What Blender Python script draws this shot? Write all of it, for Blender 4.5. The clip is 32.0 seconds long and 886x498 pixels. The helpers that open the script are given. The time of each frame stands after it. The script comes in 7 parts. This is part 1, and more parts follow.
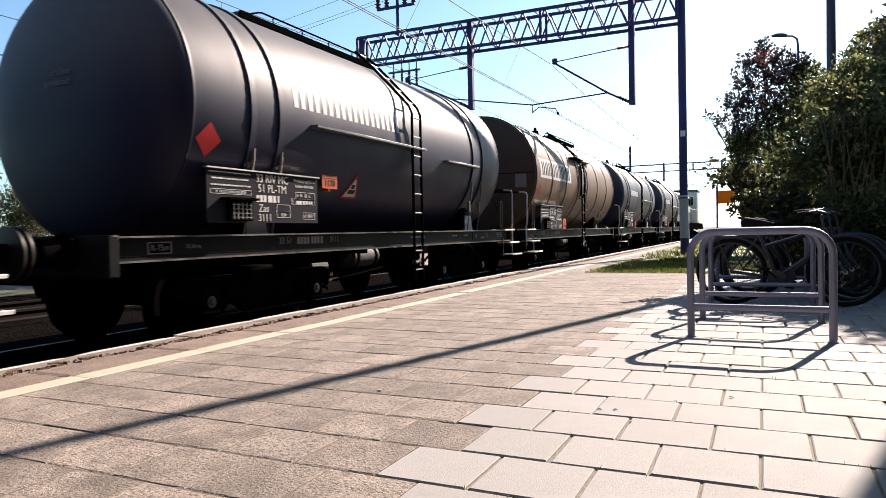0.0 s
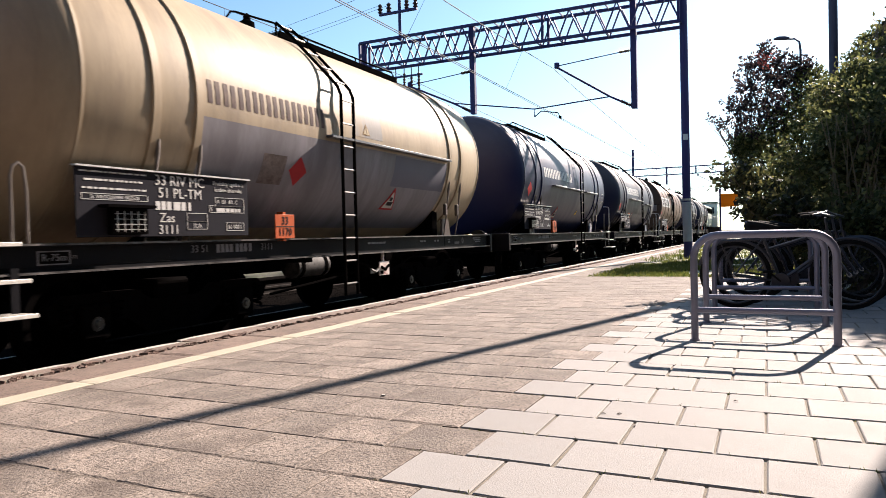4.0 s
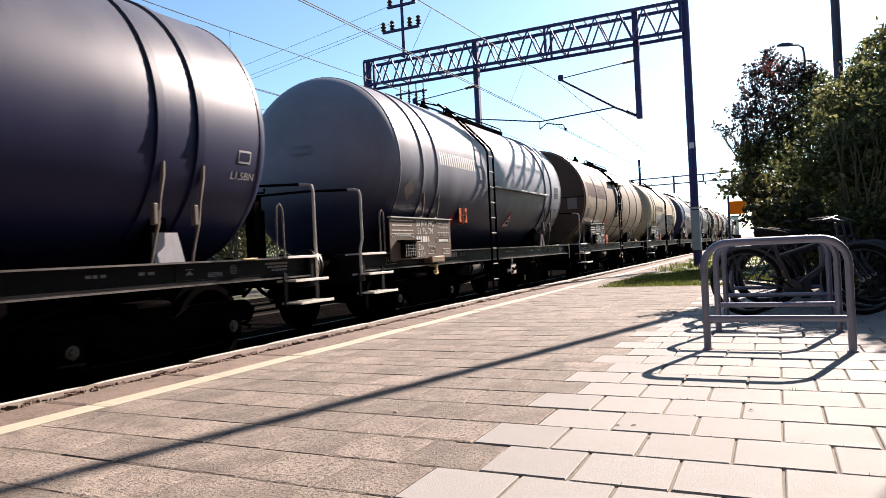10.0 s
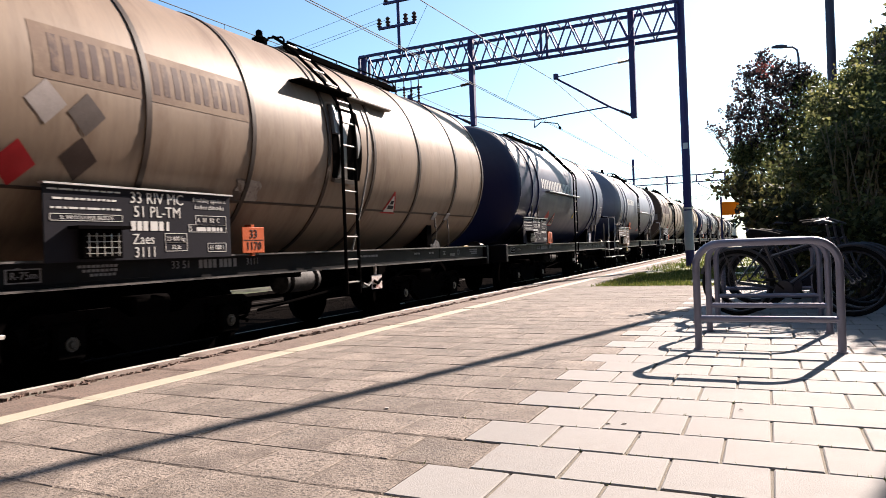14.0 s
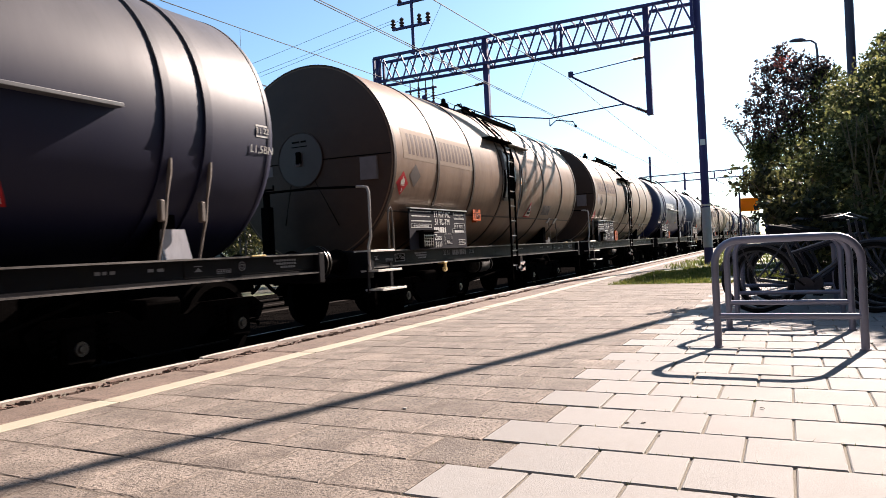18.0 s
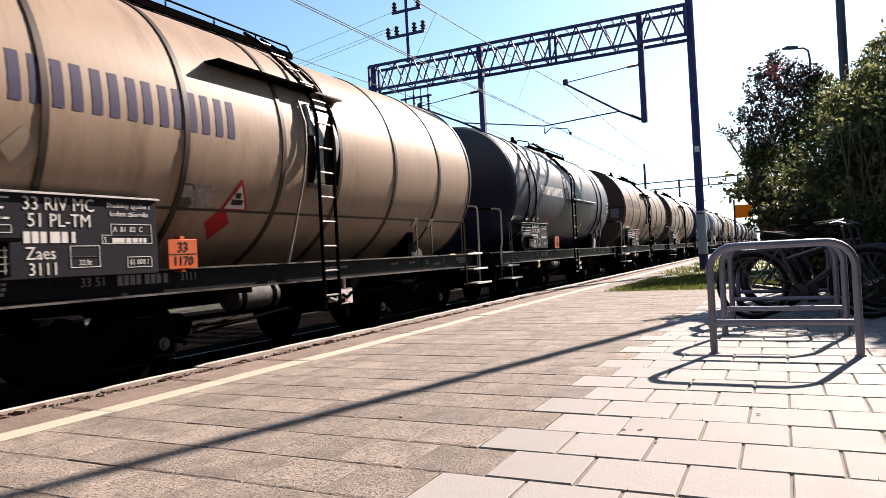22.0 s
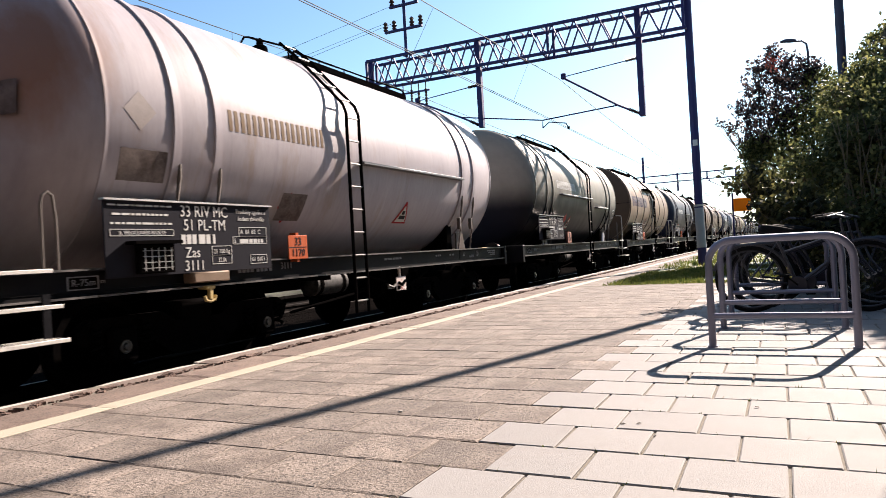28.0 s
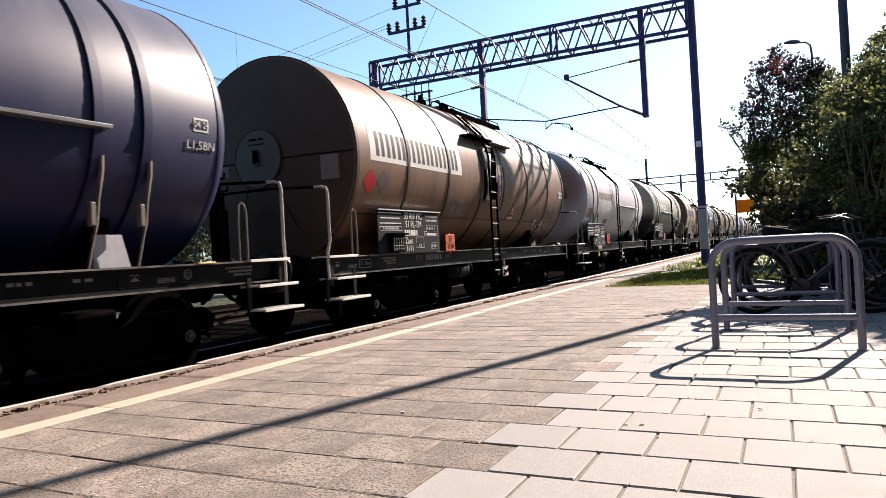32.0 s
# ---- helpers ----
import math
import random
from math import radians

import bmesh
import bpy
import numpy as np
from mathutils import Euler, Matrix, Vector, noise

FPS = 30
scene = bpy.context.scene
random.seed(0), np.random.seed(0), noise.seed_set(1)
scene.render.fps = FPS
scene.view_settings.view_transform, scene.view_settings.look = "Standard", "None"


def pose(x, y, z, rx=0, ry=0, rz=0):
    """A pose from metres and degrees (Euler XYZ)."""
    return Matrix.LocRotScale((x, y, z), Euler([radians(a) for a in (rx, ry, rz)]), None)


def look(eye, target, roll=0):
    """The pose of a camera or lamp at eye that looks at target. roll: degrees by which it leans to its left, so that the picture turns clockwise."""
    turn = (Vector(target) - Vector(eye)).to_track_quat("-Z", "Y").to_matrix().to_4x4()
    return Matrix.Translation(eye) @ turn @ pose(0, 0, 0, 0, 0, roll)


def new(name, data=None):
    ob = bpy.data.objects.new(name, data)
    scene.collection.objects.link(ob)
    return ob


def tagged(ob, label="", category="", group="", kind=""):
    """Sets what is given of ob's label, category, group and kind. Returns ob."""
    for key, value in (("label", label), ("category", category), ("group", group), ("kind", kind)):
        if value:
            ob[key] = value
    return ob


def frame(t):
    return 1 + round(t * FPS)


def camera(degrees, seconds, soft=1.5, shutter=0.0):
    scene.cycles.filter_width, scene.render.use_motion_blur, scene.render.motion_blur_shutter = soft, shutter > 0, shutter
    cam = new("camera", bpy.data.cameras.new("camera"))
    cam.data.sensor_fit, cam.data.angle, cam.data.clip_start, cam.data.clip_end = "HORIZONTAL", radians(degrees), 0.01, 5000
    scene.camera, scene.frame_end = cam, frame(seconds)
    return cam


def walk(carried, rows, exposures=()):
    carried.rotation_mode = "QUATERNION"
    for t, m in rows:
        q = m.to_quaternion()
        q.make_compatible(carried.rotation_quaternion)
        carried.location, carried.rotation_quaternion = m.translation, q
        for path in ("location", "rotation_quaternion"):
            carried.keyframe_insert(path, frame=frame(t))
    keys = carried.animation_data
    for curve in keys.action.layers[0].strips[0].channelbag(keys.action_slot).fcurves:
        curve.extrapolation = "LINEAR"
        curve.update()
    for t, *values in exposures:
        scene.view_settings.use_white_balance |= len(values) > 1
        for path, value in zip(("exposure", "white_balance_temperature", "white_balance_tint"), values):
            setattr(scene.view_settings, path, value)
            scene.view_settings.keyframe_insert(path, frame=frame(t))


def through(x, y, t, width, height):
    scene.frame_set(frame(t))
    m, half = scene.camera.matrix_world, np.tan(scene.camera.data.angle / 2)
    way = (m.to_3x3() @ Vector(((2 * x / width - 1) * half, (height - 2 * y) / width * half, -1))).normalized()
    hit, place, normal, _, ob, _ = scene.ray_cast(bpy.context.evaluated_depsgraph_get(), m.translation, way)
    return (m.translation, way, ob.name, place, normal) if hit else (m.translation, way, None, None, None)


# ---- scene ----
# ---- camera ----
EXPO = 1.75
EYE = Vector((0.0, 0.0, 0.84))
CAM = [
    (0, -24.98, -1.42, 1.15), (0.5, -24.98, -1.47, 1.18), (1, -24.94, -1.45, 1.06), (1.5, -24.86, -1.31, 1.36), (2, -24.98, -1.25, 1.39),
    (2.5, -25.01, -1.32, 1.37), (3, -24.96, -1.32, 1.33), (3.5, -25.09, -1.14, 1.28), (5.5, -25.65, -0.88, 1.79), (6, -25.79, -0.69, 1.87),
    (6.5, -25.85, -0.55, 2.04), (7, -25.90, -0.49, 2.08), (7.5, -25.88, -0.54, 1.99), (8, -25.89, -0.56, 1.95), (8.5, -26.04, -0.41, 2.01),
    (9, -26.12, -0.29, 2.09), (9.5, -26.24, -0.09, 2.24), (10, -25.88, 0.19, 2.79), (10.5, -25.44, 0.03, 2.52), (11, -25.86, 0.30, 2.99),
    (11.5, -25.39, 0.29, 2.55), (12, -25.68, 0.86, 3.34), (12.5, -25.26, 0.35, 2.80), (13, -25.26, 0.05, 2.38), (13.5, -25.12, -0.10, 2.14),
    (14, -25.33, -0.07, 2.11), (14.5, -25.46, 0.05, 2.28), (16.5, -26.47, 0.05, 2.55), (17, -26.54, 0.14, 2.59), (17.5, -26.53, 0.03, 2.67),
    (18, -26.68, -0.02, 2.73), (18.5, -26.33, 0.08, 2.69), (19, -26.38, 0.12, 2.60), (19.5, -26.51, 0.28, 2.70), (20, -26.59, 0.36, 2.75),
    (20.5, -26.60, 0.51, 2.86), (21, -26.53, 0.37, 2.85), (21.5, -26.64, 0.40, 2.85), (22, -26.29, 0.59, 2.95), (22.5, -26.22, 0.56, 3.54),
    (23, -25.64, 0.29, 3.54), (23.5, -25.92, 0.22, 3.38), (24, -26.09, -0.07, 3.04), (24.5, -26.06, 0.08, 3.07), (25, -25.88, -0.01, 3.05),
    (25.5, -25.97, 0.05, 3.04), (27.5, -26.27, 0.13, 3.02), (28, -26.20, 0.16, 3.23), (28.5, -26.24, 0.09, 3.13), (29, -26.26, 0.09, 3.12),
    (29.5, -26.47, 0.18, 3.27), (30, -26.13, 0.34, 3.04), (30.5, -26.22, 0.24, 3.10), (31, -26.28, 0.28, 3.06), (31.5, -26.32, 0.26, 3.13),
    (32, -26.43, 0.25, 3.12),
]
SHIFT = [
    0.00, 2.72, 5.45, 8.16, 10.82, 13.43, 15.98, 18.49, 20.96, 23.40, 25.81, 28.19, 30.54,
    32.84, 35.13, 37.39, 39.60, 41.88, 44.09, 46.27, 48.37, 50.57, 52.57, 54.83, 56.94, 59.05,
    61.16, 63.27, 65.38, 67.49, 69.58, 71.64, 73.70, 75.75, 77.79, 79.82, 81.86, 83.89, 85.92,
    87.94, 90.03, 91.97, 93.94, 96.00, 97.94, 99.98, 102.00, 103.92, 105.98, 107.85, 109.81, 111.76,
    113.73, 115.71, 117.69, 119.66, 121.61, 123.56, 125.50, 127.42, 129.36, 131.26, 133.10, 135.01, 136.87,
]


def aim(yaw, pitch, roll):
    a, b = radians(yaw), radians(pitch)
    way = Vector((math.sin(a) * math.cos(b), math.cos(a) * math.cos(b), math.sin(b)))
    return look(EYE, EYE + way, -roll)


cam = camera(65.45, 32.0, soft=0.8, shutter=0.15)
walk(cam, [(t, aim(a, b, c)) for t, a, b, c in CAM], exposures=[(0.0, EXPO, 6700, 17), (32.0, EXPO, 6700, 17)])

# ---- light ----
SUN_EL, SUN_AZ = radians(32.5), radians(15.3)
world = bpy.data.worlds.new("sky")
scene.world = world
world.use_nodes = True
wn = world.node_tree
sky = wn.nodes.new("ShaderNodeTexSky")
sky.sky_type, sky.sun_disc = "NISHITA", False
sky.sun_elevation, sky.sun_rotation = SUN_EL, SUN_AZ
sky.air_density, sky.dust_density, sky.ozone_density = 0.8, 0.6, 0.5
tint = wn.nodes.new("ShaderNodeMix")
tint.data_type, tint.blend_type = "RGBA", "MULTIPLY"
tint.inputs[0].default_value, tint.inputs[7].default_value = 1.0, (0.95, 1.27, 1.33, 1)
wn.links.new(sky.outputs[0], tint.inputs[6])
wn.links.new(tint.outputs[2], wn.nodes["Background"].inputs[0])
wn.nodes["Background"].inputs[1].default_value = 0.05
sun_data = bpy.data.lights.new("sun", "SUN")
sun_data.energy, sun_data.angle, sun_data.color = 5.0, radians(0.42), (1.0, 0.89, 0.775)
sun = new("sun", sun_data)
sun_way = Vector((math.sin(SUN_AZ) * math.cos(SUN_EL), math.cos(SUN_AZ) * math.cos(SUN_EL), math.sin(SUN_EL)))
sun.matrix_world = look(sun_way * 60, (0, 0, 0))


# ---- materials ----
def mat(name, col, rough=0.6, metal=0.0, var=0.15, scale=6.0, fine=60.0, bump=0.1, stain=None, stain_at=(0.55, 0.7),
        stretch=(1, 1, 1), rand=0.0, spec=0.5, bump_dist=0.01, speck=0.0, streak=0.0, blot=None, coat=None):
    """A painted, stone or metal surface: two scales of tone, an optional stain colour and fine relief."""
    m = bpy.data.materials.new(name)
    m.use_nodes = True
    t = m.node_tree
    b = t.nodes["Principled BSDF"]
    b.inputs["Roughness"].default_value, b.inputs["Metallic"].default_value = rough, metal
    b.inputs["Specular IOR Level"].default_value = spec
    co = t.nodes.new("ShaderNodeTexCoord")
    mp = t.nodes.new("ShaderNodeMapping")
    mp.inputs["Scale"].default_value = stretch
    t.links.new(co.outputs["Object"], mp.inputs[0])
    vec = mp.outputs[0]
    if rand:
        info = t.nodes.new("ShaderNodeObjectInfo")
        add = t.nodes.new("ShaderNodeVectorMath")
        add.operation = "MULTIPLY_ADD"
        comb = t.nodes.new("ShaderNodeCombineXYZ")
        for k in range(3):
            t.links.new(info.outputs["Random"], comb.inputs[k])
        add.inputs[1].default_value = (57, 31, 83)
        t.links.new(comb.outputs[0], add.inputs[0])
        t.links.new(vec, add.inputs[2])
        vec = add.outputs[0]

    def noise_tex(sc, detail, rgh=0.6):
        n = t.nodes.new("ShaderNodeTexNoise")
        n.inputs["Scale"].default_value, n.inputs["Detail"].default_value = sc, detail
        n.inputs["Roughness"].default_value = rgh
        t.links.new(vec, n.inputs["Vector"])
        return n.outputs["Fac"]

    def math_node(op, a, bb, c=None):
        n = t.nodes.new("ShaderNodeMath")
        n.operation = op
        for k, x in enumerate((a, bb, c)):
            if x is None:
                continue
            if isinstance(x, (int, float)):
                n.inputs[k].default_value = x
            else:
                t.links.new(x, n.inputs[k])
        return n.outputs[0]

    big, small = noise_tex(scale, 5), noise_tex(fine, 3)
    tone = math_node("MULTIPLY_ADD", big, var * 2.2, 1 - var * 1.1)
    tone = math_node("MULTIPLY", tone, math_node("MULTIPLY_ADD", small, var * 1.2, 1 - var * 0.6))
    if rand:
        tone = math_node("MULTIPLY", tone, math_node("MULTIPLY_ADD", info.outputs["Random"], rand, 1 - rand / 2))
    if speck:
        pit = t.nodes.new("ShaderNodeMapRange")
        pit.inputs[1].default_value, pit.inputs[2].default_value = 0.50, 0.66
        pit.inputs[3].default_value, pit.inputs[4].default_value = 1.0 + speck * 0.25, 1.0 - speck
        t.links.new(noise_tex(fine * 0.8, 2, 0.5), pit.inputs[0])
        tone = math_node("MULTIPLY", tone, pit.outputs[0])
    if streak:
        run = t.nodes.new("ShaderNodeMapping")
        run.inputs["Scale"].default_value = (0.5, 7.0, 0.35)
        t.links.new(co.outputs["Object"], run.inputs[0])
        for lo, hi, a, b2 in ((0.52, 0.72, 1.0, 1 - streak), (0.34, 0.22, 1.0, 1 + streak * 0.8)):
            drip = t.nodes.new("ShaderNodeTexNoise")
            drip.inputs["Scale"].default_value, drip.inputs["Detail"].default_value = 2.2, 6
            t.links.new(run.outputs[0], drip.inputs["Vector"])
            band = t.nodes.new("ShaderNodeMapRange")
            for k, x in enumerate((lo, hi, a, b2)):
                band.inputs[k + 1].default_value = x
            t.links.new(drip.outputs["Fac"], band.inputs[0])
            tone = math_node("MULTIPLY", tone, band.outputs[0])
    mix = t.nodes.new("ShaderNodeMix")
    mix.data_type, mix.blend_type = "RGBA", "MULTIPLY"
    mix.inputs[0].default_value = 1.0
    mix.inputs[6].default_value = (*col, 1)
    t.links.new(tone, mix.inputs[7])
    out = mix.outputs[2]
    if stain:
        ramp = t.nodes.new("ShaderNodeMapRange")
        ramp.inputs[1].default_value, ramp.inputs[2].default_value = stain_at
        t.links.new(noise_tex(scale * 0.6, 8, 0.7), ramp.inputs[0])
        mx = t.nodes.new("ShaderNodeMix")
        mx.data_type = "RGBA"
        t.links.new(ramp.outputs[0], mx.inputs[0])
        t.links.new(out, mx.inputs[6])
        mx.inputs[7].default_value = (*stain, 1)
        out = mx.outputs[2]
    if blot:
        centre, reach, colour = blot
        off = t.nodes.new("ShaderNodeVectorMath")
        off.operation = "DISTANCE"
        off.inputs[1].default_value = centre
        t.links.new(co.outputs["Object"], off.inputs[0])
        edge = math_node("MULTIPLY_ADD", noise_tex(2.6, 6, 0.65), -reach * 1.1, math_node("ADD", off.outputs["Value"], reach * 0.55))
        fade = t.nodes.new("ShaderNodeMapRange")
        fade.inputs[1].default_value, fade.inputs[2].default_value = reach, reach * 0.35
        fade.inputs[4].default_value = 0.8
        t.links.new(edge, fade.inputs[0])
        bx = t.nodes.new("ShaderNodeMix")
        bx.data_type = "RGBA"
        t.links.new(fade.outputs[0], bx.inputs[0])
        t.links.new(out, bx.inputs[6])
        bx.inputs[7].default_value = (*colour, 1)
        out = bx.outputs[2]
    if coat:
        # shade painted over the lower side by height, ending in an uneven edge
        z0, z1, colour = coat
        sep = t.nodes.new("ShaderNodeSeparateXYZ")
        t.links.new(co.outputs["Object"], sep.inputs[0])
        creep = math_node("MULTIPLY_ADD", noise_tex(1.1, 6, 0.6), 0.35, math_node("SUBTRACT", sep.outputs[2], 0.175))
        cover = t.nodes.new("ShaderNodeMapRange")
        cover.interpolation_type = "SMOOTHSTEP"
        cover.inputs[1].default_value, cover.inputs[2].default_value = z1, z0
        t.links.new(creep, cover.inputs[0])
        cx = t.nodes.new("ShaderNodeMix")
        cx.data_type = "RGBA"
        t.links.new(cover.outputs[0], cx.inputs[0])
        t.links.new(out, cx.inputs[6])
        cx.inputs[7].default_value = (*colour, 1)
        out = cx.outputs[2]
    t.links.new(out, b.inputs["Base Color"])
    rg = math_node("MULTIPLY_ADD", big, 0.25, rough - 0.12)
    t.links.new(rg, b.inputs["Roughness"])
    if bump:
        bn = t.nodes.new("ShaderNodeBump")
        bn.inputs["Strength"].default_value, bn.inputs["Distance"].default_value = bump, bump_dist
        t.links.new(math_node("ADD", small, big), bn.inputs["Height"])
        t.links.new(bn.outputs[0], b.inputs["Normal"])
    return m


M = {}
M["slab_light"] = mat("pale_concrete_slab", (0.203, 0.194, 0.186), 0.85, var=0.12, scale=3, fine=160, bump=0.25, rand=0.12, stain=(0.184, 0.159, 0.146), stain_at=(0.55, 0.85))
M["slab_dark"] = mat("weathered_concrete_slab", (0.164, 0.134, 0.112), 0.9, var=0.5, scale=4.2, fine=85, bump=0.6, rand=0.34, stain=(0.076, 0.058, 0.047), stain_at=(0.45, 0.68), bump_dist=0.012, speck=0.65)
M["joint"] = mat("mossy_sand_joint", (0.135, 0.117, 0.090), 0.95, var=0.5, scale=9, fine=90, bump=0.6, stain=(0.0551, 0.0551, 0.0276), stain_at=(0.6, 0.7))
M["joint_dust"] = mat("dusty_grit_joint", (0.10, 0.078, 0.060), 0.95, var=0.6, scale=6, fine=90, bump=0.6, stain=(0.05, 0.04, 0.03), stain_at=(0.5, 0.65))
M["coping"] = mat("concrete_coping", (0.129, 0.0943, 0.0767), 0.85, var=0.3, scale=5, fine=120, bump=0.5, rand=0.2, speck=0.4, stain=(0.0877, 0.0606, 0.0495), stain_at=(0.52, 0.7))
M["crumble"] = mat("crumbled_dark_joint", (0.119, 0.0731, 0.0558), 0.95, var=0.5, scale=14, fine=90, bump=1.0, stain=(0.121, 0.082, 0.0661), stain_at=(0.55, 0.62), bump_dist=0.02)
M["white_edge"] = mat("worn_white_paint", (0.335, 0.307, 0.285), 0.8, var=0.15, scale=8, fine=80, bump=0.3, stain=(0.248, 0.209, 0.182), stain_at=(0.6, 0.75))
M["strip"] = mat("brown_edge_concrete", (0.129, 0.0918, 0.0731), 0.9, var=0.55, scale=5, fine=80, bump=0.6, rand=0.2, stain=(0.0661, 0.0412, 0.033), stain_at=(0.55, 0.7), speck=0.4)
M["yellow_line"] = mat("worn_cream_paint", (0.314, 0.285, 0.22), 0.8, var=0.12, scale=6, fine=90, bump=0.3, rand=0.1, stain=(0.221, 0.176, 0.138), stain_at=(0.6, 0.72))
M["earth"] = mat("dark_earth", (0.041, 0.0344, 0.0246), 0.95, var=0.4, scale=0.6, fine=9, bump=0.5, stain=(0.0492, 0.0615, 0.0205), stain_at=(0.45, 0.6), bump_dist=0.05)
# ballast and sleepers far darker than stone, in place of the train's shade
M["ballast"] = mat("near_black_ballast", (0.007, 0.006, 0.0055), 0.95, var=0.5, scale=7, fine=28, bump=1.0, bump_dist=0.06, spec=0.0)
M["grass"] = mat("grass_blades", (0.082, 0.102, 0.0246), 0.7, var=0.3, scale=1.5, fine=8, bump=0, stain=(0.164, 0.139, 0.0574), stain_at=(0.55, 0.7))
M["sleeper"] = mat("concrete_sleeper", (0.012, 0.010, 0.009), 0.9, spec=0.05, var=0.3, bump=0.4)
M["rail_head"] = mat("polished_rail_head", (0.13, 0.115, 0.10), 0.6, metal=0.15, var=0.15, scale=3, bump=0.05, stretch=(1, 0.2, 1))
M["rail"] = mat("rail_steel", (0.01, 0.0065, 0.005), 0.85, metal=0.0, spec=0.1, var=0.2, bump=0.1)
# grimy undergear, toned below real steel to add painted shade underneath
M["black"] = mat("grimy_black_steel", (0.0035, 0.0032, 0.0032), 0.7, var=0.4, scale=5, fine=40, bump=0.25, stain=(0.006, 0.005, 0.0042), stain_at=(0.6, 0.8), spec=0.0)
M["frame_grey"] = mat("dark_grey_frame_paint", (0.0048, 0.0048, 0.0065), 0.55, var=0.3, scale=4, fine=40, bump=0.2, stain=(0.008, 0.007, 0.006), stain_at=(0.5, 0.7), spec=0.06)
M["steel"] = mat("worn_bare_steel", (0.42, 0.40, 0.38), 0.42, metal=0.75, var=0.25, scale=12, fine=80, bump=0.2)
M["galv"] = mat("grey_galvanised_tube", (0.20, 0.203, 0.262), 0.40, metal=0.5, var=0.15, scale=9, fine=90, bump=0.1)
M["step"] = mat("light_step_grating", (0.492, 0.476, 0.443), 0.6, metal=0.2, var=0.25, scale=12, bump=0.4)
M["board"] = mat("grey_board_paint", (0.017, 0.017, 0.022), 0.85, spec=0.05, var=0.25, scale=5, fine=50, bump=0.1)
M["board_brown"] = mat("brown_board_paint", (0.085, 0.06, 0.046), 0.7, spec=0.15, var=0.2, scale=5, fine=50, bump=0.1)
M["white"] = mat("white_lettering_paint", (0.505, 0.499, 0.486), 0.6, var=0.15, scale=10, fine=60, bump=0, spec=0.1)
M["orange"] = mat("orange_hazard_plate", (0.39, 0.082, 0.028), 0.5, var=0.15, scale=9, bump=0, spec=0.1)
M["red"] = mat("red_placard", (0.30, 0.014, 0.018), 0.5, var=0.2, scale=9, bump=0, spec=0.1)
M["ink"] = mat("black_ink", (0.015, 0.015, 0.018), 0.6, var=0.1, bump=0, spec=0.1)
M["yellow_hook"] = mat("yellow_hook_paint", (0.42, 0.31, 0.12), 0.5, var=0.2, bump=0)
M["mast"] = mat("dark_steel_mast", (0.012, 0.008, 0.080), 0.6, metal=0.1, var=0.25, scale=3, bump=0.15)
M["mast_pale"] = mat("pale_painted_mast_foot", (0.262, 0.271, 0.295), 0.7, var=0.2, scale=4, bump=0.15)
M["wire"] = mat("weathered_copper_wire", (0.02, 0.02, 0.022), 0.8, metal=0.0, var=0.1, bump=0)
M["insulator"] = mat("brown_glazed_insulator", (0.05, 0.025, 0.02), 0.25, var=0.1, bump=0)
M["pole"] = mat("grey_lamp_pole", (0.024, 0.026, 0.056), 0.6, var=0.2, scale=3, bump=0.2)
M["bark"] = mat("grey_brown_bark", (0.09, 0.07, 0.055), 0.9, var=0.4, scale=8, fine=50, bump=0.8, stretch=(1, 1, 0.3))
M["stem"] = mat("pale_yellowish_stem_bark", (0.13, 0.104, 0.0553), 0.8, var=0.3, scale=9, fine=60, bump=0.3, stretch=(1, 1, 0.3))
M["tyre"] = mat("black_rubber", (0.010, 0.010, 0.010), 0.85, spec=0.1, var=0.2, bump=0.1)
M["bike_paint"] = mat("scratched_silver_paint", (0.045, 0.045, 0.052), 0.4, metal=0.2, var=0.2, bump=0)
M["bike_dark"] = mat("dark_bike_paint", (0.012, 0.012, 0.022), 0.35, var=0.2, bump=0)
M["glass"] = mat("dark_window_glass", (0.03, 0.04, 0.05), 0.08, var=0.1, bump=0)
M["loco_green"] = mat("dark_green_loco_paint", (0.025, 0.06, 0.04), 0.35, var=0.2, scale=2, bump=0.05)
M["loco_cream"] = mat("pale_cream_loco_paint", (0.62, 0.6, 0.52), 0.4, var=0.15, scale=2, bump=0.05)


def leaf_mat(name, a, b, c, through=0.58):
    """Leaves and thin plastic: three tones picked piece by piece, with light coming through."""
    m = bpy.data.materials.new(name)
    m.use_nodes = True
    t = m.node_tree
    geo = t.nodes.new("ShaderNodeNewGeometry")
    ramp = t.nodes.new("ShaderNodeValToRGB")
    ramp.color_ramp.elements[0].color, ramp.color_ramp.elements[1].color = (*a, 1), (*c, 1)
    e = ramp.color_ramp.elements.new(0.6)
    e.color = (*b, 1)
    t.links.new(geo.outputs["Random Per Island"], ramp.inputs[0])
    p = t.nodes["Principled BSDF"]
    p.inputs["Roughness"].default_value, p.inputs["Specular IOR Level"].default_value = 0.5, 0.22
    t.links.new(ramp.outputs[0], p.inputs["Base Color"])
    tr = t.nodes.new("ShaderNodeBsdfTranslucent")
    t.links.new(ramp.outputs[0], tr.inputs[0])
    mx = t.nodes.new("ShaderNodeMixShader")
    mx.inputs[0].default_value = through
    t.links.new(p.outputs[0], mx.inputs[1])
    t.links.new(tr.outputs[0], mx.inputs[2])
    t.links.new(mx.outputs[0], t.nodes["Material Output"].inputs[0])
    return m


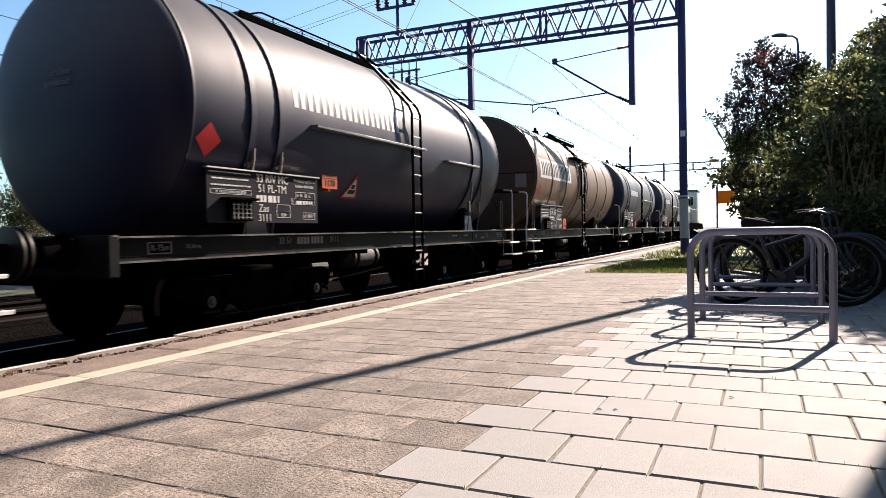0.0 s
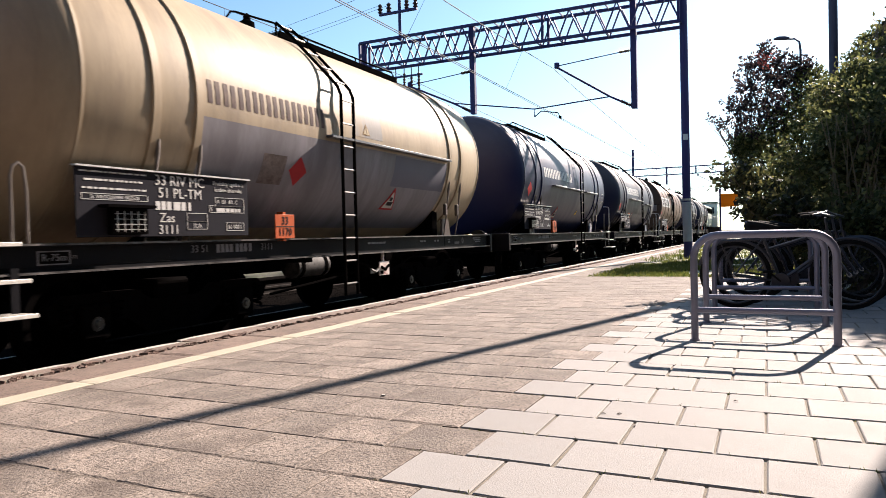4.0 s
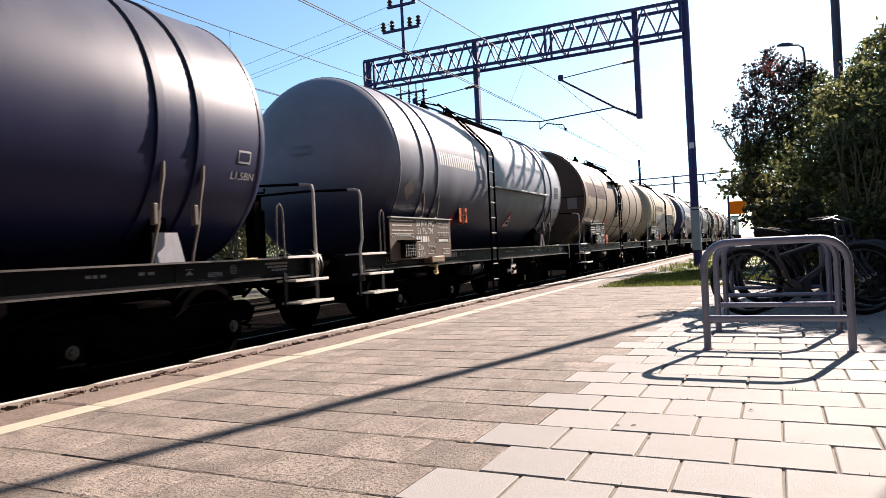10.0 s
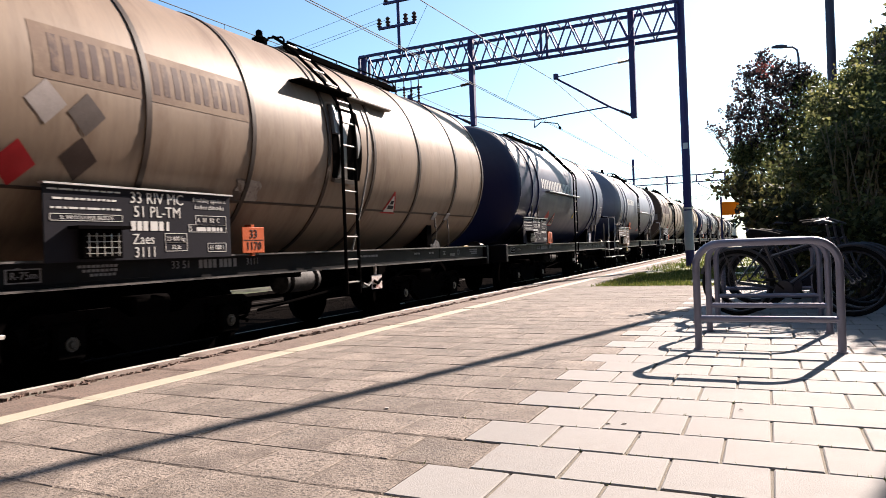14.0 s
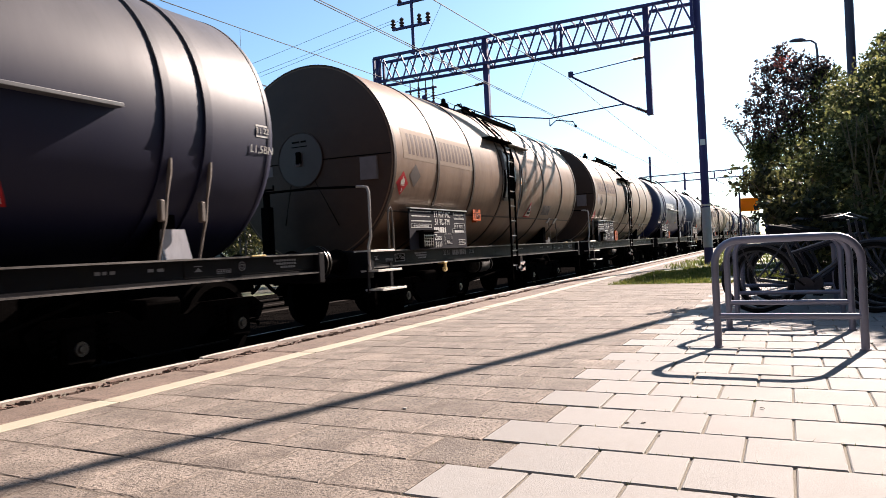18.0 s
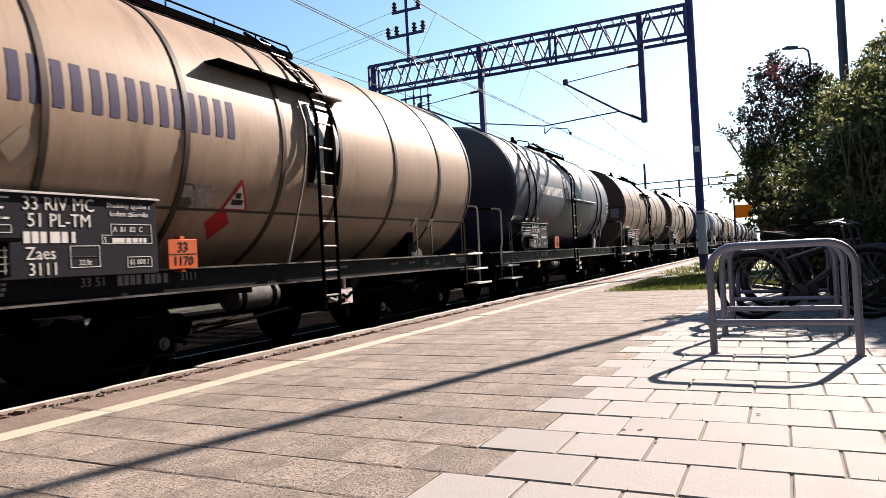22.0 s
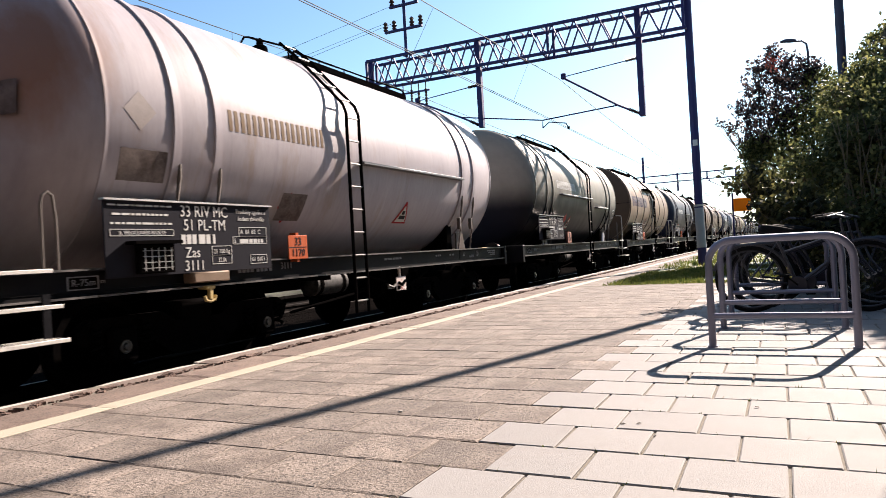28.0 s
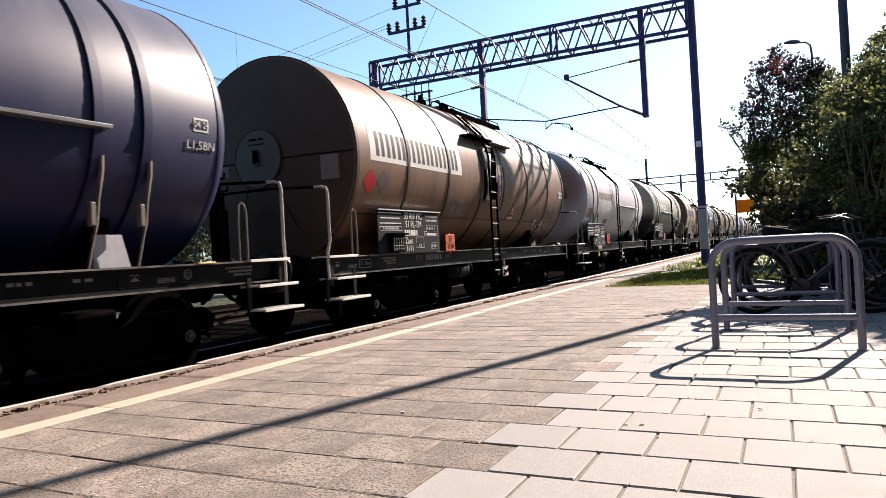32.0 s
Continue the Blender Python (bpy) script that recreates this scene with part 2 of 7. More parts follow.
M["leaf_green"] = leaf_mat("green_leaves", (0.0372, 0.0481, 0.0196), (0.085, 0.097, 0.034), (0.205, 0.20, 0.078))
M["leaf_dark"] = leaf_mat("dark_green_leaves", (0.019, 0.023, 0.012), (0.045, 0.050, 0.020), (0.13, 0.12, 0.045), 0.5)
M["leaf_red"] = leaf_mat("dark_purplish_leaves", (0.0185, 0.0168, 0.0218), (0.0378, 0.0302, 0.0353), (0.101, 0.063, 0.0504))
M["leaf_orange"] = leaf_mat("orange_red_leaves", (0.12, 0.025, 0.022), (0.34, 0.075, 0.06), (0.5, 0.16, 0.12))
M["sign_yellow"] = leaf_mat("orange_yellow_plastic_panel", (0.95, 0.36, 0.02), (0.95, 0.40, 0.03), (0.95, 0.43, 0.03), 0.65)
M["sky_block"] = mat("dark_sky_block", (0.07, 0.055, 0.048), 0.9, var=0.3, scale=2, fine=20, bump=0.4)


# ---- mesh tools ----
class Geo:
    """Collects vertices and faces for one mesh."""

    def __init__(self):
        self.v, self.f = [], []

    def add(self, verts, faces, m=None):
        n = len(self.v)
        self.v += [tuple(m @ Vector(p)) if m else tuple(p) for p in verts]
        self.f += [tuple(i + n for i in f) for f in faces]
        return self

    def box(self, lo, hi, bev=0.0, m=None):
        (x0, y0, z0), (x1, y1, z1) = lo, hi
        if not bev:
            v = [(x, y, z) for z in (z0, z1) for y in (y0, y1) for x in (x0, x1)]
            return self.add(v, [(0, 2, 3, 1), (4, 5, 7, 6), (0, 1, 5, 4), (2, 6, 7, 3), (0, 4, 6, 2), (1, 3, 7, 5)], m)
        bev = min(bev, 0.45 * min(x1 - x0, y1 - y0, z1 - z0))
        b = bmesh.new()
        bmesh.ops.create_cube(b, size=1, matrix=Matrix.Translation(((x0 + x1) / 2, (y0 + y1) / 2, (z0 + z1) / 2)) @ Matrix.Diagonal((x1 - x0, y1 - y0, z1 - z0, 1)))
        bmesh.ops.bevel(b, geom=b.edges[:], offset=bev, segments=1, affect="EDGES")
        b.verts.index_update()
        self.add([p.co.copy() for p in b.verts], [[p.index for p in f.verts] for f in b.faces], m)
        b.free()
        return self

    def tube(self, path, r, n=8, closed=False, cap=True):
        """A round bar along a path of points."""
        pts = [Vector(p) for p in path]
        k = len(pts)
        base = len(self.v)
        side = None
        for i, p in enumerate(pts):
            a = pts[(i - 1) % k] if (i or closed) else p
            b = pts[(i + 1) % k] if (i < k - 1 or closed) else p
            d = (b - a).normalized()
            if side is None:
                side = d.orthogonal().normalized()
            else:
                side = (side - d * side.dot(d)).normalized()
            up = d.cross(side)
            rr = r[i] if isinstance(r, (list, tuple)) else r
            for j in range(n):
                w = 2 * math.pi * j / n
                self.v.append(tuple(p + (side * math.cos(w) + up * math.sin(w)) * rr))
        for i in range(k if closed else k - 1):
            for j in range(n):
                a, b = base + i * n, base + ((i + 1) % k) * n
                self.f.append((a + j, a + (j + 1) % n, b + (j + 1) % n, b + j))
        if cap and not closed:
            self.f.append(tuple(base + j for j in range(n))[::-1])
            self.f.append(tuple(base + (k - 1) * n + j for j in range(n)))
        return self

    def spin(self, prof, n=48, axis="y", centre=(0, 0, 0), close=False):
        """Turns a profile of (along, radius) round an axis."""
        base = len(self.v)
        cx, cy, cz = centre
        k = len(prof)
        for a, r in prof:
            for j in range(n):
                w = 2 * math.pi * j / n
                c, s = r * math.cos(w), r * math.sin(w)
                self.v.append({"y": (cx + c, cy + a, cz + s), "x": (cx + a, cy + c, cz + s), "z": (cx + c, cy + s, cz + a)}[axis])
        for i in range(k if close else k - 1):
            for j in range(n):
                a, b = base + i * n, base + ((i + 1) % k) * n
                q = (a + j, a + (j + 1) % n, b + (j + 1) % n, b + j)
                self.f.append(q if axis != "y" else q[::-1])
        if not close:
            self.f.append(tuple(base + j for j in range(n)))
            self.f.append(tuple(base + (k - 1) * n + j for j in range(n))[::-1])
        return self

    def mesh(self, name, material, smooth=True):
        me = bpy.data.meshes.new(name)
        me.from_pydata(self.v, [], self.f)
        if material:
            me.materials.append(material)
        if smooth:
            me.polygons.foreach_set("use_smooth", [True] * len(me.polygons))
            me.set_sharp_from_angle(angle=radians(38))
        me.update()
        return me


def part(name, geo, material, parent=None, label="", at=None):
    """One mesh object, from a Geo or from mesh data, under a thing or a part."""
    me = geo if isinstance(geo, bpy.types.Mesh) else geo.mesh(name, material)
    ob = new(name, me)
    if parent:
        ob.parent = parent
    if at:
        ob.matrix_basis = at
    if label:
        ob["label"] = label
    return ob


def thing(name, label, category, group="", kind="", at=None):
    ob = tagged(new(name), label, category, group, kind)
    ob.empty_display_size = 0.2
    if at:
        ob.matrix_basis = at
    return ob


TEXTS = {}


def text_mesh(words, height, material):
    """Flat lettering, centred, lying in the x-y plane."""
    key = (words, height, material.name)
    if key not in TEXTS:
        cu = bpy.data.curves.new("lettering", "FONT")
        cu.body, cu.size, cu.align_x, cu.align_y, cu.extrude = words, height, "CENTER", "CENTER", 0.0015
        cu.resolution_u = 2
        ob = bpy.data.objects.new("lettering", cu)
        scene.collection.objects.link(ob)
        me = bpy.data.meshes.new_from_object(ob.evaluated_get(bpy.context.evaluated_depsgraph_get()))
        bpy.data.objects.remove(ob)
        bpy.data.curves.remove(cu)
        me.materials.clear()
        me.materials.append(material)
        TEXTS[key] = me
    return TEXTS[key]


# ---- ground, platform and track ----
EDGE, XC, RAIL_Z = -4.64, -6.34, -0.30
PAVE_END, FAR_END = 13.3, 120.0

g = Geo().box((-1500, -1500, -0.9), (1500, 2500, -0.62))
tagged(part("ground", g, M["earth"]), "dark earth and weeds reaching to the horizon", "ground", kind="structure")
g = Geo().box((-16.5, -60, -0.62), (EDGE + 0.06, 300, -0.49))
tagged(part("ballast_bed", g, M["ballast"]), "ballast under the two tracks, blackened to stand in for shade", "ballast", kind="structure")
g = Geo().box((EDGE + 0.06, -25, -0.66), (16, FAR_END, -0.07))
tagged(part("platform_body", g, M["strip"]), "low concrete platform body beside the track", "platform", kind="structure")
g = Geo().box((-3.69, -11.9, -0.07), (3.2, PAVE_END, -0.009))
g.box((-4.60, -25, -0.07), (-3.69, FAR_END, -0.016))
PAVING_FILL = Geo().box((-3.689, -11.89, -0.069), (-1.32, PAVE_END - 0.01, -0.0042))
paving = tagged(part("paving_bed", g, M["joint"]), "mossy sand bed between the paving slabs", "paving", kind="structure")
part("joint_fill", PAVING_FILL, M["joint_dust"], paving, "dusty grit between the weathered slabs")


# unseen walls, added to hold sky light off the shadows
g = Geo().box((3.2, -4.4, -0.62), (3.6, 8.6, 13.0))
tagged(part("wall_east", g, M["sky_block"]), "dark wall added out of view beside the platform to block sky light", "wall", kind="structure")
g = Geo().box((-3.6, -4.4, -0.62), (3.2, -4, 12.0))
tagged(part("wall_south", g, M["sky_block"]), "dark brick wall across the platform's end", "wall", kind="structure")


def rail_mesh():
    g = Geo()
    prof = [(-0.075, 0), (0.075, 0), (0.075, 0.012), (0.012, 0.035), (0.012, 0.125), (0.036, 0.135), (0.036, 0.172), (-0.036, 0.172), (-0.036, 0.135), (-0.012, 0.125), (-0.012, 0.035), (-0.075, 0.012)]
    n = len(prof)
    for y in (-60, 300):
        g.v += [(x, y, z) for x, z in prof]
    g.f += [(i, (i + 1) % n, n + (i + 1) % n, n + i) for i in range(n)]
    return g.mesh("rail", M["rail"], smooth=False)


rail_data = rail_mesh()
head_data = {k: Geo().box((-0.026, -60, 0.1722), (0.026, 300, 0.1735)).mesh("running_surface", M[k]) for k in ("rail_head", "rail")}
XC2 = -11.9
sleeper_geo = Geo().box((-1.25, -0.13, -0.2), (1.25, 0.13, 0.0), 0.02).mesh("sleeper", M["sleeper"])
for track_x, words, top in ((XC, "worn steel rails of the platform track", "rail_head"), (XC2, "rusty steel rails of the second track", "rail")):
    tr = thing("railway_track", words + " on dark concrete sleepers", "railway track", "railway tracks", "structure", pose(track_x, 0, 0))
    for sx in (-0.7535, 0.7535):
        rail = part("rail", rail_data, None, tr, at=pose(sx, 0, RAIL_Z - 0.172))
        part("running_surface", head_data[top], None, rail, "polished running surface" if top == "rail_head" else "rusty running surface")
    for i in range(60):
        part("sleeper", sleeper_geo, None, tr, at=pose(0, -4 + i * 0.62, RAIL_Z - (0.165 if top == "rail_head" else 0.185)))
    g = Geo()
    for i in range(200):
        g.box((-1.25, 33.3 + i * 0.62 - 0.13, -0.365 + RAIL_Z), (1.25, 33.3 + i * 0.62 + 0.13, (-0.165 if top == "rail_head" else -0.185) + RAIL_Z))
    tagged(part("far_sleepers", g, M["sleeper"], tr), kind="stuff")

# added to cover lit sleepers and keep the ground beyond the train black
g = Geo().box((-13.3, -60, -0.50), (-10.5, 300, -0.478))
tagged(part("ballast_heap", g, M["ballast"]), "black ballast sheet added to hide the second track's sleepers", "ballast", kind="structure")

# ---- tank wagons ----
HALF, MID, ZC = 5.10, -0.12, 2.49
AXLES = (-3.80, -1.95, 1.95, 3.80)
WHEEL_R = 0.46
END_TEXT = (0.03, 2.74)
CACHE = {}


def cached(key, make, material):
    k = (key, material.name)
    if k not in CACHE:
        CACHE[k] = make().mesh(key.split("/")[0], material)
    return CACHE[k]


def decal(r, zs, lo, hi, off=0.004, thick=0.004):
    """A thin sheet bent onto the platform side of the tank: y from lo(z) to hi(z) over heights zs."""
    g = Geo()
    n = 10
    rows = []
    for i in range(n + 1):
        z = zs[0] + (zs[1] - zs[0]) * i / n
        a = math.asin(max(-1, min(1, (z - ZC) / r)))
        for rr in (r + off, r + off + thick):
            rows.append(((rr * math.cos(a), lo(z), ZC + rr * math.sin(a)), (rr * math.cos(a), hi(z), ZC + rr * math.sin(a))))
    for a, b in rows:
        g.v += [a, b]
    for i in range(n):
        a, b = i * 4, i * 4 + 4
        g.f += [(a + 2, a + 3, b + 3, b + 2), (a, b, b + 1, a + 1), (a, a + 2, b + 2, b), (a + 1, b + 1, b + 3, a + 3)]
    g.f += [(0, 1, 3, 2), (n * 4, n * 4 + 2, n * 4 + 3, n * 4 + 1)]
    return g


def bogie(parent, y, key):
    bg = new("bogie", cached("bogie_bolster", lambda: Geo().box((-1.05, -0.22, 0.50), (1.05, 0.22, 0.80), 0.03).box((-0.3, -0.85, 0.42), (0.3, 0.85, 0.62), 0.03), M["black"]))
    bg.parent = parent
    bg.matrix_basis = pose(0, y, 0)

    def side_frame():
        g = Geo()
        out = [(-1.35, 0.62), (-1.2, 0.72), (-0.45, 0.72), (-0.3, 0.62), (0.3, 0.62), (0.45, 0.72), (1.2, 0.72), (1.35, 0.62), (1.3, 0.5), (0.55, 0.46), (0.32, 0.3), (-0.32, 0.3), (-0.55, 0.46), (-1.3, 0.5)]
        n = len(out)
        for x in (-0.05, 0.05):
            g.v += [(x, yy, z) for yy, z in out]
        g.f += [tuple(range(n))[::-1], tuple(range(n, 2 * n))] + [(i, (i + 1) % n, n + (i + 1) % n, n + i) for i in range(n)]
        return g

    def axle_box():
        g = Geo().box((-0.12, -0.15, -0.14), (0.1, 0.15, 0.17), 0.03)
        return g

    def hub():
        return Geo().spin([(-0.02, 0.115), (0.015, 0.11), (0.02, 0.096), (0.010, 0.088), (0.010, 0.066), (0.030, 0.060), (0.030, 0.036), (0.046, 0.030), (0.047, 0.0)], 18, "x")

    def spring():
        g = Geo()
        g.tube([(0.05 * math.cos(k * 0.9), 0.05 * math.sin(k * 0.9), 0.42 + k * 0.009) for k in range(28)], 0.016, 5)
        return g

    for sx in (-1, 1):
        part("tie_bar", cached("tie_bar", lambda: Geo().box((-0.012, -0.80, 0.285), (0.012, 0.80, 0.30)), M["frame_grey"]), None, bg, at=pose(sx * 1.06, 0, 0))
        part("side_frame", cached("side_frame", side_frame, M["black"]), None, bg, at=pose(sx * 1.02, 0, 0))
        for dy in (-0.925, 0.925):
            part("axle_box", cached("axle_box", axle_box, M["black"]), None, bg, at=pose(sx * 1.04, dy, WHEEL_R))
            part("hub_cap", cached("hub_cap", hub, M["hub"]), None, bg, "worn bright axle-end cap", at=pose(sx * 1.12, dy, WHEEL_R, 0, 0, 0 if sx > 0 else 180))
            for oy in (-0.25, 0.25):
                part("spring", cached("spring", spring, M["black"]), None, bg, at=pose(sx * 1.08, dy + oy, 0))

    def wheelset():
        g = Geo().spin([(-1.0, 0.06), (1.0, 0.06)], 12, "x")
        for sx in (-1, 1):
            g.spin([(sx * 0.685, 0.2), (sx * 0.685, WHEEL_R + 0.03), (sx * 0.715, WHEEL_R + 0.03), (sx * 0.725, WHEEL_R), (sx * 0.82, WHEEL_R - 0.005), (sx * 0.82, 0.39), (sx * 0.76, 0.36), (sx * 0.76, 0.16), (sx * 0.84, 0.12)], 32, "x")
        return g

    for dy in (-0.925, 0.925):
        w = part("wheelset", cached("wheelset", wheelset, M["black"]), None, bg, at=pose(0, dy, WHEEL_R))
        WHEELS.append((w, dy))
    return bg


WHEELS, TRAIN = [], []
# end, rim, rim, end of the barrel along the wagon, and its straps
BARRELS = {"new": (-4.63, -4.25, 4.04, 4.42), "old": (-4.60, -4.09, 4.20, 4.68)}
STRAPS = {"new": (-3.42, -2.95, 2.70, 3.18), "old": (-3.36, -2.85, 2.92, 3.40)}
WALK = {"afar": (-2.4, 0.85), "anear": (-0.30, 2.9), "bnear": (0.12, 3.2), "bfar": (-2.5, 1.1)}
HOOP = {"anear": (-1.35, -0.36), "bnear": (-0.36, 0.08)}
LEDGES = {"far": ((-2.40, 0.58, 2.43), (1.36, 2.77, 2.30)), "near": ((-0.42, 2.80, 2.36),)}


def tank_a(barrel):
    """Smooth tank with dished ends: shallow with a tight rim on the newer barrels, fuller on the older ones."""
    r = 1.43
    e0, r0, r1, e1 = BARRELS[barrel]
    prof = [(0.02, 0.35), (0.06, 0.7), (0.16, 0.95), (0.31, 1.13), (0.48, 1.26), (0.66, 1.35), (0.84, r - 0.02), (1.0, r)] if barrel == "old" else \
        [(0.03, 0.35), (0.10, 0.7), (0.22, 0.98), (0.36, 1.17), (0.50, 1.29), (0.66, 1.37), (0.83, r - 0.013), (1.0, r)]
    return Geo().spin([(e0 + u * (r0 - e0), q) for u, q in prof] + [(-2, r), (0, r), (2, r)] + [(e1 + u * (r1 - e1), q) for u, q in reversed(prof)], 72, "y", (0, 0, ZC))


def tank_b():
    """Clad tank with nearly flat ends."""
    r = 1.46
    prof = [(-4.595, r - 0.03), (-4.58, r), (-4.46, r)]
    prof = prof + [(-2, r), (0, r), (2, r)] + [(-a, b) for a, b in reversed(prof)]
    return Geo().spin(prof, 72, "y", (0, 0, ZC))


def tank_end():
    """The nearly flat end of the clad tank."""
    return Geo().spin([(-4.72, 0.25), (-4.69, 0.8), (-4.64, 1.2), (-4.60, 1.43), (-4.58, 1.43)], 72, "y", (0, 0, ZC))


def hoop(r, y, w, t):
    return Geo().spin([(y - w / 2, r - 0.01), (y - w / 2, r + t), (y + w / 2, r + t), (y + w / 2, r - 0.01)], 72, "y", (0, 0, ZC), close=True)


def wagon(style, paint, brake, board, lettering=None, panel=None, number="Zaes", hook=False, label="", red=None, pale=(), plate=None, name=None, bands=None, dates=None, patches=(), ladder_y=None, sign=None, stickers=(), lilac=False, tare=None, faded_plate=False, date_label=None, end_box=False, torn=None, light_end=False, date_words=None, slide=0.0, barrel="new", date_y=3.80, ledges=None, board_at=None, brackets=((-1.0, 0.08), (0.09, 1.24)), flame=False, volts=(), stamp=False):
    """A four-axle tank wagon; local y runs along the track, z from the rail head."""
    w = thing("tank_wagon", label, "tank wagon", "tank wagons of the train")
    r = 1.43 if style == "a" else 1.46
    slid = pose(0, slide, 0)
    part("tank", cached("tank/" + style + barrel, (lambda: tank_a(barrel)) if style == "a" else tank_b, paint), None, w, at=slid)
    band_mat = bands or (paint if style == "a" else P["band"])
    if style == "a":
        for y in STRAPS[barrel]:
            part("strap", cached("strap/%g" % y, lambda: hoop(r, y, 0.085, 0.024), band_mat), None, w, at=slid)
        for y in BARRELS[barrel][1:3]:
            part("end_seam", cached("end_seam/%g" % y, lambda: hoop(r, y, 0.03, 0.006), band_mat), None, w, at=slid)
        for y0, y1, z in ledges or LEDGES[brake]:
            def ledge():
                x = math.sqrt(r * r - (z - ZC) ** 2)
                return Geo().box((x - 0.02, y0, z - 0.018), (x + 0.10, y1, z + 0.018), 0.006)
            part("ledge", cached("ledge/%g %g" % (y0, z), ledge, M["ledge"]), None, w)
    else:
        for y in (-4.56, -3.22, -1.85, -0.47, 0.62, 1.98, 3.37, 4.56):
            part("band", cached("band/%g" % y, lambda: hoop(r, y, 0.06, 0.014), band_mat), None, w)
        part("side_seam", cached("side_seam", lambda: decal(r, (ZC - 0.78, ZC - 0.76), lambda z: -4.5, lambda z: 4.5, 0.0, 0.012), band_mat), None, w)
        for ry in (0, 180):
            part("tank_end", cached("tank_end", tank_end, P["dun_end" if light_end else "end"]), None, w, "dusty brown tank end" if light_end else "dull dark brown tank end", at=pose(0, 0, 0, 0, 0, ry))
        def end_seam():
            half = [(0.25, -4.724), (0.8, -4.694), (1.2, -4.644), (1.42, -4.602)]
            return Geo().tube([(-x, y, ZC + 0.028) for x, y in reversed(half)] + [(x, y, ZC + 0.028) for x, y in half], 0.008, 6)
        part("end_seam", cached("end_seam_b", end_seam, M["black"]), None, w)
        disc = part("end_disc", cached("end_disc", lambda: Geo().spin([(-4.738, 0.02), (-4.735, 0.39), (-4.725, 0.40), (-4.65, 0.40)], 40, "y", (-0.06, 0, ZC + 0.06)), M["disc_grey" if light_end else "disc_brown"]), None, w, "round plate on the end")
        part("disc_rim", cached("disc_rim", lambda: Geo().spin([(-4.742, 0.395), (-4.742, 0.408), (-4.70, 0.408), (-4.70, 0.395)], 40, "y", (-0.06, 0, ZC + 0.06), close=True), P["end"]), None, disc)
        box = part("disc_box", cached("disc_box", lambda: Geo().box((-0.105, -4.785, 2.49), (-0.035, -4.735, 2.66), 0.006), M["black"]), None, disc, "small dark box on the round plate")
        part("disc_box_edge", cached("disc_box_edge", lambda: Geo().box((-0.11, -4.79, 2.455), (-0.03, -4.735, 2.466)).box((-0.11, -4.79, 2.455), (-0.102, -4.735, 2.49)).box((-0.038, -4.79, 2.455), (-0.03, -4.735, 2.49)), M["label_grey"]), None, box)
        tagged(part("disc_print", cached("disc_print", lambda: Geo().box((-0.19, -4.743, 2.80), (-0.06, -4.735, 2.825)).box((-0.03, -4.743, 2.80), (0.06, -4.735, 2.825)).box((-0.20, -4.743, 2.735), (0.08, -4.735, 2.748)), M["black"]), None, disc), kind="stuff")
        for x0, z0, x1, z1 in ((-0.26, 2.19, -0.43, 1.60), (0.18, 2.22, 0.54, 1.55)):
            part("end_seam", cached("end_radial/%g" % x0, lambda: Geo().tube([(x0, -4.712, z0), (x1, -4.672, z1)], 0.007, 6), M["black"]), None, w)
        if not light_end:
            part("end_plate", cached("end_plate", lambda: Geo().box((0.95, -4.684, ZC - 0.32), (1.22, -4.60, ZC)), M["label_grey"]), None, w, "pale blank plate on the end")
            part("end_label", cached("end_label", lambda: Geo().box((-0.91, -4.706, ZC - 0.14), (-0.61, -4.62, ZC + 0.01)), M["label_grey"]), None, w)
        # brackets high on the side
        for y0, y1 in brackets:
            def bracket():
                a = radians(27)
                x, z = (r + 0.06) * math.cos(a), ZC + (r + 0.06) * math.sin(a)
                return Geo().box((x - 0.10, y0, z - 0.012), (x + (0.12 if y0 < 0 else 0.05), y1, z + 0.018), 0.006)
            part("bracket", cached("bracket/%g" % y0, bracket, M["black" if y0 < 0 else "bracket_pale"]), None, w)
        near = brake == "near"
        drain = [(1.40, 0.38, 3.04), (1.50, 0.37, 2.80), (1.51, 0.36, 2.45), (1.49, 0.35, 2.2), (1.44, 0.28, 1.8), (1.40, 0.16, 1.4), (1.37, 0.10, 1.16)] if near else \
            [(1.40, -0.12, 3.02), (1.50, -0.13, 2.75), (1.51, -0.14, 2.45), (1.49, -0.19, 2.1), (1.45, -0.30, 1.65), (1.40, -0.42, 1.16)]
        part("drain_pipe", cached("drain_pipe/%s" % brake, lambda: Geo().tube(drain, 0.014, 6), M["rung"]), None, w)
        hy = (ladder_y or 0.0) + 0.13
        # flat black sheet stands in for the shade inside the opening
        ht = part("hatch", cached("hatch", lambda: decal(r, (2.08, 3.0), lambda z: -0.36 - 0.05 * math.sin((z - 2.08) * 3.4), lambda z: 0.28, 0.002, 0.004), M["black"]), None, w, "dark open hatch behind the ladder", at=pose(0, hy, 0))
        part("hatch_panel", cached("hatch_panel", lambda: decal(r, (2.09, 2.95), lambda z: -0.25 + 0.02 * math.sin(z * 9), lambda z: -0.11 + 0.9 * max(0.0, z - 2.50) ** 1.6 + 0.5 * max(0.0, 2.45 - z) ** 1.8, 0.006, 0.012), M["hatch"]), None, ht, "pale dented panel inside the hatch")
        part("hatch_edge", cached("hatch_edge", lambda: decal(r, (2.36, 2.86), lambda z: 0.13, lambda z: 0.135 + 0.07 * math.sin((z - 2.36) / 0.5 * math.pi), 0.006, 0.03), M["hatch"]), None, ht, "bent pale edge of the hatch")
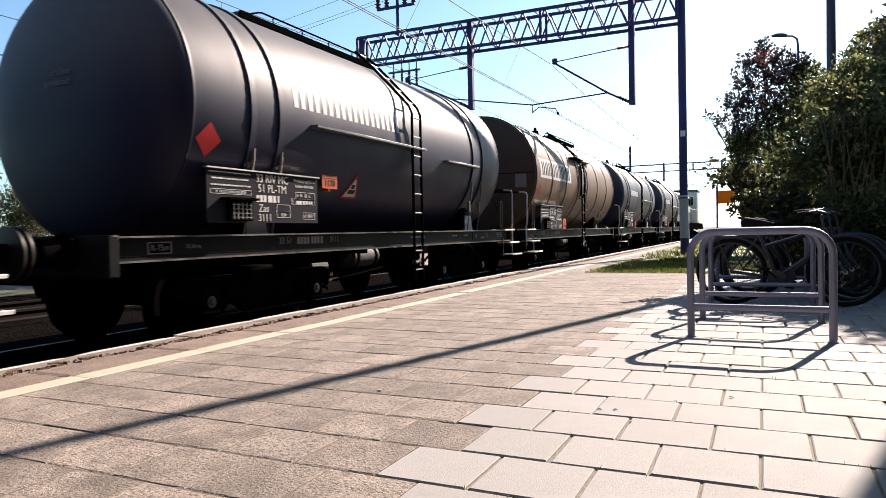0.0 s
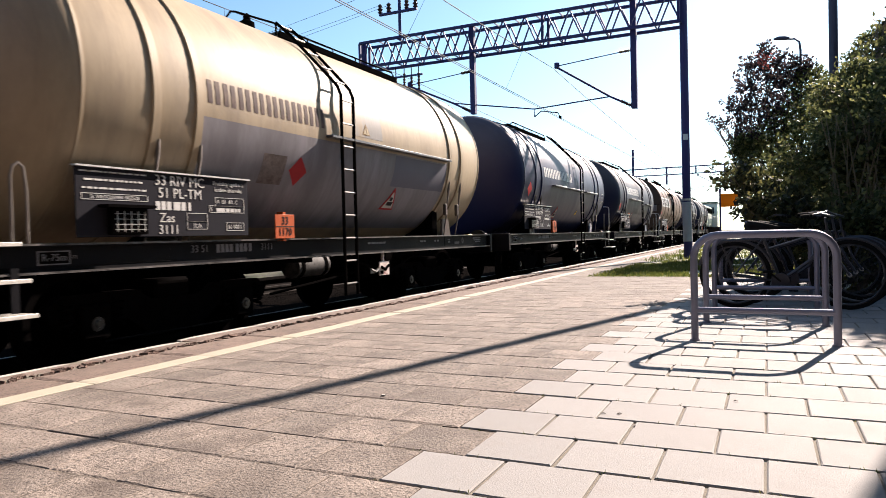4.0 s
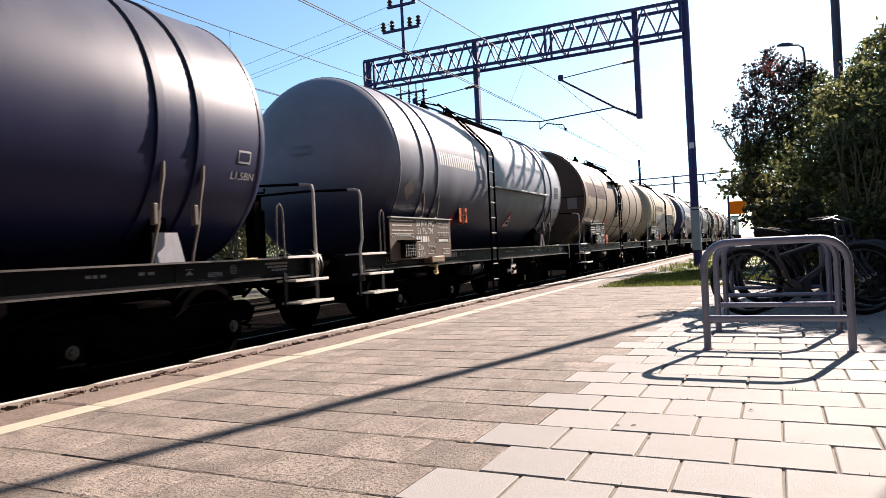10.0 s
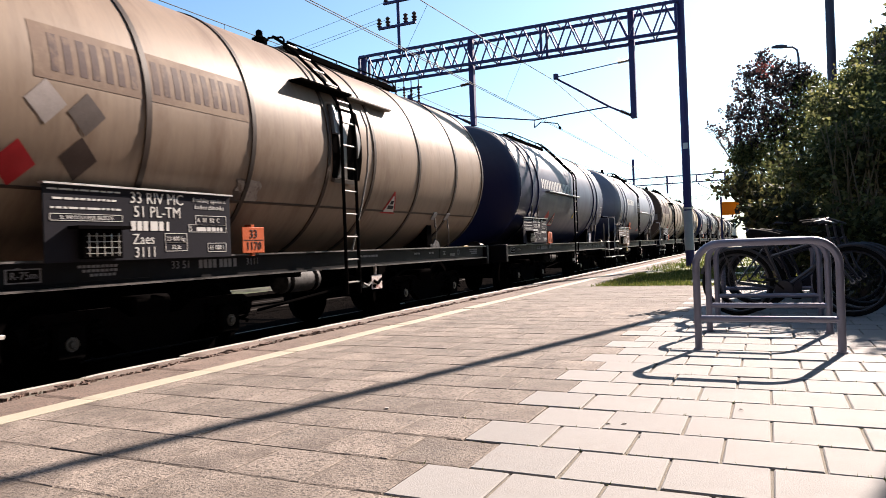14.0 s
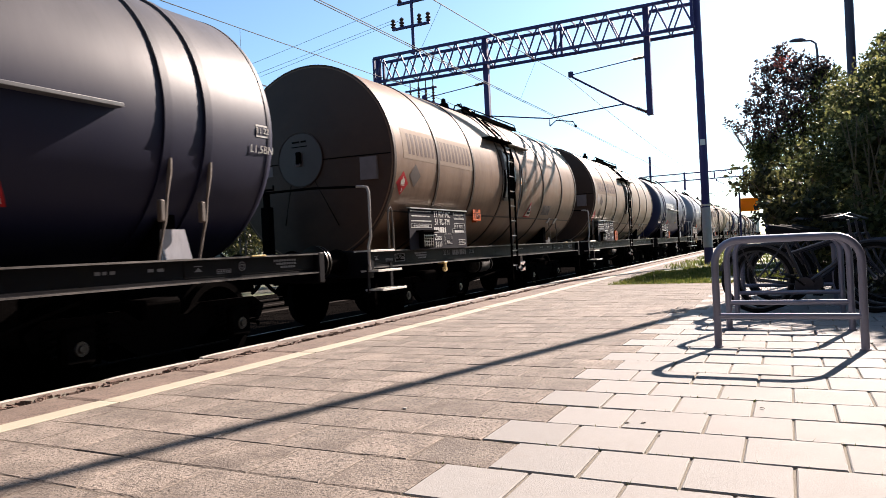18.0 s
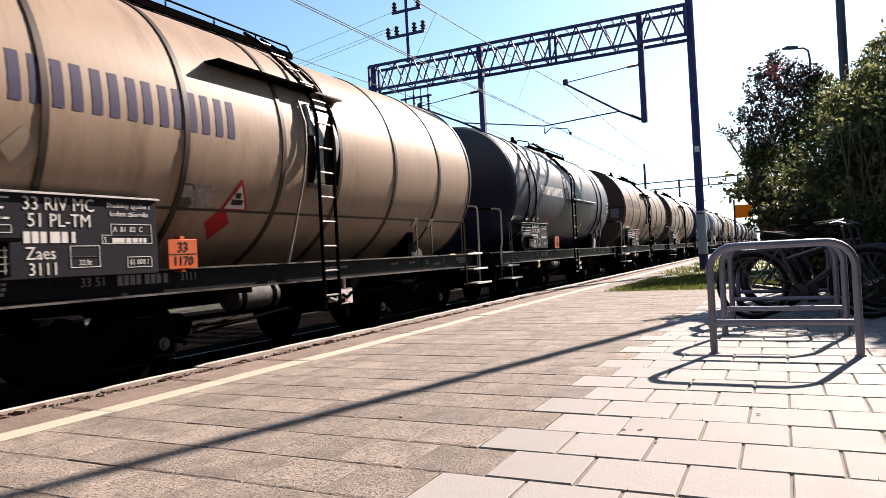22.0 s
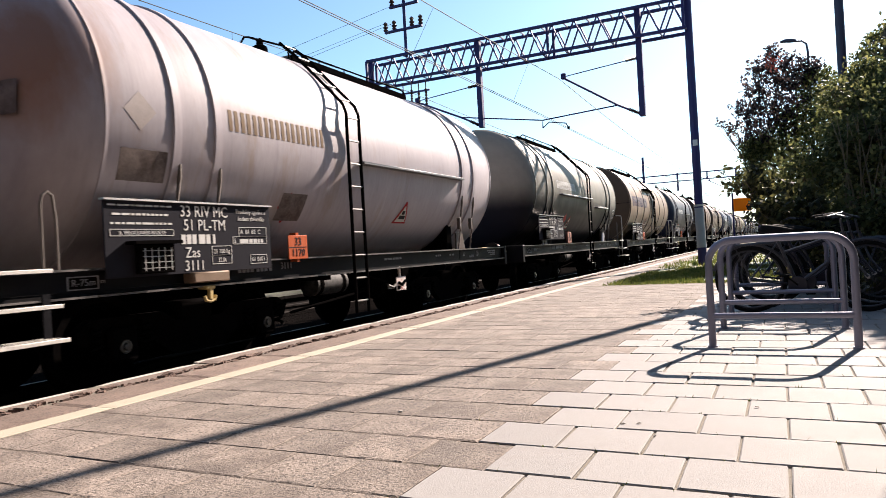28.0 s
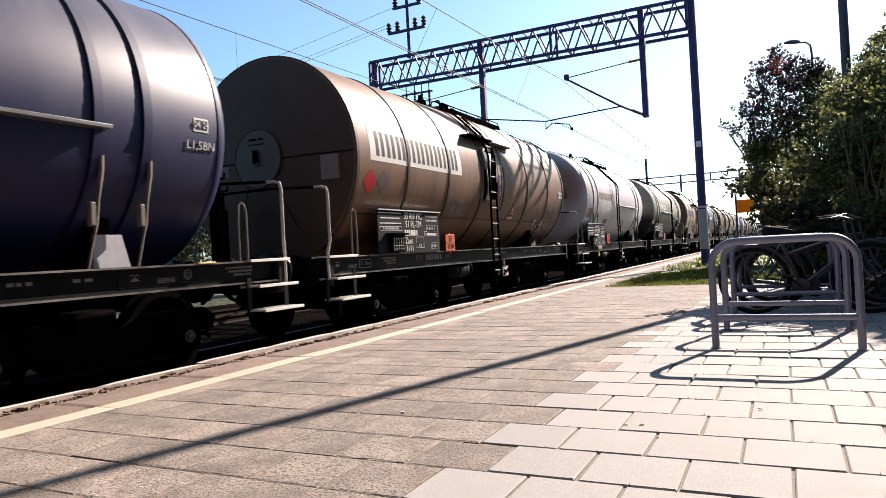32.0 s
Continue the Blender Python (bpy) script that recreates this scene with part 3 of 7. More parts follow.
        part("hatch_flap", cached("hatch_flap", lambda: decal(r, (2.62, 2.98), lambda z: -0.40 + 0.25 * (z - 2.62) ** 2, lambda z: -0.31 + 0.08 * (2.98 - z), 0.006, 0.05), M["hatch"]), None, ht, "bent pale flap of the cladding")
        part("hatch_sill", cached("hatch_sill", lambda: decal(r, (2.03, 2.08), lambda z: -0.36, lambda z: 0.10, 0.002, 0.05), M["tie"]), None, ht)
    # ladder over the side to the walkway
    ly = (0.33 if brake == "far" else -0.5) if style == "a" else (-0.22 if brake == "near" else 0.05)
    ly = ladder_y if ladder_y is not None else ly
    half = 0.14 if style == "a" else 0.15
    path = [(1.51, 0.42), (1.51, 2.95)] + [(1.46, 3.07), (1.34, 3.20), (0.75, 3.81), (0.53, 4.0)]
    if style == "b":
        path = [(1.52, 0.60), (1.52, 2.85), (1.465, 3.04), (1.27, 3.33), (0.73, 3.86), (0.5, 4.02)]
    ladder = None
    for k, dy in enumerate((-half, half)):
        rl = part("ladder" if k == 0 else "ladder_rail", cached("ladder_rail/" + style, lambda: Geo().tube([(x, 0, z) for x, z in path], 0.022, 6), M["black"]), None, w if k == 0 else ladder, at=pose(0, ly - half, 0) if k == 0 else pose(0, 2 * half, 0))
        ladder = ladder or rl
    pts = [Vector((x, 0, z)) for x, z in path]
    dist = 0.15
    acc = 0.0
    for a, b in zip(pts, pts[1:]):
        seg = (b - a).length
        while dist <= acc + seg:
            p = a.lerp(b, (dist - acc) / seg)
            part("rung", cached("rung/" + style, lambda: Geo().tube([(0, 0, 0), (0, 2 * half, 0)], 0.013, 6), M["rung"]), None, ladder, at=pose(p.x, 0, p.z))
            dist += 0.29
        acc += seg
    # walkway, rail, hoop over the valve, dome
    wy0, wy1 = WALK[style + brake]
    up = 0.0 if style == "a" else 0.06
    def walkway():
        g = Geo()
        for k in range(int((wy1 - wy0) / 0.045)):
            g.box((-0.39, wy0 + k * 0.045, 3.945), (0.39, wy0 + k * 0.045 + 0.012, 3.965))
        for x in (-0.25, 0.0, 0.25):
            g.box((x - 0.01, wy0, 3.935), (x + 0.01, wy1, 3.946))
        return g
    wk = part("walkway", cached("walkway/" + style + brake, walkway, M["deck"]), None, w, "open grating walkway", at=pose(0, 0, up))
    for sx in (-0.40, 0.40):
        part("edge_beam", cached("edge_beam/" + style + brake, lambda: Geo().box((-0.02, wy0, 3.89), (0.02, wy1, 3.97)), M["black"]), None, wk, at=pose(sx, 0, 0))
    for i in range(4):
        part("stay", cached("stay", lambda: Geo().box((-0.38, -0.03, 3.84), (0.38, 0.03, 3.934)), M["black"]), None, wk, at=pose(0, wy0 + 0.2 + (wy1 - wy0 - 0.4) * i / 3, 0))
    def handrail():
        if brake == "far":
            return Geo().tube([(0, wy0 - 0.02, 3.90), (0, wy0 + 0.36, 4.04), (0, wy0 + 0.42, 4.055), (0, wy1 - 0.1, 4.045), (0, wy1, 3.95)], 0.013, 6)
        return Geo().tube([(0, wy0, 3.94), (0, wy0 + 0.05, 4.02), (0, wy1 - 0.1, 4.035), (0, wy1, 3.95)], 0.013, 6)
    hr = part("handrail", cached("handrail/" + style + brake, handrail, M["black"]), None, w, at=pose(0.40, 0, up))
    for i in range(1, 5):
        part("rail_post", cached("walk_post", lambda: Geo().tube([(0, 0, 3.95), (0, 0, 4.035)], 0.010, 6), M["black"]), None, hr, at=pose(0, wy0 + (wy1 - wy0) * i / 5, 0))
    if brake == "near":
        h0, h1 = HOOP[style + brake]
        part("hoop_rail", cached("hoop_rail/" + style, lambda: Geo().tube([(0, h0, 3.82), (0, h0 + 0.12, 3.97), (0, h0 + 0.2, 3.99), (0, h1 - 0.04, 4.05), (0, h1, 4.03), (0, h1, 3.90)], 0.014, 6), M["black"]), None, w, at=pose(0.40, 0, up))
        part("valve", cached("valve", lambda: Geo().spin([(3.88, 0.07), (4.02, 0.07), (4.03, 0.11), (4.10, 0.10), (4.13, 0.05), (4.20, 0.045), (4.22, 0.02)], 16, "z", (0, 0, 0)), M["black"]), None, w, at=pose(0.0, -0.47 if style == "a" else 0.05, up))
    else:
        part("filling_dome", cached("filling_dome", lambda: Geo().spin([(3.85, 0.24), (4.00, 0.24), (4.02, 0.27), (4.05, 0.27), (4.09, 0.14), (4.10, 0.02)], 24, "z", (0, -1.3, 0)), M["black"]), None, w, at=pose(0, 0, up))
    # underframe
    for sx in (-1, 1):
        def sill():
            prof = [(-0.06, 0.922), (0.09, 0.922), (0.09, 0.94), (0.02, 0.945), (0.02, 1.135), (0.09, 1.14), (0.09, 1.158), (-0.06, 1.158)]
            g = Geo()
            n = len(prof)
            for y in (MID - HALF + 0.06, MID + HALF - 0.06):
                g.v += [(x, y, z) for x, z in prof]
            g.f += [tuple(range(n))[::-1], tuple(range(n, 2 * n))] + [(i, (i + 1) % n, n + (i + 1) % n, n + i) for i in range(n)]
            return g
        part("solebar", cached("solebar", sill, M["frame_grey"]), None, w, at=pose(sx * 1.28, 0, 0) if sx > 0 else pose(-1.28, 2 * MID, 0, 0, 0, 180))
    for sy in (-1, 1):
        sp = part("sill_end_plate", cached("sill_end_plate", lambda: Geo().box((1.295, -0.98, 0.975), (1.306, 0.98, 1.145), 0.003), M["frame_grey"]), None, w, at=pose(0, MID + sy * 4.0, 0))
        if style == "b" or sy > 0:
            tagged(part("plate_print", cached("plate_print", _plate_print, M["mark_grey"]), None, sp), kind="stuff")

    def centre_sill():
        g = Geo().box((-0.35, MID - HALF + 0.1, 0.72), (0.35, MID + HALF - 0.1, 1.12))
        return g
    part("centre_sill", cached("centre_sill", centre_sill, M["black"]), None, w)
    for y in (-2.0, -0.9, 0.9, 2.0):
        part("cross_bearer", cached("cross_bearer", lambda: Geo().box((-1.24, -0.06, 0.86), (1.24, 0.06, 1.12)), M["black"]), None, w, at=pose(0, y, 0))
    for sy in (-1, 1):
        part("headstock", cached("headstock", lambda: Geo().box((-1.38, -0.06, 0.80), (1.38, 0.06, 1.17), 0.015), M["frame_grey"]), None, w, at=pose(0, MID + sy * (HALF - 0.06), 0))
        def saddle():
            g = Geo()
            top = [(x, ZC - math.sqrt((r + 0.01) ** 2 - x * x)) for x in [-1.12 + 0.14 * i for i in range(17)]]
            n = len(top)
            for y in (-0.09, 0.09):
                g.v += [(x, y, z) for x, z in top] + [(1.12, y, 1.12), (-1.12, y, 1.12)]
            m = n + 2
            g.f += [tuple(range(m)), tuple(range(m, 2 * m))[::-1]] + [(i, m + i, m + (i + 1) % m, (i + 1) % m) for i in range(m)]
            return g
        part("saddle", cached("saddle/" + style, saddle, M["black"]), None, w, at=pose(0, sy * 2.9, 0))
        for sx in (-0.875, 0.875):
            b = part("buffer", cached("buffer", lambda: Geo().spin([(0.0, 0.17), (0.05, 0.17), (0.06, 0.12), (0.28, 0.115), (0.29, 0.085), (0.44, 0.085)], 20, "y"), M["black"]), None, w, at=pose(sx, MID + sy * HALF, 1.03, 0, 0, 0 if sy > 0 else 180))
            part("buffer_head", cached("buffer_head", lambda: Geo().spin([(0.43, 0.09), (0.44, 0.225), (0.465, 0.225), (0.48, 0.15), (0.483, 0.02)], 28, "y"), M["buffer"]), None, b)
        def coupling():
            g = Geo().box((-0.05, 0, 0.98), (0.05, 0.22, 1.08), 0.01)
            g.tube([(-0.06, 0.18, 1.02), (-0.07, 0.5, 0.93), (0.07, 0.5, 0.93), (0.06, 0.18, 1.02)], 0.022, 6)
            g.tube([(0.35, 0.0, 0.9), (0.33, 0.25, 0.72), (0.2, 0.5, 0.66)], 0.025, 6)
            return g
        part("coupling", cached("coupling", coupling, M["black"]), None, w, at=pose(0, MID + sy * HALF, 0, 0, 0, 0 if sy > 0 else 180))
        bogie(w, sy * 2.875, style)
    # tie rods that hold the tank down, brake gear
    if style == "a":
        for y in STRAPS[barrel]:
            rod = part("tie_rod", cached("tie_rod", lambda: Geo().tube([(1.38, 0.05, 2.08), (1.37, 0.05, 1.95), (1.345, 0.03, 1.72), (1.345, 0.0, 1.52), (1.33, -0.02, 1.40), (1.31, -0.07, 1.15)], [0.022, 0.022, 0.012, 0.016, 0.012, 0.012], 6), M["tie"]), None, w, at=pose(0, y + slide, 0))
            part("turnbuckle", cached("turnbuckle", lambda: Geo().box((1.30, -0.06, 1.50), (1.36, 0.0, 1.70), 0.012), M["tie"]), None, rod)
        for y in (-3.15, 2.93 if barrel == "new" else 3.15):
            def saddle_plate():
                g = Geo()
                out = [(-0.18, 1.16), (0.18, 1.16), (0.10, 1.44), (-0.16, 1.44)]
                for x in (1.19, 1.22):
                    g.v += [(x, yy, z) for yy, z in out]
                g.f += [(3, 2, 1, 0), (4, 5, 6, 7)] + [(i, (i + 1) % 4, 4 + (i + 1) % 4, 4 + i) for i in range(4)]
                return g
            part("saddle_plate", cached("saddle_plate", saddle_plate, P["saddle" if barrel == "old" else "saddle_pale"]), None, w, "faded painted saddle plate", at=pose(0, y + slide, 0))
    else:
        for y in (2.87, 3.37):
            rod = part("tie_rod", cached("tie_rod_tall", lambda: Geo().tube([(1.30, -0.09, 1.15), (1.30, -0.07, 1.48), (1.275, -0.05, 1.50), (1.265, -0.03, 1.645)], [0.007, 0.007, 0.015, 0.010], 6), M["tie"]), None, w, at=pose(0, y, 0))
            part("clamp_plate", cached("clamp_plate", lambda: decal(r, (1.64, 1.75), lambda z: -0.065, lambda z: 0.065, 0.002, 0.02), M["clamp"]), None, rod, "pale grey clamp plate")
        def saddle_lip():
            g = Geo()
            out = [(-0.15, 1.162), (0.20, 1.162), (0.17, 1.25), (0.05, 1.30), (-0.02, 1.225), (-0.15, 1.215)]
            for x in (1.16, 1.18):
                g.v += [(x, yy, z) for yy, z in out]
            n = len(out)
            g.f += [tuple(range(n))[::-1], tuple(range(n, 2 * n))] + [(i, (i + 1) % n, n + (i + 1) % n, n + i) for i in range(n)]
            return g
        part("saddle_lip", cached("saddle_lip", saddle_lip, M["reservoir_grey"]), None, w, "grimy pale saddle edge", at=pose(0, 2.97, 0))
    res = part("air_reservoir", cached("air_reservoir", lambda: Geo().spin([(-0.42, 0.02), (-0.40, 0.10), (-0.34, 0.15), (0.34, 0.15), (0.40, 0.10), (0.42, 0.02)], 20, "y", (0.86, -0.45, 0.80)), M["reservoir_grey"]), None, w, "dull grey air reservoir")
    for y in (-0.70, -0.20):
        part("reservoir_strap", cached("reservoir_strap", lambda: Geo().spin([(-0.03, 0.148), (-0.03, 0.158), (0.03, 0.158), (0.03, 0.148)], 20, "y", (0.86, 0, 0.80), close=True), M["black"]), None, res, at=pose(0, y, 0))
    def rigging():
        g = Geo()
        g.tube([(0.6, -2.2, 0.62), (0.6, 2.2, 0.62)], 0.02, 6).tube([(0.95, -1.3, 0.5), (0.95, 1.4, 0.72)], 0.018, 6).box((0.9, 0.6, 0.58), (1.1, 0.72, 0.92)).box((0.85, 1.3, 0.55), (1.05, 1.5, 0.93))
        g.tube([(1.2, 0.1, 0.85), (1.2, 1.1, 0.62), (1.2, 1.9, 0.85)], 0.02, 6)
        return g
    part("brake_rigging", cached("brake_rigging", rigging, M["black"]), None, w)
    part("hook_tab", cached("hook_tab", lambda: Geo().box((1.30, 3.73, 1.150), (1.385, 3.95, 1.168), 0.004), M["yellow_hook"]), None, w, "worn yellowish tab on the solebar")
    chg = part("changeover_plate", cached("changeover_plate", lambda: Geo().box((1.30, 0.66, 0.60), (1.315, 0.94, 0.80), 0.004).box((1.27, 0.78, 0.78), (1.30, 0.82, 0.95)), M["plate_pale"]), None, w, "pale worn brake changeover plate")
    part("lever", cached("lever", lambda: Geo().tube([(1.325, 0.70, 0.72), (1.33, 0.80, 0.68), (1.33, 0.90, 0.74)], 0.022, 6).box((1.315, 0.68, 0.62), (1.32, 0.76, 0.67)), M["black"]), None, chg)
    part("handle", cached("changeover_handle", lambda: Geo().tube([(1.30, 0.45, 0.70), (1.31, 0.56, 0.66), (1.31, 0.64, 0.70)], 0.02, 6).box((1.29, 0.44, 0.64), (1.305, 0.60, 0.69)), M["rung"]), None, chg)
    # brake end: grab rails, steps
    sy = -1 if brake == "near" else 1
    def grab():
        return Geo().tube([(0, 0, 0.90), (0, 0, 1.22), (0.02, 0.03, 1.35), (0.02, 0.03, 1.94), (0.0, 0.03, 2.0), (-0.08, 0.03, 2.02), (-0.17, 0.03, 2.023)], 0.018, 8)
    for sx in (-1, 1):
        part("grab_rail", cached("grab_rail", grab, M["grab"]), None, w, at=Matrix.Translation((sx * 1.38, MID + sy * HALF, 0)) @ Matrix.Diagonal((sx, -sy, 1, 1)))
        part("hand_rail", cached("hand_rail", lambda: Geo().tube([(0, 0, 1.16), (0, 0, 1.66), (0, 0.02, 1.73), (0, 0.06, 1.76), (0, 0.10, 1.73), (0, 0.12, 1.55), (0, 0.12, 1.16)], 0.012, 8), M["tie"]), None, w, at=Matrix.Translation((sx * 1.36, MID + sy * (HALF - 0.56), 0)) @ Matrix.Diagonal((sx, -sy, 1, 1)))
    for sx in (-1, 1):
        st = part("foot_steps", cached("foot_steps", lambda: Geo().box((-0.02, -0.33, 0.60), (0.0, -0.27, 0.98)), M["frame_grey"]), None, w, at=pose(sx * 1.38, sy * (HALF - 0.28) + MID, 0, 0, 0, 0 if sx > 0 else 180))
        part("hanger", cached("hanger", lambda: Geo().box((-0.02, 0.25, 0.60), (0.0, 0.31, 0.98)), M["frame_grey"]), None, st)
        for z, out in ((0.64, 0.16), (0.89, 0.10), (1.156, 0.0)):
            part("step", cached("step", lambda: Geo().box((0.03, -0.31, -0.014), (0.05, 0.31, 0.016), 0.003), M["step"]), None, st, "pale worn step nosing", at=pose(out, 0, z))
            tagged(part("step_grating", cached("step_grating", _step, M["step"]), None, st, at=pose(out, 0, z)), kind="stuff")
    end_y = MID + sy * (HALF - 0.03)
    part("end_rail", cached("end_rail", lambda: Geo().tube([(-1.21, 0, 2.023), (-0.5, 0, 2.06), (0.5, 0, 2.06), (1.21, 0, 2.023)], 0.017, 6), M["black"]), None, w, at=pose(0, end_y - sy * 0.03, 0))
    column = part("brake_column", cached("brake_column", lambda: Geo().box((-0.075, -0.06, 1.10), (0.075, 0.06, 1.86), 0.012).box((-0.04, -0.04, 1.86), (0.04, 0.04, 2.09), 0.01), M["black"]), None, w, "black handbrake column", at=pose(-0.42 if sy < 0 else 0.55, end_y - sy * 0.10, 0))
    part("crank", cached("brake_crank", lambda: Geo().tube([(-0.13, 0, 2.11), (0.13, 0, 2.11), (0.135, 0, 2.17)], 0.014, 6), M["black"]), None, column)
    # data board
    by0, bz0, bw, bh = board_at or ((-4.17, 1.20, 2.0, 0.57) if style == "a" else (-4.14, 1.14, 1.98, 0.61))
    bd = part("data_board", cached("data_board", lambda: Geo().box((-0.015, 0, 0), (0.0, 2.03, 0.585), 0.004), board), None, w, "painted data board with pale lettering", at=pose(1.40, by0, bz0) @ Matrix.Diagonal((1, bw / 2.03, bh / 0.585, 1)))
    part("board_trim", cached("board_trim", lambda: Geo().box((-0.03, -0.01, 0.585), (0.03, 2.04, 0.60)), M["steel"]), None, bd)

    def put(words, h, y, z, m=M["white"]):
        part("lettering", text_mesh(words, h, m), None, bd, at=pose(0.003, y, z) @ pose(0, 0, 0, 90, 0, 90))
    put("33 RIV MC", 0.135, 1.10, 0.515)
    put("51 PL-TM", 0.135, 1.10, 0.40)
    put(number, 0.125, 0.93, 0.17)
    put("3111", 0.125, 0.95, 0.06)
    put("A  B1  B2  C", 0.058, 1.72, 0.345)
    put("S", 0.058, 1.49, 0.265)
    if tare:
        put(tare, 0.055, 1.30, 0.175)
    put("Produkty zgodne z", 0.058, 1.74, 0.53)
    put("kodem zbiornika", 0.058, 1.74, 0.465)
    put("St. W\u0141OC\u0141AWEK BRZEZIE", 0.042, 0.38, 0.34)
    put("32,0t", 0.055, 1.30, 0.10)
    put("61 000 l", 0.06, 1.82, 0.09)
    tagged(part("small_print", cached("small_print", _print, M["white"]), None, bd), kind="stuff")
    holder = part("card_holder", cached("card_holder", lambda: Geo().box((0, 0.28, 0.02), (0.07, 0.66, 0.25), 0.01).box((0.0, 0.20, 0.25), (0.13, 0.70, 0.275)), M["black"]), None, bd, "black wire card holder")
    tagged(part("wire_mesh", cached("wire_mesh", lambda: _wires(), M["steel"]), None, holder), kind="stuff")
    # hazard plates and stickers
    oy, oz, ox = plate or ((-1.78, 1.15, 1.40) if style == "a" else (-2.09, 1.16, 1.40))
    op = part("hazard_plate", cached("hazard_plate", lambda: Geo().box((-0.012, 0, 0), (0.0, 0.34, 0.27), 0.003).box((-0.10, 0.15, -0.03), (-0.012, 0.2, 0.3)), M["orange_faded" if faded_plate else "orange"]), None, w, "orange hazard number plate", at=pose(ox, oy, oz))
    for words, z in (("33", 0.195), ("1170", 0.07)):
        part("lettering", text_mesh(words, 0.13 if words == "33" else 0.12, M["ink"]), None, op, at=pose(0.003, 0.17, z) @ pose(0, 0, 0, 90, 0, 90))
    part("plate_bar", cached("plate_bar", lambda: Geo().box((0, 0.01, 0.13), (0.003, 0.33, 0.138)), M["ink"]), None, op)
    for tone, cy, cz in ([("red",) + red] if red else []) + list(pale):
        part(tone + "_placard", cached("%s_placard/%g %g %s" % (tone, cy, cz, style), lambda: decal(r, (cz - 0.17, cz + 0.17), lambda z: cy - 0.17 + abs(z - cz), lambda z: cy + 0.17 - abs(z - cz), 0.0015, 0.0008), M["red" if tone == "red" else tone + "_placard"]), None, w, "red diamond placard" if tone == "red" else "faded pale diamond placard" if tone == "ghost" else "faded %s diamond placard" % tone)
    for y0, y1, z0, z1 in patches:
        part("dirt_patch", cached("dirt_patch/%g %g" % (y0, z0), lambda: decal(r, (z0, z1), lambda z: y0, lambda z: y1, 0.002, 0.001), M["old_glue"]), None, w, "square dark patch of old glue")
    ty, tz = sign or ((1.05 if brake == "near" else -1.0, 1.74) if style == "a" else (1.3, 1.86))
    part("warning_triangle", cached("warning_triangle/%s%g %g" % (style, ty, tz), lambda: decal(r, (tz - 0.15, tz + 0.16), lambda z: ty - 0.20 + 0.19 * (z - tz + 0.15) / 0.31, lambda z: ty + 0.20 - 0.19 * (z - tz + 0.15) / 0.31), M["red"]), None, w, "red and white warning sticker")
    part("triangle_centre", cached("triangle_centre/%s%g %g" % (style, ty, tz), lambda: decal(r, (tz - 0.125, tz + 0.10), lambda z: ty - 0.15 + 0.145 * (z - tz + 0.125) / 0.225, lambda z: ty + 0.15 - 0.145 * (z - tz + 0.125) / 0.225, 0.009), M["sticker_white"]), None, w)
    part("triangle_mark", cached("triangle_mark/%s%g %g" % (style, ty, tz), lambda: decal(r, (tz - 0.085, tz - 0.035), lambda z: ty - 0.08, lambda z: ty + 0.08, 0.014), M["ink"]), None, w)
    part("triangle_mark", cached("triangle_hook/%s%g %g" % (style, ty, tz), lambda: decal(r, (tz - 0.02, tz + 0.03), lambda z: ty - 0.045, lambda z: ty + 0.03, 0.014), M["ink"]), None, w)
    if flame:
        fl = part("flame", cached("flame/%g" % red[0], lambda: _flame(r, *red), M["sticker_white"]), None, w, "white flame on the red placard")
        ar = math.asin((red[1] - 0.095 - ZC) / r)
        part("lettering", text_mesh("3", 0.085, M["sticker_white"]), None, fl, at=pose((r + 0.010) * math.cos(ar), red[0], ZC + (r + 0.010) * math.sin(ar), 0, -math.degrees(ar), 0) @ pose(0, 0, 0, 90, 0, 90))
    for y, z, size, field, mark in stickers:
        st = part("sticker", cached("sticker/%g %g" % (y, z), lambda: decal(r, (z - size / 2, z + size / 2), lambda q: y - size / 2, lambda q: y + size / 2, 0.003, 0.002), M[field]), None, w, "small warning sticker")
        part("sticker_mark", cached("sticker_mark/%g %g" % (y, z), lambda: decal(r, (z - size * 0.36, z + size * 0.36), lambda q: y - size * 0.36 * (1 - (q - z + size * 0.36) / (size * 0.74)), lambda q: y + size * 0.36 * (1 - (q - z + size * 0.36) / (size * 0.74)), 0.006, 0.001), M[mark]), None, st)
    for y, z, size, tone in volts:
        vs = part("volt_sticker", cached("volt_sticker/%g %g" % (y, z), lambda: decal(r, (z - size * 0.44, z + size * 0.44), lambda q: y - size * 0.56 * (1 - (q - z + size * 0.44) / (size * 0.90)), lambda q: y + size * 0.56 * (1 - (q - z + size * 0.44) / (size * 0.90)), 0.003, 0.002), M["volt_rim" if tone != "sticker_yellow" else "ink"]), None, w, "triangular high-voltage warning sticker")
        part("volt_field", cached("volt_field/%g %g" % (y, z), lambda: decal(r, (z - size * 0.38, z + size * 0.30), lambda q: y - size * 0.45 * (1 - (q - z + size * 0.38) / (size * 0.70)), lambda q: y + size * 0.45 * (1 - (q - z + size * 0.38) / (size * 0.70)), 0.006, 0.001), M[tone]), None, vs)
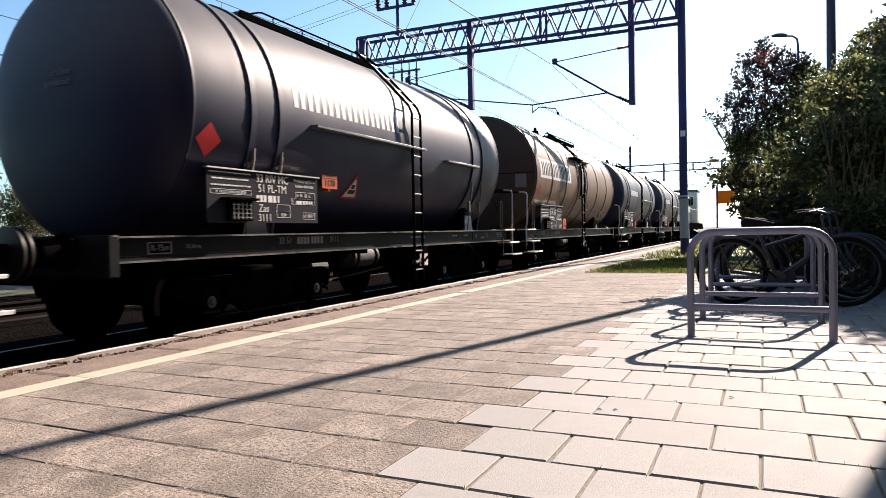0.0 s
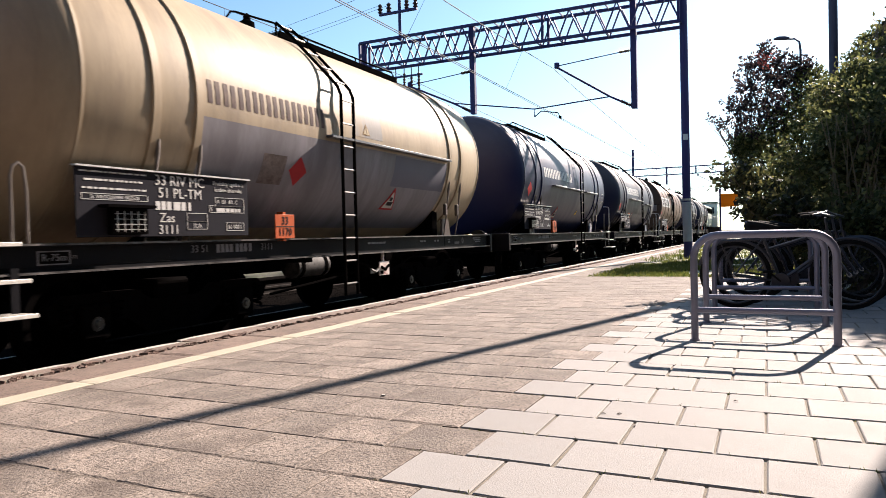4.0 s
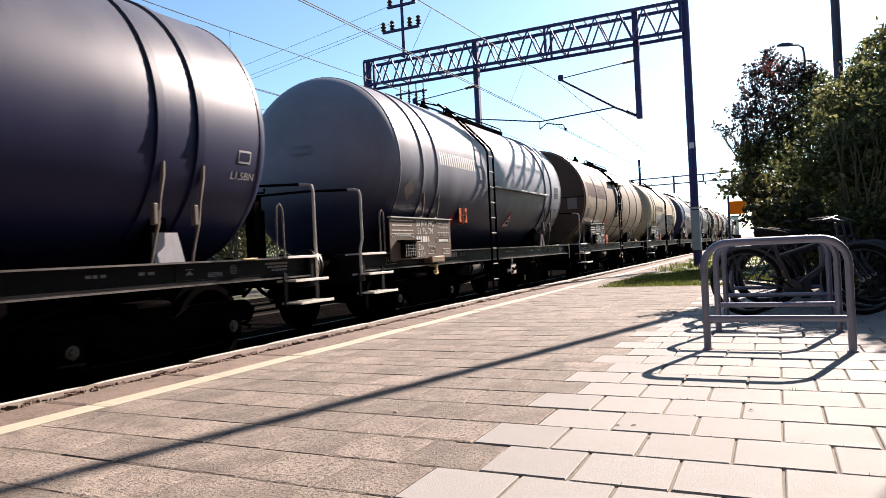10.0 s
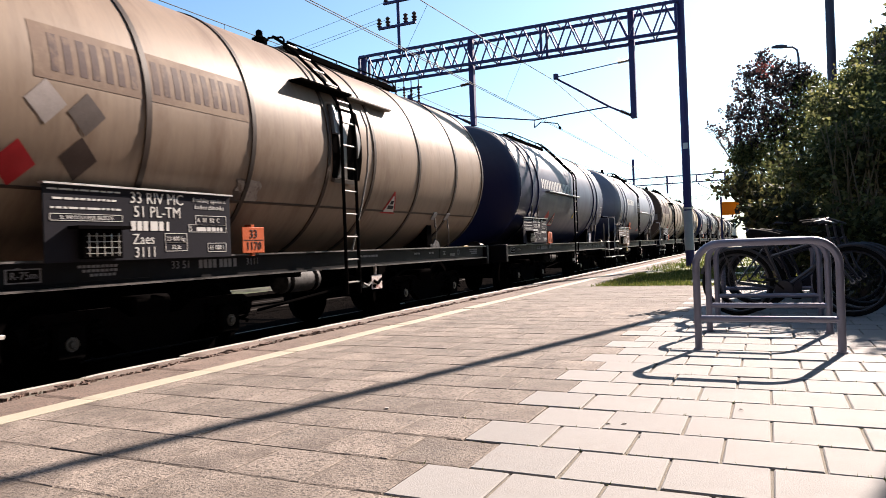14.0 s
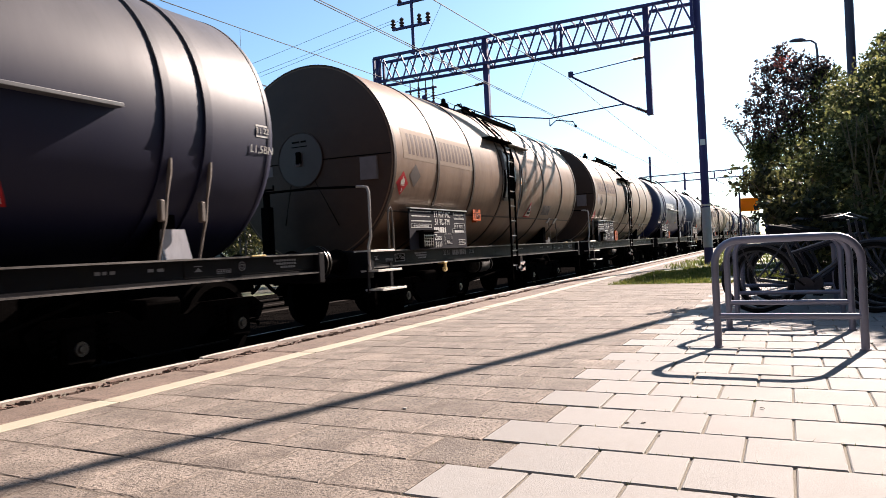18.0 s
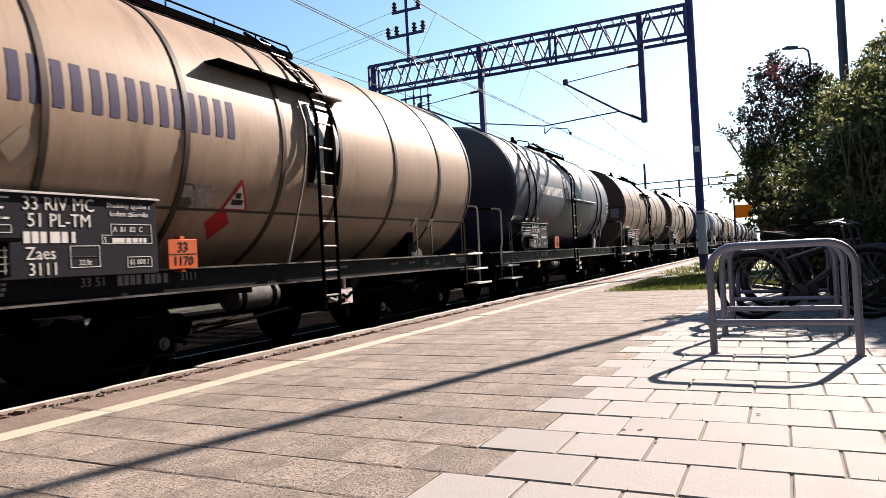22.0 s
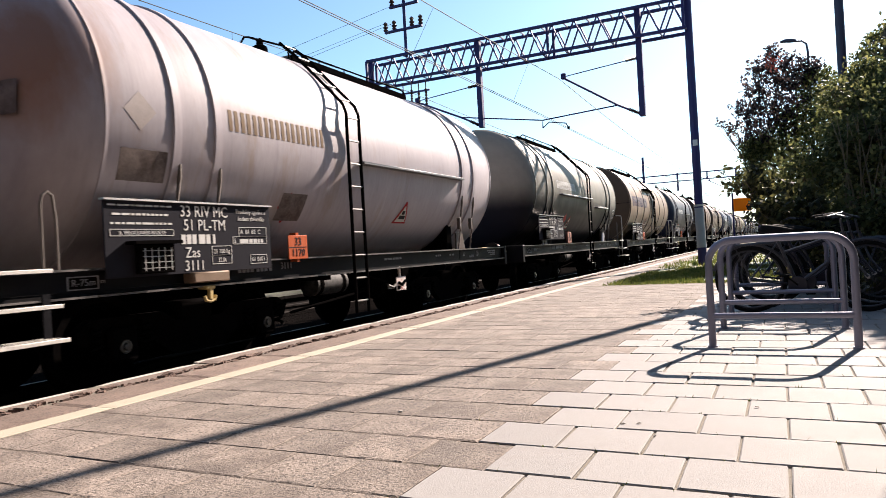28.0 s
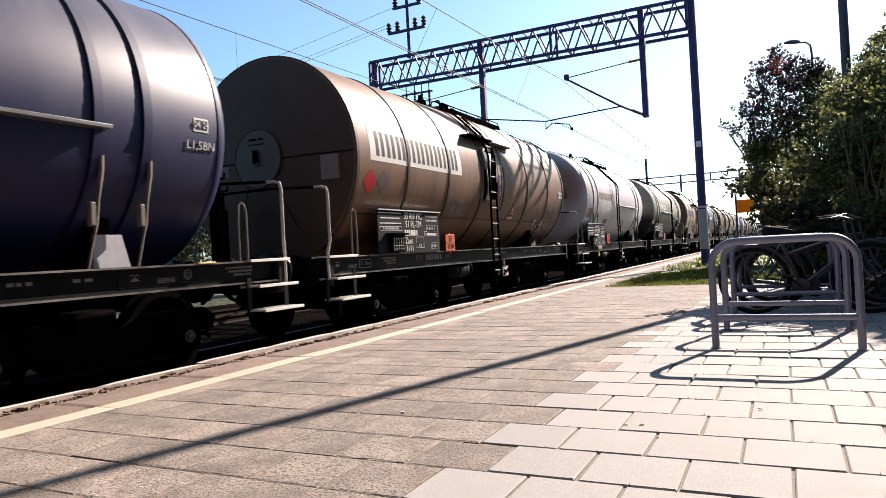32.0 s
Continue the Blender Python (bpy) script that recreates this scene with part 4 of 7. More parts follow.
        for z0, z1, d0, d1 in ((-0.04, 0.20, -0.06, 0.03), (-0.30, -0.02, 0.07, -0.03)):
            part("volt_bolt", cached("volt_bolt/%g %g %g" % (y, z, z0), lambda: decal(r, (z + z0 * size, z + z1 * size), lambda q: y + size * (d0 + (d1 - d0) * (q - z - z0 * size) / ((z1 - z0) * size)) - size * 0.045, lambda q: y + size * (d0 + (d1 - d0) * (q - z - z0 * size) / ((z1 - z0) * size)) + size * 0.045, 0.008, 0.001), M["ink" if tone == "sticker_yellow" else "volt_rim"]), None, vs)
    if stamp:
        # inspection marks on a dark painted square near the end
        sq = part("stamp_square", cached("stamp_square", lambda: decal(r, (2.31, 2.58), lambda z: 3.67, lambda z: 3.97, 0.003, 0.001), M["stamp"]), None, w, "dark painted square with a boxed date")
        part("date_mark", cached("stamp_rim", lambda: decal(r, (2.345, 2.46), lambda z: 3.735, lambda z: 3.925, 0.005, 0.001), M["stamp_pale"]), None, sq)
        part("date_mark", cached("stamp_inner", lambda: decal(r, (2.357, 2.448), lambda z: 3.745, lambda z: 3.915, 0.007, 0.001), M["stamp"]), None, sq)
        for words, h, y, z in (("11 22", 0.085, 3.83, 2.402), ("L", 0.085, 3.95, 2.385), ("UIC", 0.075, 3.80, 2.20), ("L1,5BN", 0.10, 3.88, 2.02)):
            a0 = math.asin((z - ZC) / r)
            part("lettering", text_mesh(words, h, M["stamp_pale"]), None, sq, at=pose((r + 0.010) * math.cos(a0), y, ZC + (r + 0.010) * math.sin(a0), 0, -math.degrees(a0), 0) @ pose(0, 0, 0, 90, 0, 90))
    if lilac:
        # shade below the ledge, painted as two sheets on the barrel
        part("bare_undercoat", cached("bare_undercoat", lambda: decal(r, (1.30, 2.36), lambda z: -2.80, lambda z: 2.80, 0.001, 0.001), P["lilac"]), None, w, "bare lilac-grey undercoat below the ledge")
        part("dark_repair", cached("dark_repair", lambda: decal(r, (1.90, 2.34), lambda z: 1.03, lambda z: 2.80, 0.003, 0.001), M["ledge_shadow_grey"]), None, w, "darker grey patch painting the ledge's shadow")
        part("grey_patch", cached("grey_patch", lambda: decal(r, (2.5, 3.4), lambda z: -0.9 + 0.3 * z, lambda z: 0.64, 0.001, 0.001), P["pale_lilac"]), None, w, "pale grey patch of older paint")
    if date_label:
        dl = part("date_label", cached("date_label", lambda: decal(r, (2.29, 2.43), lambda z: 4.19, lambda z: 4.48, 0.003, 0.001), M["white"]), None, w, "white painted date label")
        a0 = math.asin((2.36 - ZC) / r)
        part("lettering", text_mesh(date_label, 0.115, M["ink"]), None, dl, at=pose((r + 0.006) * math.cos(a0), 4.335, ZC + (r + 0.006) * math.sin(a0), 0, -math.degrees(a0), 0) @ pose(0, 0, 0, 90, 0, 90))
    if torn:
        y0, y1, z0, z1 = torn
        for k, (a, b, c, d, tone) in enumerate(((0.0, 0.36, 0.0, 1.0, "torn_grey"), (0.40, 0.95, 0.1, 0.97, "torn_pale"), (0.08, 0.34, 0.5, 0.92, "torn_pale"))):
            ya, yb, za, zb = y0 + a * (y1 - y0), y0 + b * (y1 - y0), z0 + c * (z1 - z0), z0 + d * (z1 - z0)
            part("torn_sticker", cached("torn_sticker/%g %d" % (y0, k), lambda: decal(r, (za, zb), lambda z: ya + 0.015 * math.sin(z * 61), lambda z: yb + 0.022 * math.sin(z * 47 + k), 0.002 + 0.001 * k, 0.001), M[tone]), None, w, "torn remains of an old sticker")
    if end_box:
        # fixtures on the dished end: a box, a plate under it, a faded square and a line of worn print
        bx = part("end_box", cached("end_box", lambda: Geo().box((0.0, -4.70, 2.63), (0.18, -4.60, 2.87), 0.012), M["reservoir"]), None, w, "small dark box on the tank end")
        part("box_face", cached("box_face", lambda: Geo().box((0.03, -4.706, 2.68), (0.145, -4.699, 2.85), 0.002), M["grey_placard"]), None, bx)
        part("box_plate", cached("box_plate", lambda: Geo().box((0.03, -4.66, 2.50), (0.18, -4.60, 2.62), 0.004), M["old_glue"]), None, w)
        part("faded_square", cached("faded_square", lambda: Geo().add([(0.73, -4.60, 2.42), (0.97, -4.555, 2.42), (0.97, -4.535, 2.70), (0.73, -4.58, 2.70)], [(0, 1, 2, 3)]), M["old_glue"]), None, w, "faded dark square on the tank end")
        def worn_print():
            g = Geo()
            for k in range(12):
                g.box((-0.15 + k * 0.046, -4.632, 2.915), (-0.115 + k * 0.046, -4.60, 2.955))
            return g
        tagged(part("worn_print", cached("worn_print", worn_print, M["label_grey"]), None, w), kind="stuff")
    # frame inscriptions: plain bars
    tagged(part("sill_print", cached("sill_print", lambda: _marks(), M["mark_grey"]), None, w), kind="stuff")
    part("lettering", text_mesh("33 51", 0.105, M["mark_grey"]), None, w, at=pose(1.306, -2.77, 1.072) @ pose(0, 0, 0, 90, 0, 90))
    part("lettering", text_mesh("3111", 0.105, M["mark_grey"]), None, w, at=pose(1.306, -1.77, 1.072) @ pose(0, 0, 0, 90, 0, 90))
    if style == "a":
        for words, dz in (("Ostro\u017cnie", 0.05), ("przetacza\u0107", -0.05)):
            part("lettering", text_mesh(words, 0.085, M["mark_grey"]), None, w, at=pose(END_TEXT[0], -4.64, END_TEXT[1] + dz) @ pose(0, 0, 0, 90, 0, 0))
        if dates:
            part("date_mark", cached("date_mark/%g %g" % (dates, date_y), lambda: decal(r, (dates + 0.13, dates + 0.26), lambda z: date_y - 0.09, lambda z: date_y + 0.09, 0.002, 0.001), M["white"]), None, w)
            part("date_mark", cached("date_inner/%g %g" % (dates, date_y), lambda: decal(r, (dates + 0.15, dates + 0.24), lambda z: date_y - 0.075, lambda z: date_y + 0.075, 0.004, 0.001), paint), None, w)
            aa = math.asin((dates - ZC) / r)
            if date_words:
                ab = math.asin((dates + 0.195 - ZC) / r)
                part("lettering", text_mesh(date_words, 0.085, M["white"]), None, w, at=pose((r + 0.008) * math.cos(ab), date_y, ZC + (r + 0.008) * math.sin(ab), 0, -math.degrees(ab), 0) @ pose(0, 0, 0, 90, 0, 90))
            part("lettering", text_mesh("L1,5BN", 0.115, M["white"]), None, w, at=pose((r + 0.006) * math.cos(aa), date_y, ZC + (r + 0.006) * math.sin(aa), 0, -math.degrees(aa), 0) @ pose(0, 0, 0, 90, 0, 90))
    ry = -4.61 if brake == "far" else -4.30
    rate = part("rating_plate", cached("rating_plate", lambda: Geo().box((1.305, -0.14, 0.99), (1.31, 0.14, 1.10)), M["mark_grey"]), None, w, at=pose(0, ry, 0))
    part("rating_field", cached("rating_field", lambda: Geo().box((1.309, -0.125, 1.0), (1.312, 0.125, 1.09)), M["black"]), None, rate)
    part("lettering", text_mesh("R-75m", 0.08, M["mark_grey"]), None, rate, at=pose(1.314, 0, 1.045) @ pose(0, 0, 0, 90, 0, 90))
    if style == "a":
        part("lettering", text_mesh("12,34 m", 0.06, M["mark_grey"]), None, w, at=pose(1.309, -4.2, 1.05) @ pose(0, 0, 0, 90, 0, 90))
    # pale strips paint the sunlight caught by the solebar flange edges
    for z in (0.931, 1.149):
        part("worn_edge", cached("worn_edge", lambda: Geo().box((1.369, MID - HALF + 0.07, -0.0075), (1.3725, MID + HALF - 0.07, 0.0095)), M["edge_glint"]), None, w, "bare worn flange edge", at=pose(0, 0, z))
    # name on the tank: plain blocks
    if lettering:
        y0, y1, z0, z1 = name
        if panel:
            part("name_panel", cached("name_panel/%g" % y1, lambda: decal(r, (z0 - 0.07, z1 + 0.07), lambda z: y0 - 0.12, lambda z: y1 + 0.12, 0.001, 0.0006), panel), None, w, "flat panel behind the name")
        step = (y1 - y0) / 9
        for i in range(9):
            for u0, u1 in ((0.10, 0.38), (0.58, 0.86)):
                a, b = y0 + (i + u0) * step, y0 + (i + u1) * step
                part("name_bar", cached("name_bar/%s%g%g%s" % (style, a, z0, bool(panel)), lambda: decal(r, (z0, z1), lambda z: a, lambda z: b, 0.0026 if panel else 0.0015, 0.0006), lettering), None, w)
    if hook == "box":
        part("hook_box", cached("hook_box", lambda: Geo().box((1.31, -3.28, 0.97), (1.46, -2.82, 1.07), 0.012), M["hook_brown"]), None, w, "brown box over the rope hook")
    if hook:
        part("tow_hook", cached("tow_hook", lambda: Geo().box((1.30, -3.10, 0.90), (1.42, -2.98, 0.935), 0.008).box((1.38, -3.06, 0.80), (1.42, -3.01, 0.92), 0.008).tube([(1.40, -3.11, 0.84), (1.40, -3.10, 0.80), (1.40, -3.04, 0.785), (1.40, -2.98, 0.80), (1.40, -2.97, 0.84)], 0.016, 8), M["yellow_hook"]), None, w, "yellow rope hook under the solebar")
    return w


def _step():
    """Open grating bars of a step."""
    g = Geo().box((-0.22, -0.31, -0.014), (-0.20, 0.31, 0.012))
    for k in range(16):
        g.box((-0.20, -0.308 + k * 0.0405, -0.008), (0.03, -0.298 + k * 0.0405, 0.012))
    for x in (-0.13, -0.05):
        g.box((x, -0.31, -0.006), (x + 0.01, 0.31, 0.010))
    return g


def _flame(r, cy, cz):
    """White flame and class number on a red placard."""
    g = Geo()
    a = math.asin((cz - ZC) / r)
    put = Matrix.Translation((r * math.cos(a) + 0.009, cy, cz)) @ pose(0, 0, 0, 0, -math.degrees(a), 0)
    out = [(-0.045, -0.02), (-0.055, 0.03), (-0.03, 0.055), (-0.025, 0.03), (-0.005, 0.105), (0.02, 0.06), (0.03, 0.075), (0.055, 0.03), (0.045, -0.02)]
    n = len(out)
    for x in (0.0, 0.002):
        g.v += [tuple(put @ Vector((x, y, z))) for y, z in out]
    g.f += [tuple(range(n))[::-1], tuple(range(n, 2 * n))] + [(i, (i + 1) % n, n + (i + 1) % n, n + i) for i in range(n)]
    g.box((0, -0.06, -0.035), (0.002, 0.06, -0.027), m=put)
    return g


def _print():
    """Unreadable small print on the board: short plain bars in rows, and thin ruled frames."""
    g = Geo()
    r = random.Random(8)

    def row(y0, y1, z, h):
        y = y0
        while y < y1 - 0.03:
            n = min(r.choice((0.05, 0.08, 0.12, 0.03)), y1 - y)
            g.box((0.0, y, z), (0.004, y + n, z + h))
            y += n + 0.016
    row(0.04, 0.70, 0.545, 0.013)
    row(0.08, 0.66, 0.475, 0.016)
    row(0.06, 0.70, 0.405, 0.016)
    row(1.56, 1.94, 0.245, 0.036)
    for y0, y1 in ((0.80, 0.98), (1.01, 1.16), (1.19, 1.26)):
        row(y0, y1, 0.245, 0.08)

    def ruled(y0, y1, z0, z1):
        for a in (z0, z1):
            g.box((0.0, y0, a), (0.004, y1, a + 0.005))
        for a in (y0, y1):
            g.box((0.0, a, z0), (0.004, a + 0.005, z1))
    ruled(0.05, 0.71, 0.315, 0.365)
    ruled(1.46, 1.96, 0.235, 0.30)
    ruled(1.55, 1.96, 0.30, 0.385)
    ruled(1.17, 1.43, 0.065, 0.14)
    ruled(1.17, 1.43, 0.14, 0.22)
    ruled(1.70, 1.95, 0.05, 0.13)
    return g


def _plate_print():
    """Small pale marks on the end plate of the solebar: a triangle under a bar, a boxed row, a ring and a block of print."""
    g = Geo()
    g.box((1.306, -0.86, 1.078), (1.309, -0.76, 1.086))
    g.add([(1.309, -0.86, 1.03), (1.309, -0.76, 1.03), (1.309, -0.81, 1.07)], [(0, 1, 2)])
    for y0, y1, z0, z1 in ((-0.57, -0.38, 1.0, 1.006), (-0.57, -0.38, 1.036, 1.042), (-0.57, -0.564, 1.0, 1.042), (-0.386, -0.38, 1.0, 1.042)):
        g.box((1.306, y0, z0), (1.309, y1, z1))
    for k in range(5):
        g.box((1.306, -0.555 + k * 0.034, 1.012), (1.309, -0.533 + k * 0.034, 1.03))
    for q in (0.045, 0.022):
        g.tube([(1.307, -0.22 + q * math.cos(k * 0.524), 1.06 + q * math.sin(k * 0.524)) for k in range(12)], 0.005, 4, closed=True)
    for row, n, y in ((0, 9, 0.27), (1, 8, 0.31), (2, 6, 0.38)):
        for k in range(n):
            g.box((1.306, y + k * 0.043, 1.085 - row * 0.036), (1.309, y + 0.031 + k * 0.043, 1.108 - row * 0.036))
    return g


def _wires():
    g = Geo()
    for i in range(5):
        g.box((0.07, 0.33 + i * 0.07, 0.04), (0.076, 0.335 + i * 0.07, 0.22))
    for i in range(4):
        g.box((0.07, 0.31, 0.06 + i * 0.045), (0.076, 0.63, 0.065 + i * 0.045))
    return g


def _marks():
    """Number bars and small print along the middle of the solebar."""
    g = Geo()
    for k in (0, 1, 2, 3, 4.4, 5.4, 6.4, 7.6):
        g.box((1.301, -2.54 + k * 0.063, 1.03), (1.304, -2.495 + k * 0.063, 1.115))
    for y, n in ((0.38, 0.07), (0.47, 0.12), (0.61, 0.05), (0.68, 0.10), (0.80, 0.06), (1.98, 0.05), (2.05, 0.04), (2.12, 0.05), (2.50, 0.06), (2.60, 0.07)):
        g.box((1.301, y, 1.055), (1.304, y + n, 1.083))
    return g


M["clamp"] = mat("pale_grey_clamp_paint", (0.26, 0.25, 0.245), 0.6, var=0.4, scale=9, bump=0.1, spec=0.15)
M["hub"] = mat("greasy_hub_cap", (0.045, 0.043, 0.041), 0.36, metal=0.6, var=0.7, scale=18, bump=0.2)
M["rung"] = mat("pale_worn_rung", (0.16, 0.15, 0.14), 0.5, metal=0.4, var=0.2, bump=0)
M["grab"] = mat("pale_grab_rail_paint", (0.344, 0.32, 0.295), 0.45, var=0.2, scale=8, bump=0)
M["buffer"] = mat("greasy_buffer_steel", (0.03, 0.028, 0.025), 0.35, metal=0.6, var=0.3, bump=0.1)
M["reservoir"] = mat("dull_grey_reservoir_paint", (0.010, 0.009, 0.009), 0.8, spec=0.05, var=0.5, scale=6, bump=0.1)
M["plate_pale"] = mat("pale_plate", (0.55, 0.47, 0.44), 0.6, var=0.4, scale=20, bump=0, stain=(0.20, 0.03, 0.02), stain_at=(0.54, 0.6))
M["reservoir_grey"] = mat("dull_grey_reservoir_enamel", (0.048, 0.047, 0.048), 0.7, var=0.5, scale=5, bump=0.1, spec=0.2, stain=(0.008, 0.0072, 0.0068), stain_at=(0.5, 0.62))
M["mark_grey"] = mat("faded_grey_marking", (0.17, 0.17, 0.18), 0.7, var=0.3, scale=20, bump=0, spec=0.06)
M["label_grey"] = mat("grey_paper_label", (0.16, 0.14, 0.14), 0.7, var=0.2, bump=0, spec=0.06)
M["disc_brown"] = mat("grimy_brown_disc", (0.043, 0.030, 0.025), 0.6, var=0.35, scale=5, bump=0.05)
M["disc_grey"] = mat("dull_grey_disc", (0.105, 0.096, 0.10), 0.6, var=0.25, bump=0.05)
M["bracket_pale"] = mat("dull_pale_bracket", (0.12, 0.105, 0.09), 0.55, var=0.3, scale=5, bump=0.1, spec=0.2)
M["hatch"] = mat("pale_dented_panel", (0.15, 0.14, 0.135), 0.4, metal=0.3, var=0.3, scale=4, bump=0.3)


def paint(name, col, stain, at=(0.5, 0.72), rough=0.52, var=0.2, spec=0.14, streak=0.11, blot=None, coat=None):
    """Tank paint with soot and rust run down the side, and optional painted shade below."""
    return mat(name, col, rough, var=var, scale=1.6, fine=14, bump=0.05, stain=stain, stain_at=at, stretch=(0.35, 1.6, 0.5), bump_dist=0.004, spec=spec, streak=streak, blot=blot, coat=coat)


M["deck"] = mat("dull_grey_grating", (0.06, 0.058, 0.056), 0.6, var=0.2, bump=0, spec=0.3)
M["edge_glint"] = mat("bare_worn_steel_edge", (0.11, 0.10, 0.095), 0.45, metal=0.4, var=0.6, scale=3, bump=0.1, stain=(0.012, 0.011, 0.011), stain_at=(0.45, 0.6), stretch=(1, 0.8, 1))
M["tie"] = mat("grimy_tie_rod_paint", (0.10, 0.085, 0.075), 0.6, var=0.3, bump=0, spec=0.2)
M["ledge"] = mat("grey_ledge_paint", (0.08, 0.08, 0.085), 0.4, var=0.2, bump=0)
M["hook_brown"] = mat("dull_brown_box_paint", (0.16, 0.11, 0.075), 0.6, var=0.3, bump=0.1, spec=0.2)
M["orange_faded"] = mat("faded_pink_hazard_plate", (0.36, 0.18, 0.14), 0.6, var=0.2, scale=9, bump=0, spec=0.1)
M["ledge_shadow_grey"] = mat("dark_ledge_shadow_paint", (0.105, 0.103, 0.13), 0.6, var=0.2, scale=3, bump=0, spec=0.2)
M["sticker_white"] = mat("white_sticker", (0.451, 0.435, 0.394), 0.6, var=0.1, bump=0, spec=0.1)
M["sticker_purple"] = mat("violet_sticker", (0.10, 0.06, 0.25), 0.6, var=0.1, bump=0, spec=0.1)
M["sticker_yellow"] = mat("yellow_sticker_mark", (0.55, 0.38, 0.03), 0.6, var=0.1, bump=0, spec=0.1)
M["sticker_orange"] = mat("orange_sticker_mark", (0.5, 0.2, 0.04), 0.6, var=0.1, bump=0, spec=0.1)
M["volt_rim"] = mat("faded_ochre_print", (0.22, 0.13, 0.05), 0.6, var=0.3, bump=0, spec=0.1)
M["volt_pale"] = mat("faded_cream_sticker", (0.40, 0.33, 0.22), 0.6, var=0.15, bump=0, spec=0.1)
M["stamp"] = mat("dark_grey_painted_square", (0.035, 0.036, 0.048), 0.55, var=0.25, scale=9, bump=0, spec=0.15)
M["stamp_pale"] = mat("greyed_white_stencil", (0.34, 0.34, 0.36), 0.6, var=0.3, scale=30, bump=0, spec=0.1)
M["pale_placard"] = mat("faded_placard", (0.26, 0.23, 0.22), 0.6, var=0.25, scale=8, bump=0, spec=0.06)
M["ghost_placard"] = mat("ghost_of_a_placard", (0.26, 0.205, 0.16), 0.6, var=0.3, scale=6, bump=0, spec=0.08)
M["grey_placard"] = mat("greyed_placard", (0.085, 0.07, 0.065), 0.6, var=0.3, scale=8, bump=0, spec=0.06)
M["dark_placard"] = mat("darkened_placard", (0.05, 0.035, 0.03), 0.6, var=0.3, scale=8, bump=0, spec=0.06)
M["torn_pale"] = mat("torn_pale_paper", (0.26, 0.225, 0.20), 0.75, var=0.4, scale=14, fine=60, bump=0.2, spec=0.06, stain=(0.13, 0.095, 0.075), stain_at=(0.5, 0.62))
M["torn_grey"] = mat("torn_grey_paper", (0.075, 0.06, 0.052), 0.75, var=0.4, scale=14, fine=60, bump=0.2, spec=0.06, stain=(0.17, 0.14, 0.12), stain_at=(0.5, 0.6))
M["old_glue"] = mat("old_glue_and_dirt", (0.15, 0.122, 0.112), 0.7, var=0.5, scale=9, fine=40, bump=0.1, spec=0.06, stain=(0.070, 0.054, 0.050), stain_at=(0.45, 0.65))
P = {
    "band": paint("grimy_brown_band_paint", (0.045, 0.029, 0.022), (0.025, 0.018, 0.015), (0.45, 0.7)),
    "saddle": paint("faded_saddle_paint", (0.085, 0.065, 0.055), (0.07, 0.055, 0.05)),
    "saddle_pale": paint("pale_grey_saddle_paint", (0.30, 0.30, 0.33), (0.10, 0.09, 0.09), (0.55, 0.7)),
    "lilac": paint("lilac_grey_shade_paint", (0.20, 0.188, 0.205), (0.14, 0.13, 0.14), (0.45, 0.62)),
    "pale_lilac": paint("pale_grey_older_paint", (0.23, 0.215, 0.20), (0.28, 0.22, 0.15), (0.5, 0.6)),
    # tank ends get a darker colour than the sides, in place of shade
    "end": paint("shade_brown_end_paint", (0.054, 0.034, 0.025), (0.028, 0.019, 0.016), (0.45, 0.7)),
    "dun_end": paint("shade_dun_end_paint", (0.072, 0.050, 0.037), (0.040, 0.028, 0.022), (0.48, 0.7)),
    # lower-side shade and the lighter lit top are painted into the colour
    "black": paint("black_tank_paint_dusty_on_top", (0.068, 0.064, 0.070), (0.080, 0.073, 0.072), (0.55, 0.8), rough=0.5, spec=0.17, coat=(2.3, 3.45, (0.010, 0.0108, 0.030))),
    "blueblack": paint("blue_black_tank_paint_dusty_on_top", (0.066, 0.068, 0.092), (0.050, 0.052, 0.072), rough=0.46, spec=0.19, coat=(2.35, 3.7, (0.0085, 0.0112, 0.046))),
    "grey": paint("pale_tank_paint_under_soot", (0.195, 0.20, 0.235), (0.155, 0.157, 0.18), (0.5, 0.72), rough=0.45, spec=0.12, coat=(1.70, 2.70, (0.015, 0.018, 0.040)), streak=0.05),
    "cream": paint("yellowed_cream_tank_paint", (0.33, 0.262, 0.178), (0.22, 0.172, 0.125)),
    # cream above; the dark lower side is painted shade
    "shaded": paint("cream_paint_with_painted_shade", (0.215, 0.198, 0.165), (0.145, 0.13, 0.112), coat=(1.95, 2.62, (0.007, 0.007, 0.012)), streak=0.04),
    "pink": paint("dirty_pinkish_white_tank_paint", (0.345, 0.312, 0.330), (0.27, 0.21, 0.17), (0.56, 0.74), blot=((1.0, -4.5, 2.9), 0.75, (0.22, 0.105, 0.055)), spec=0.15),
    "beige": paint("rust_streaked_beige_cladding", (0.205, 0.150, 0.110), (0.108, 0.064, 0.041), (0.52, 0.76), streak=0.12),
    "brown": paint("rusty_brown_cladding", (0.161, 0.101, 0.0679), (0.0875, 0.0505, 0.034), (0.5, 0.75), streak=0.13),
    "redbrown": paint("dark_rust_brown_cladding", (0.130, 0.070, 0.043), (0.062, 0.032, 0.021), (0.5, 0.75), streak=0.13),
    "sand": paint("dusty_sand_cladding", (0.25, 0.180, 0.130), (0.13, 0.082, 0.054), (0.55, 0.78), streak=0.13),
}
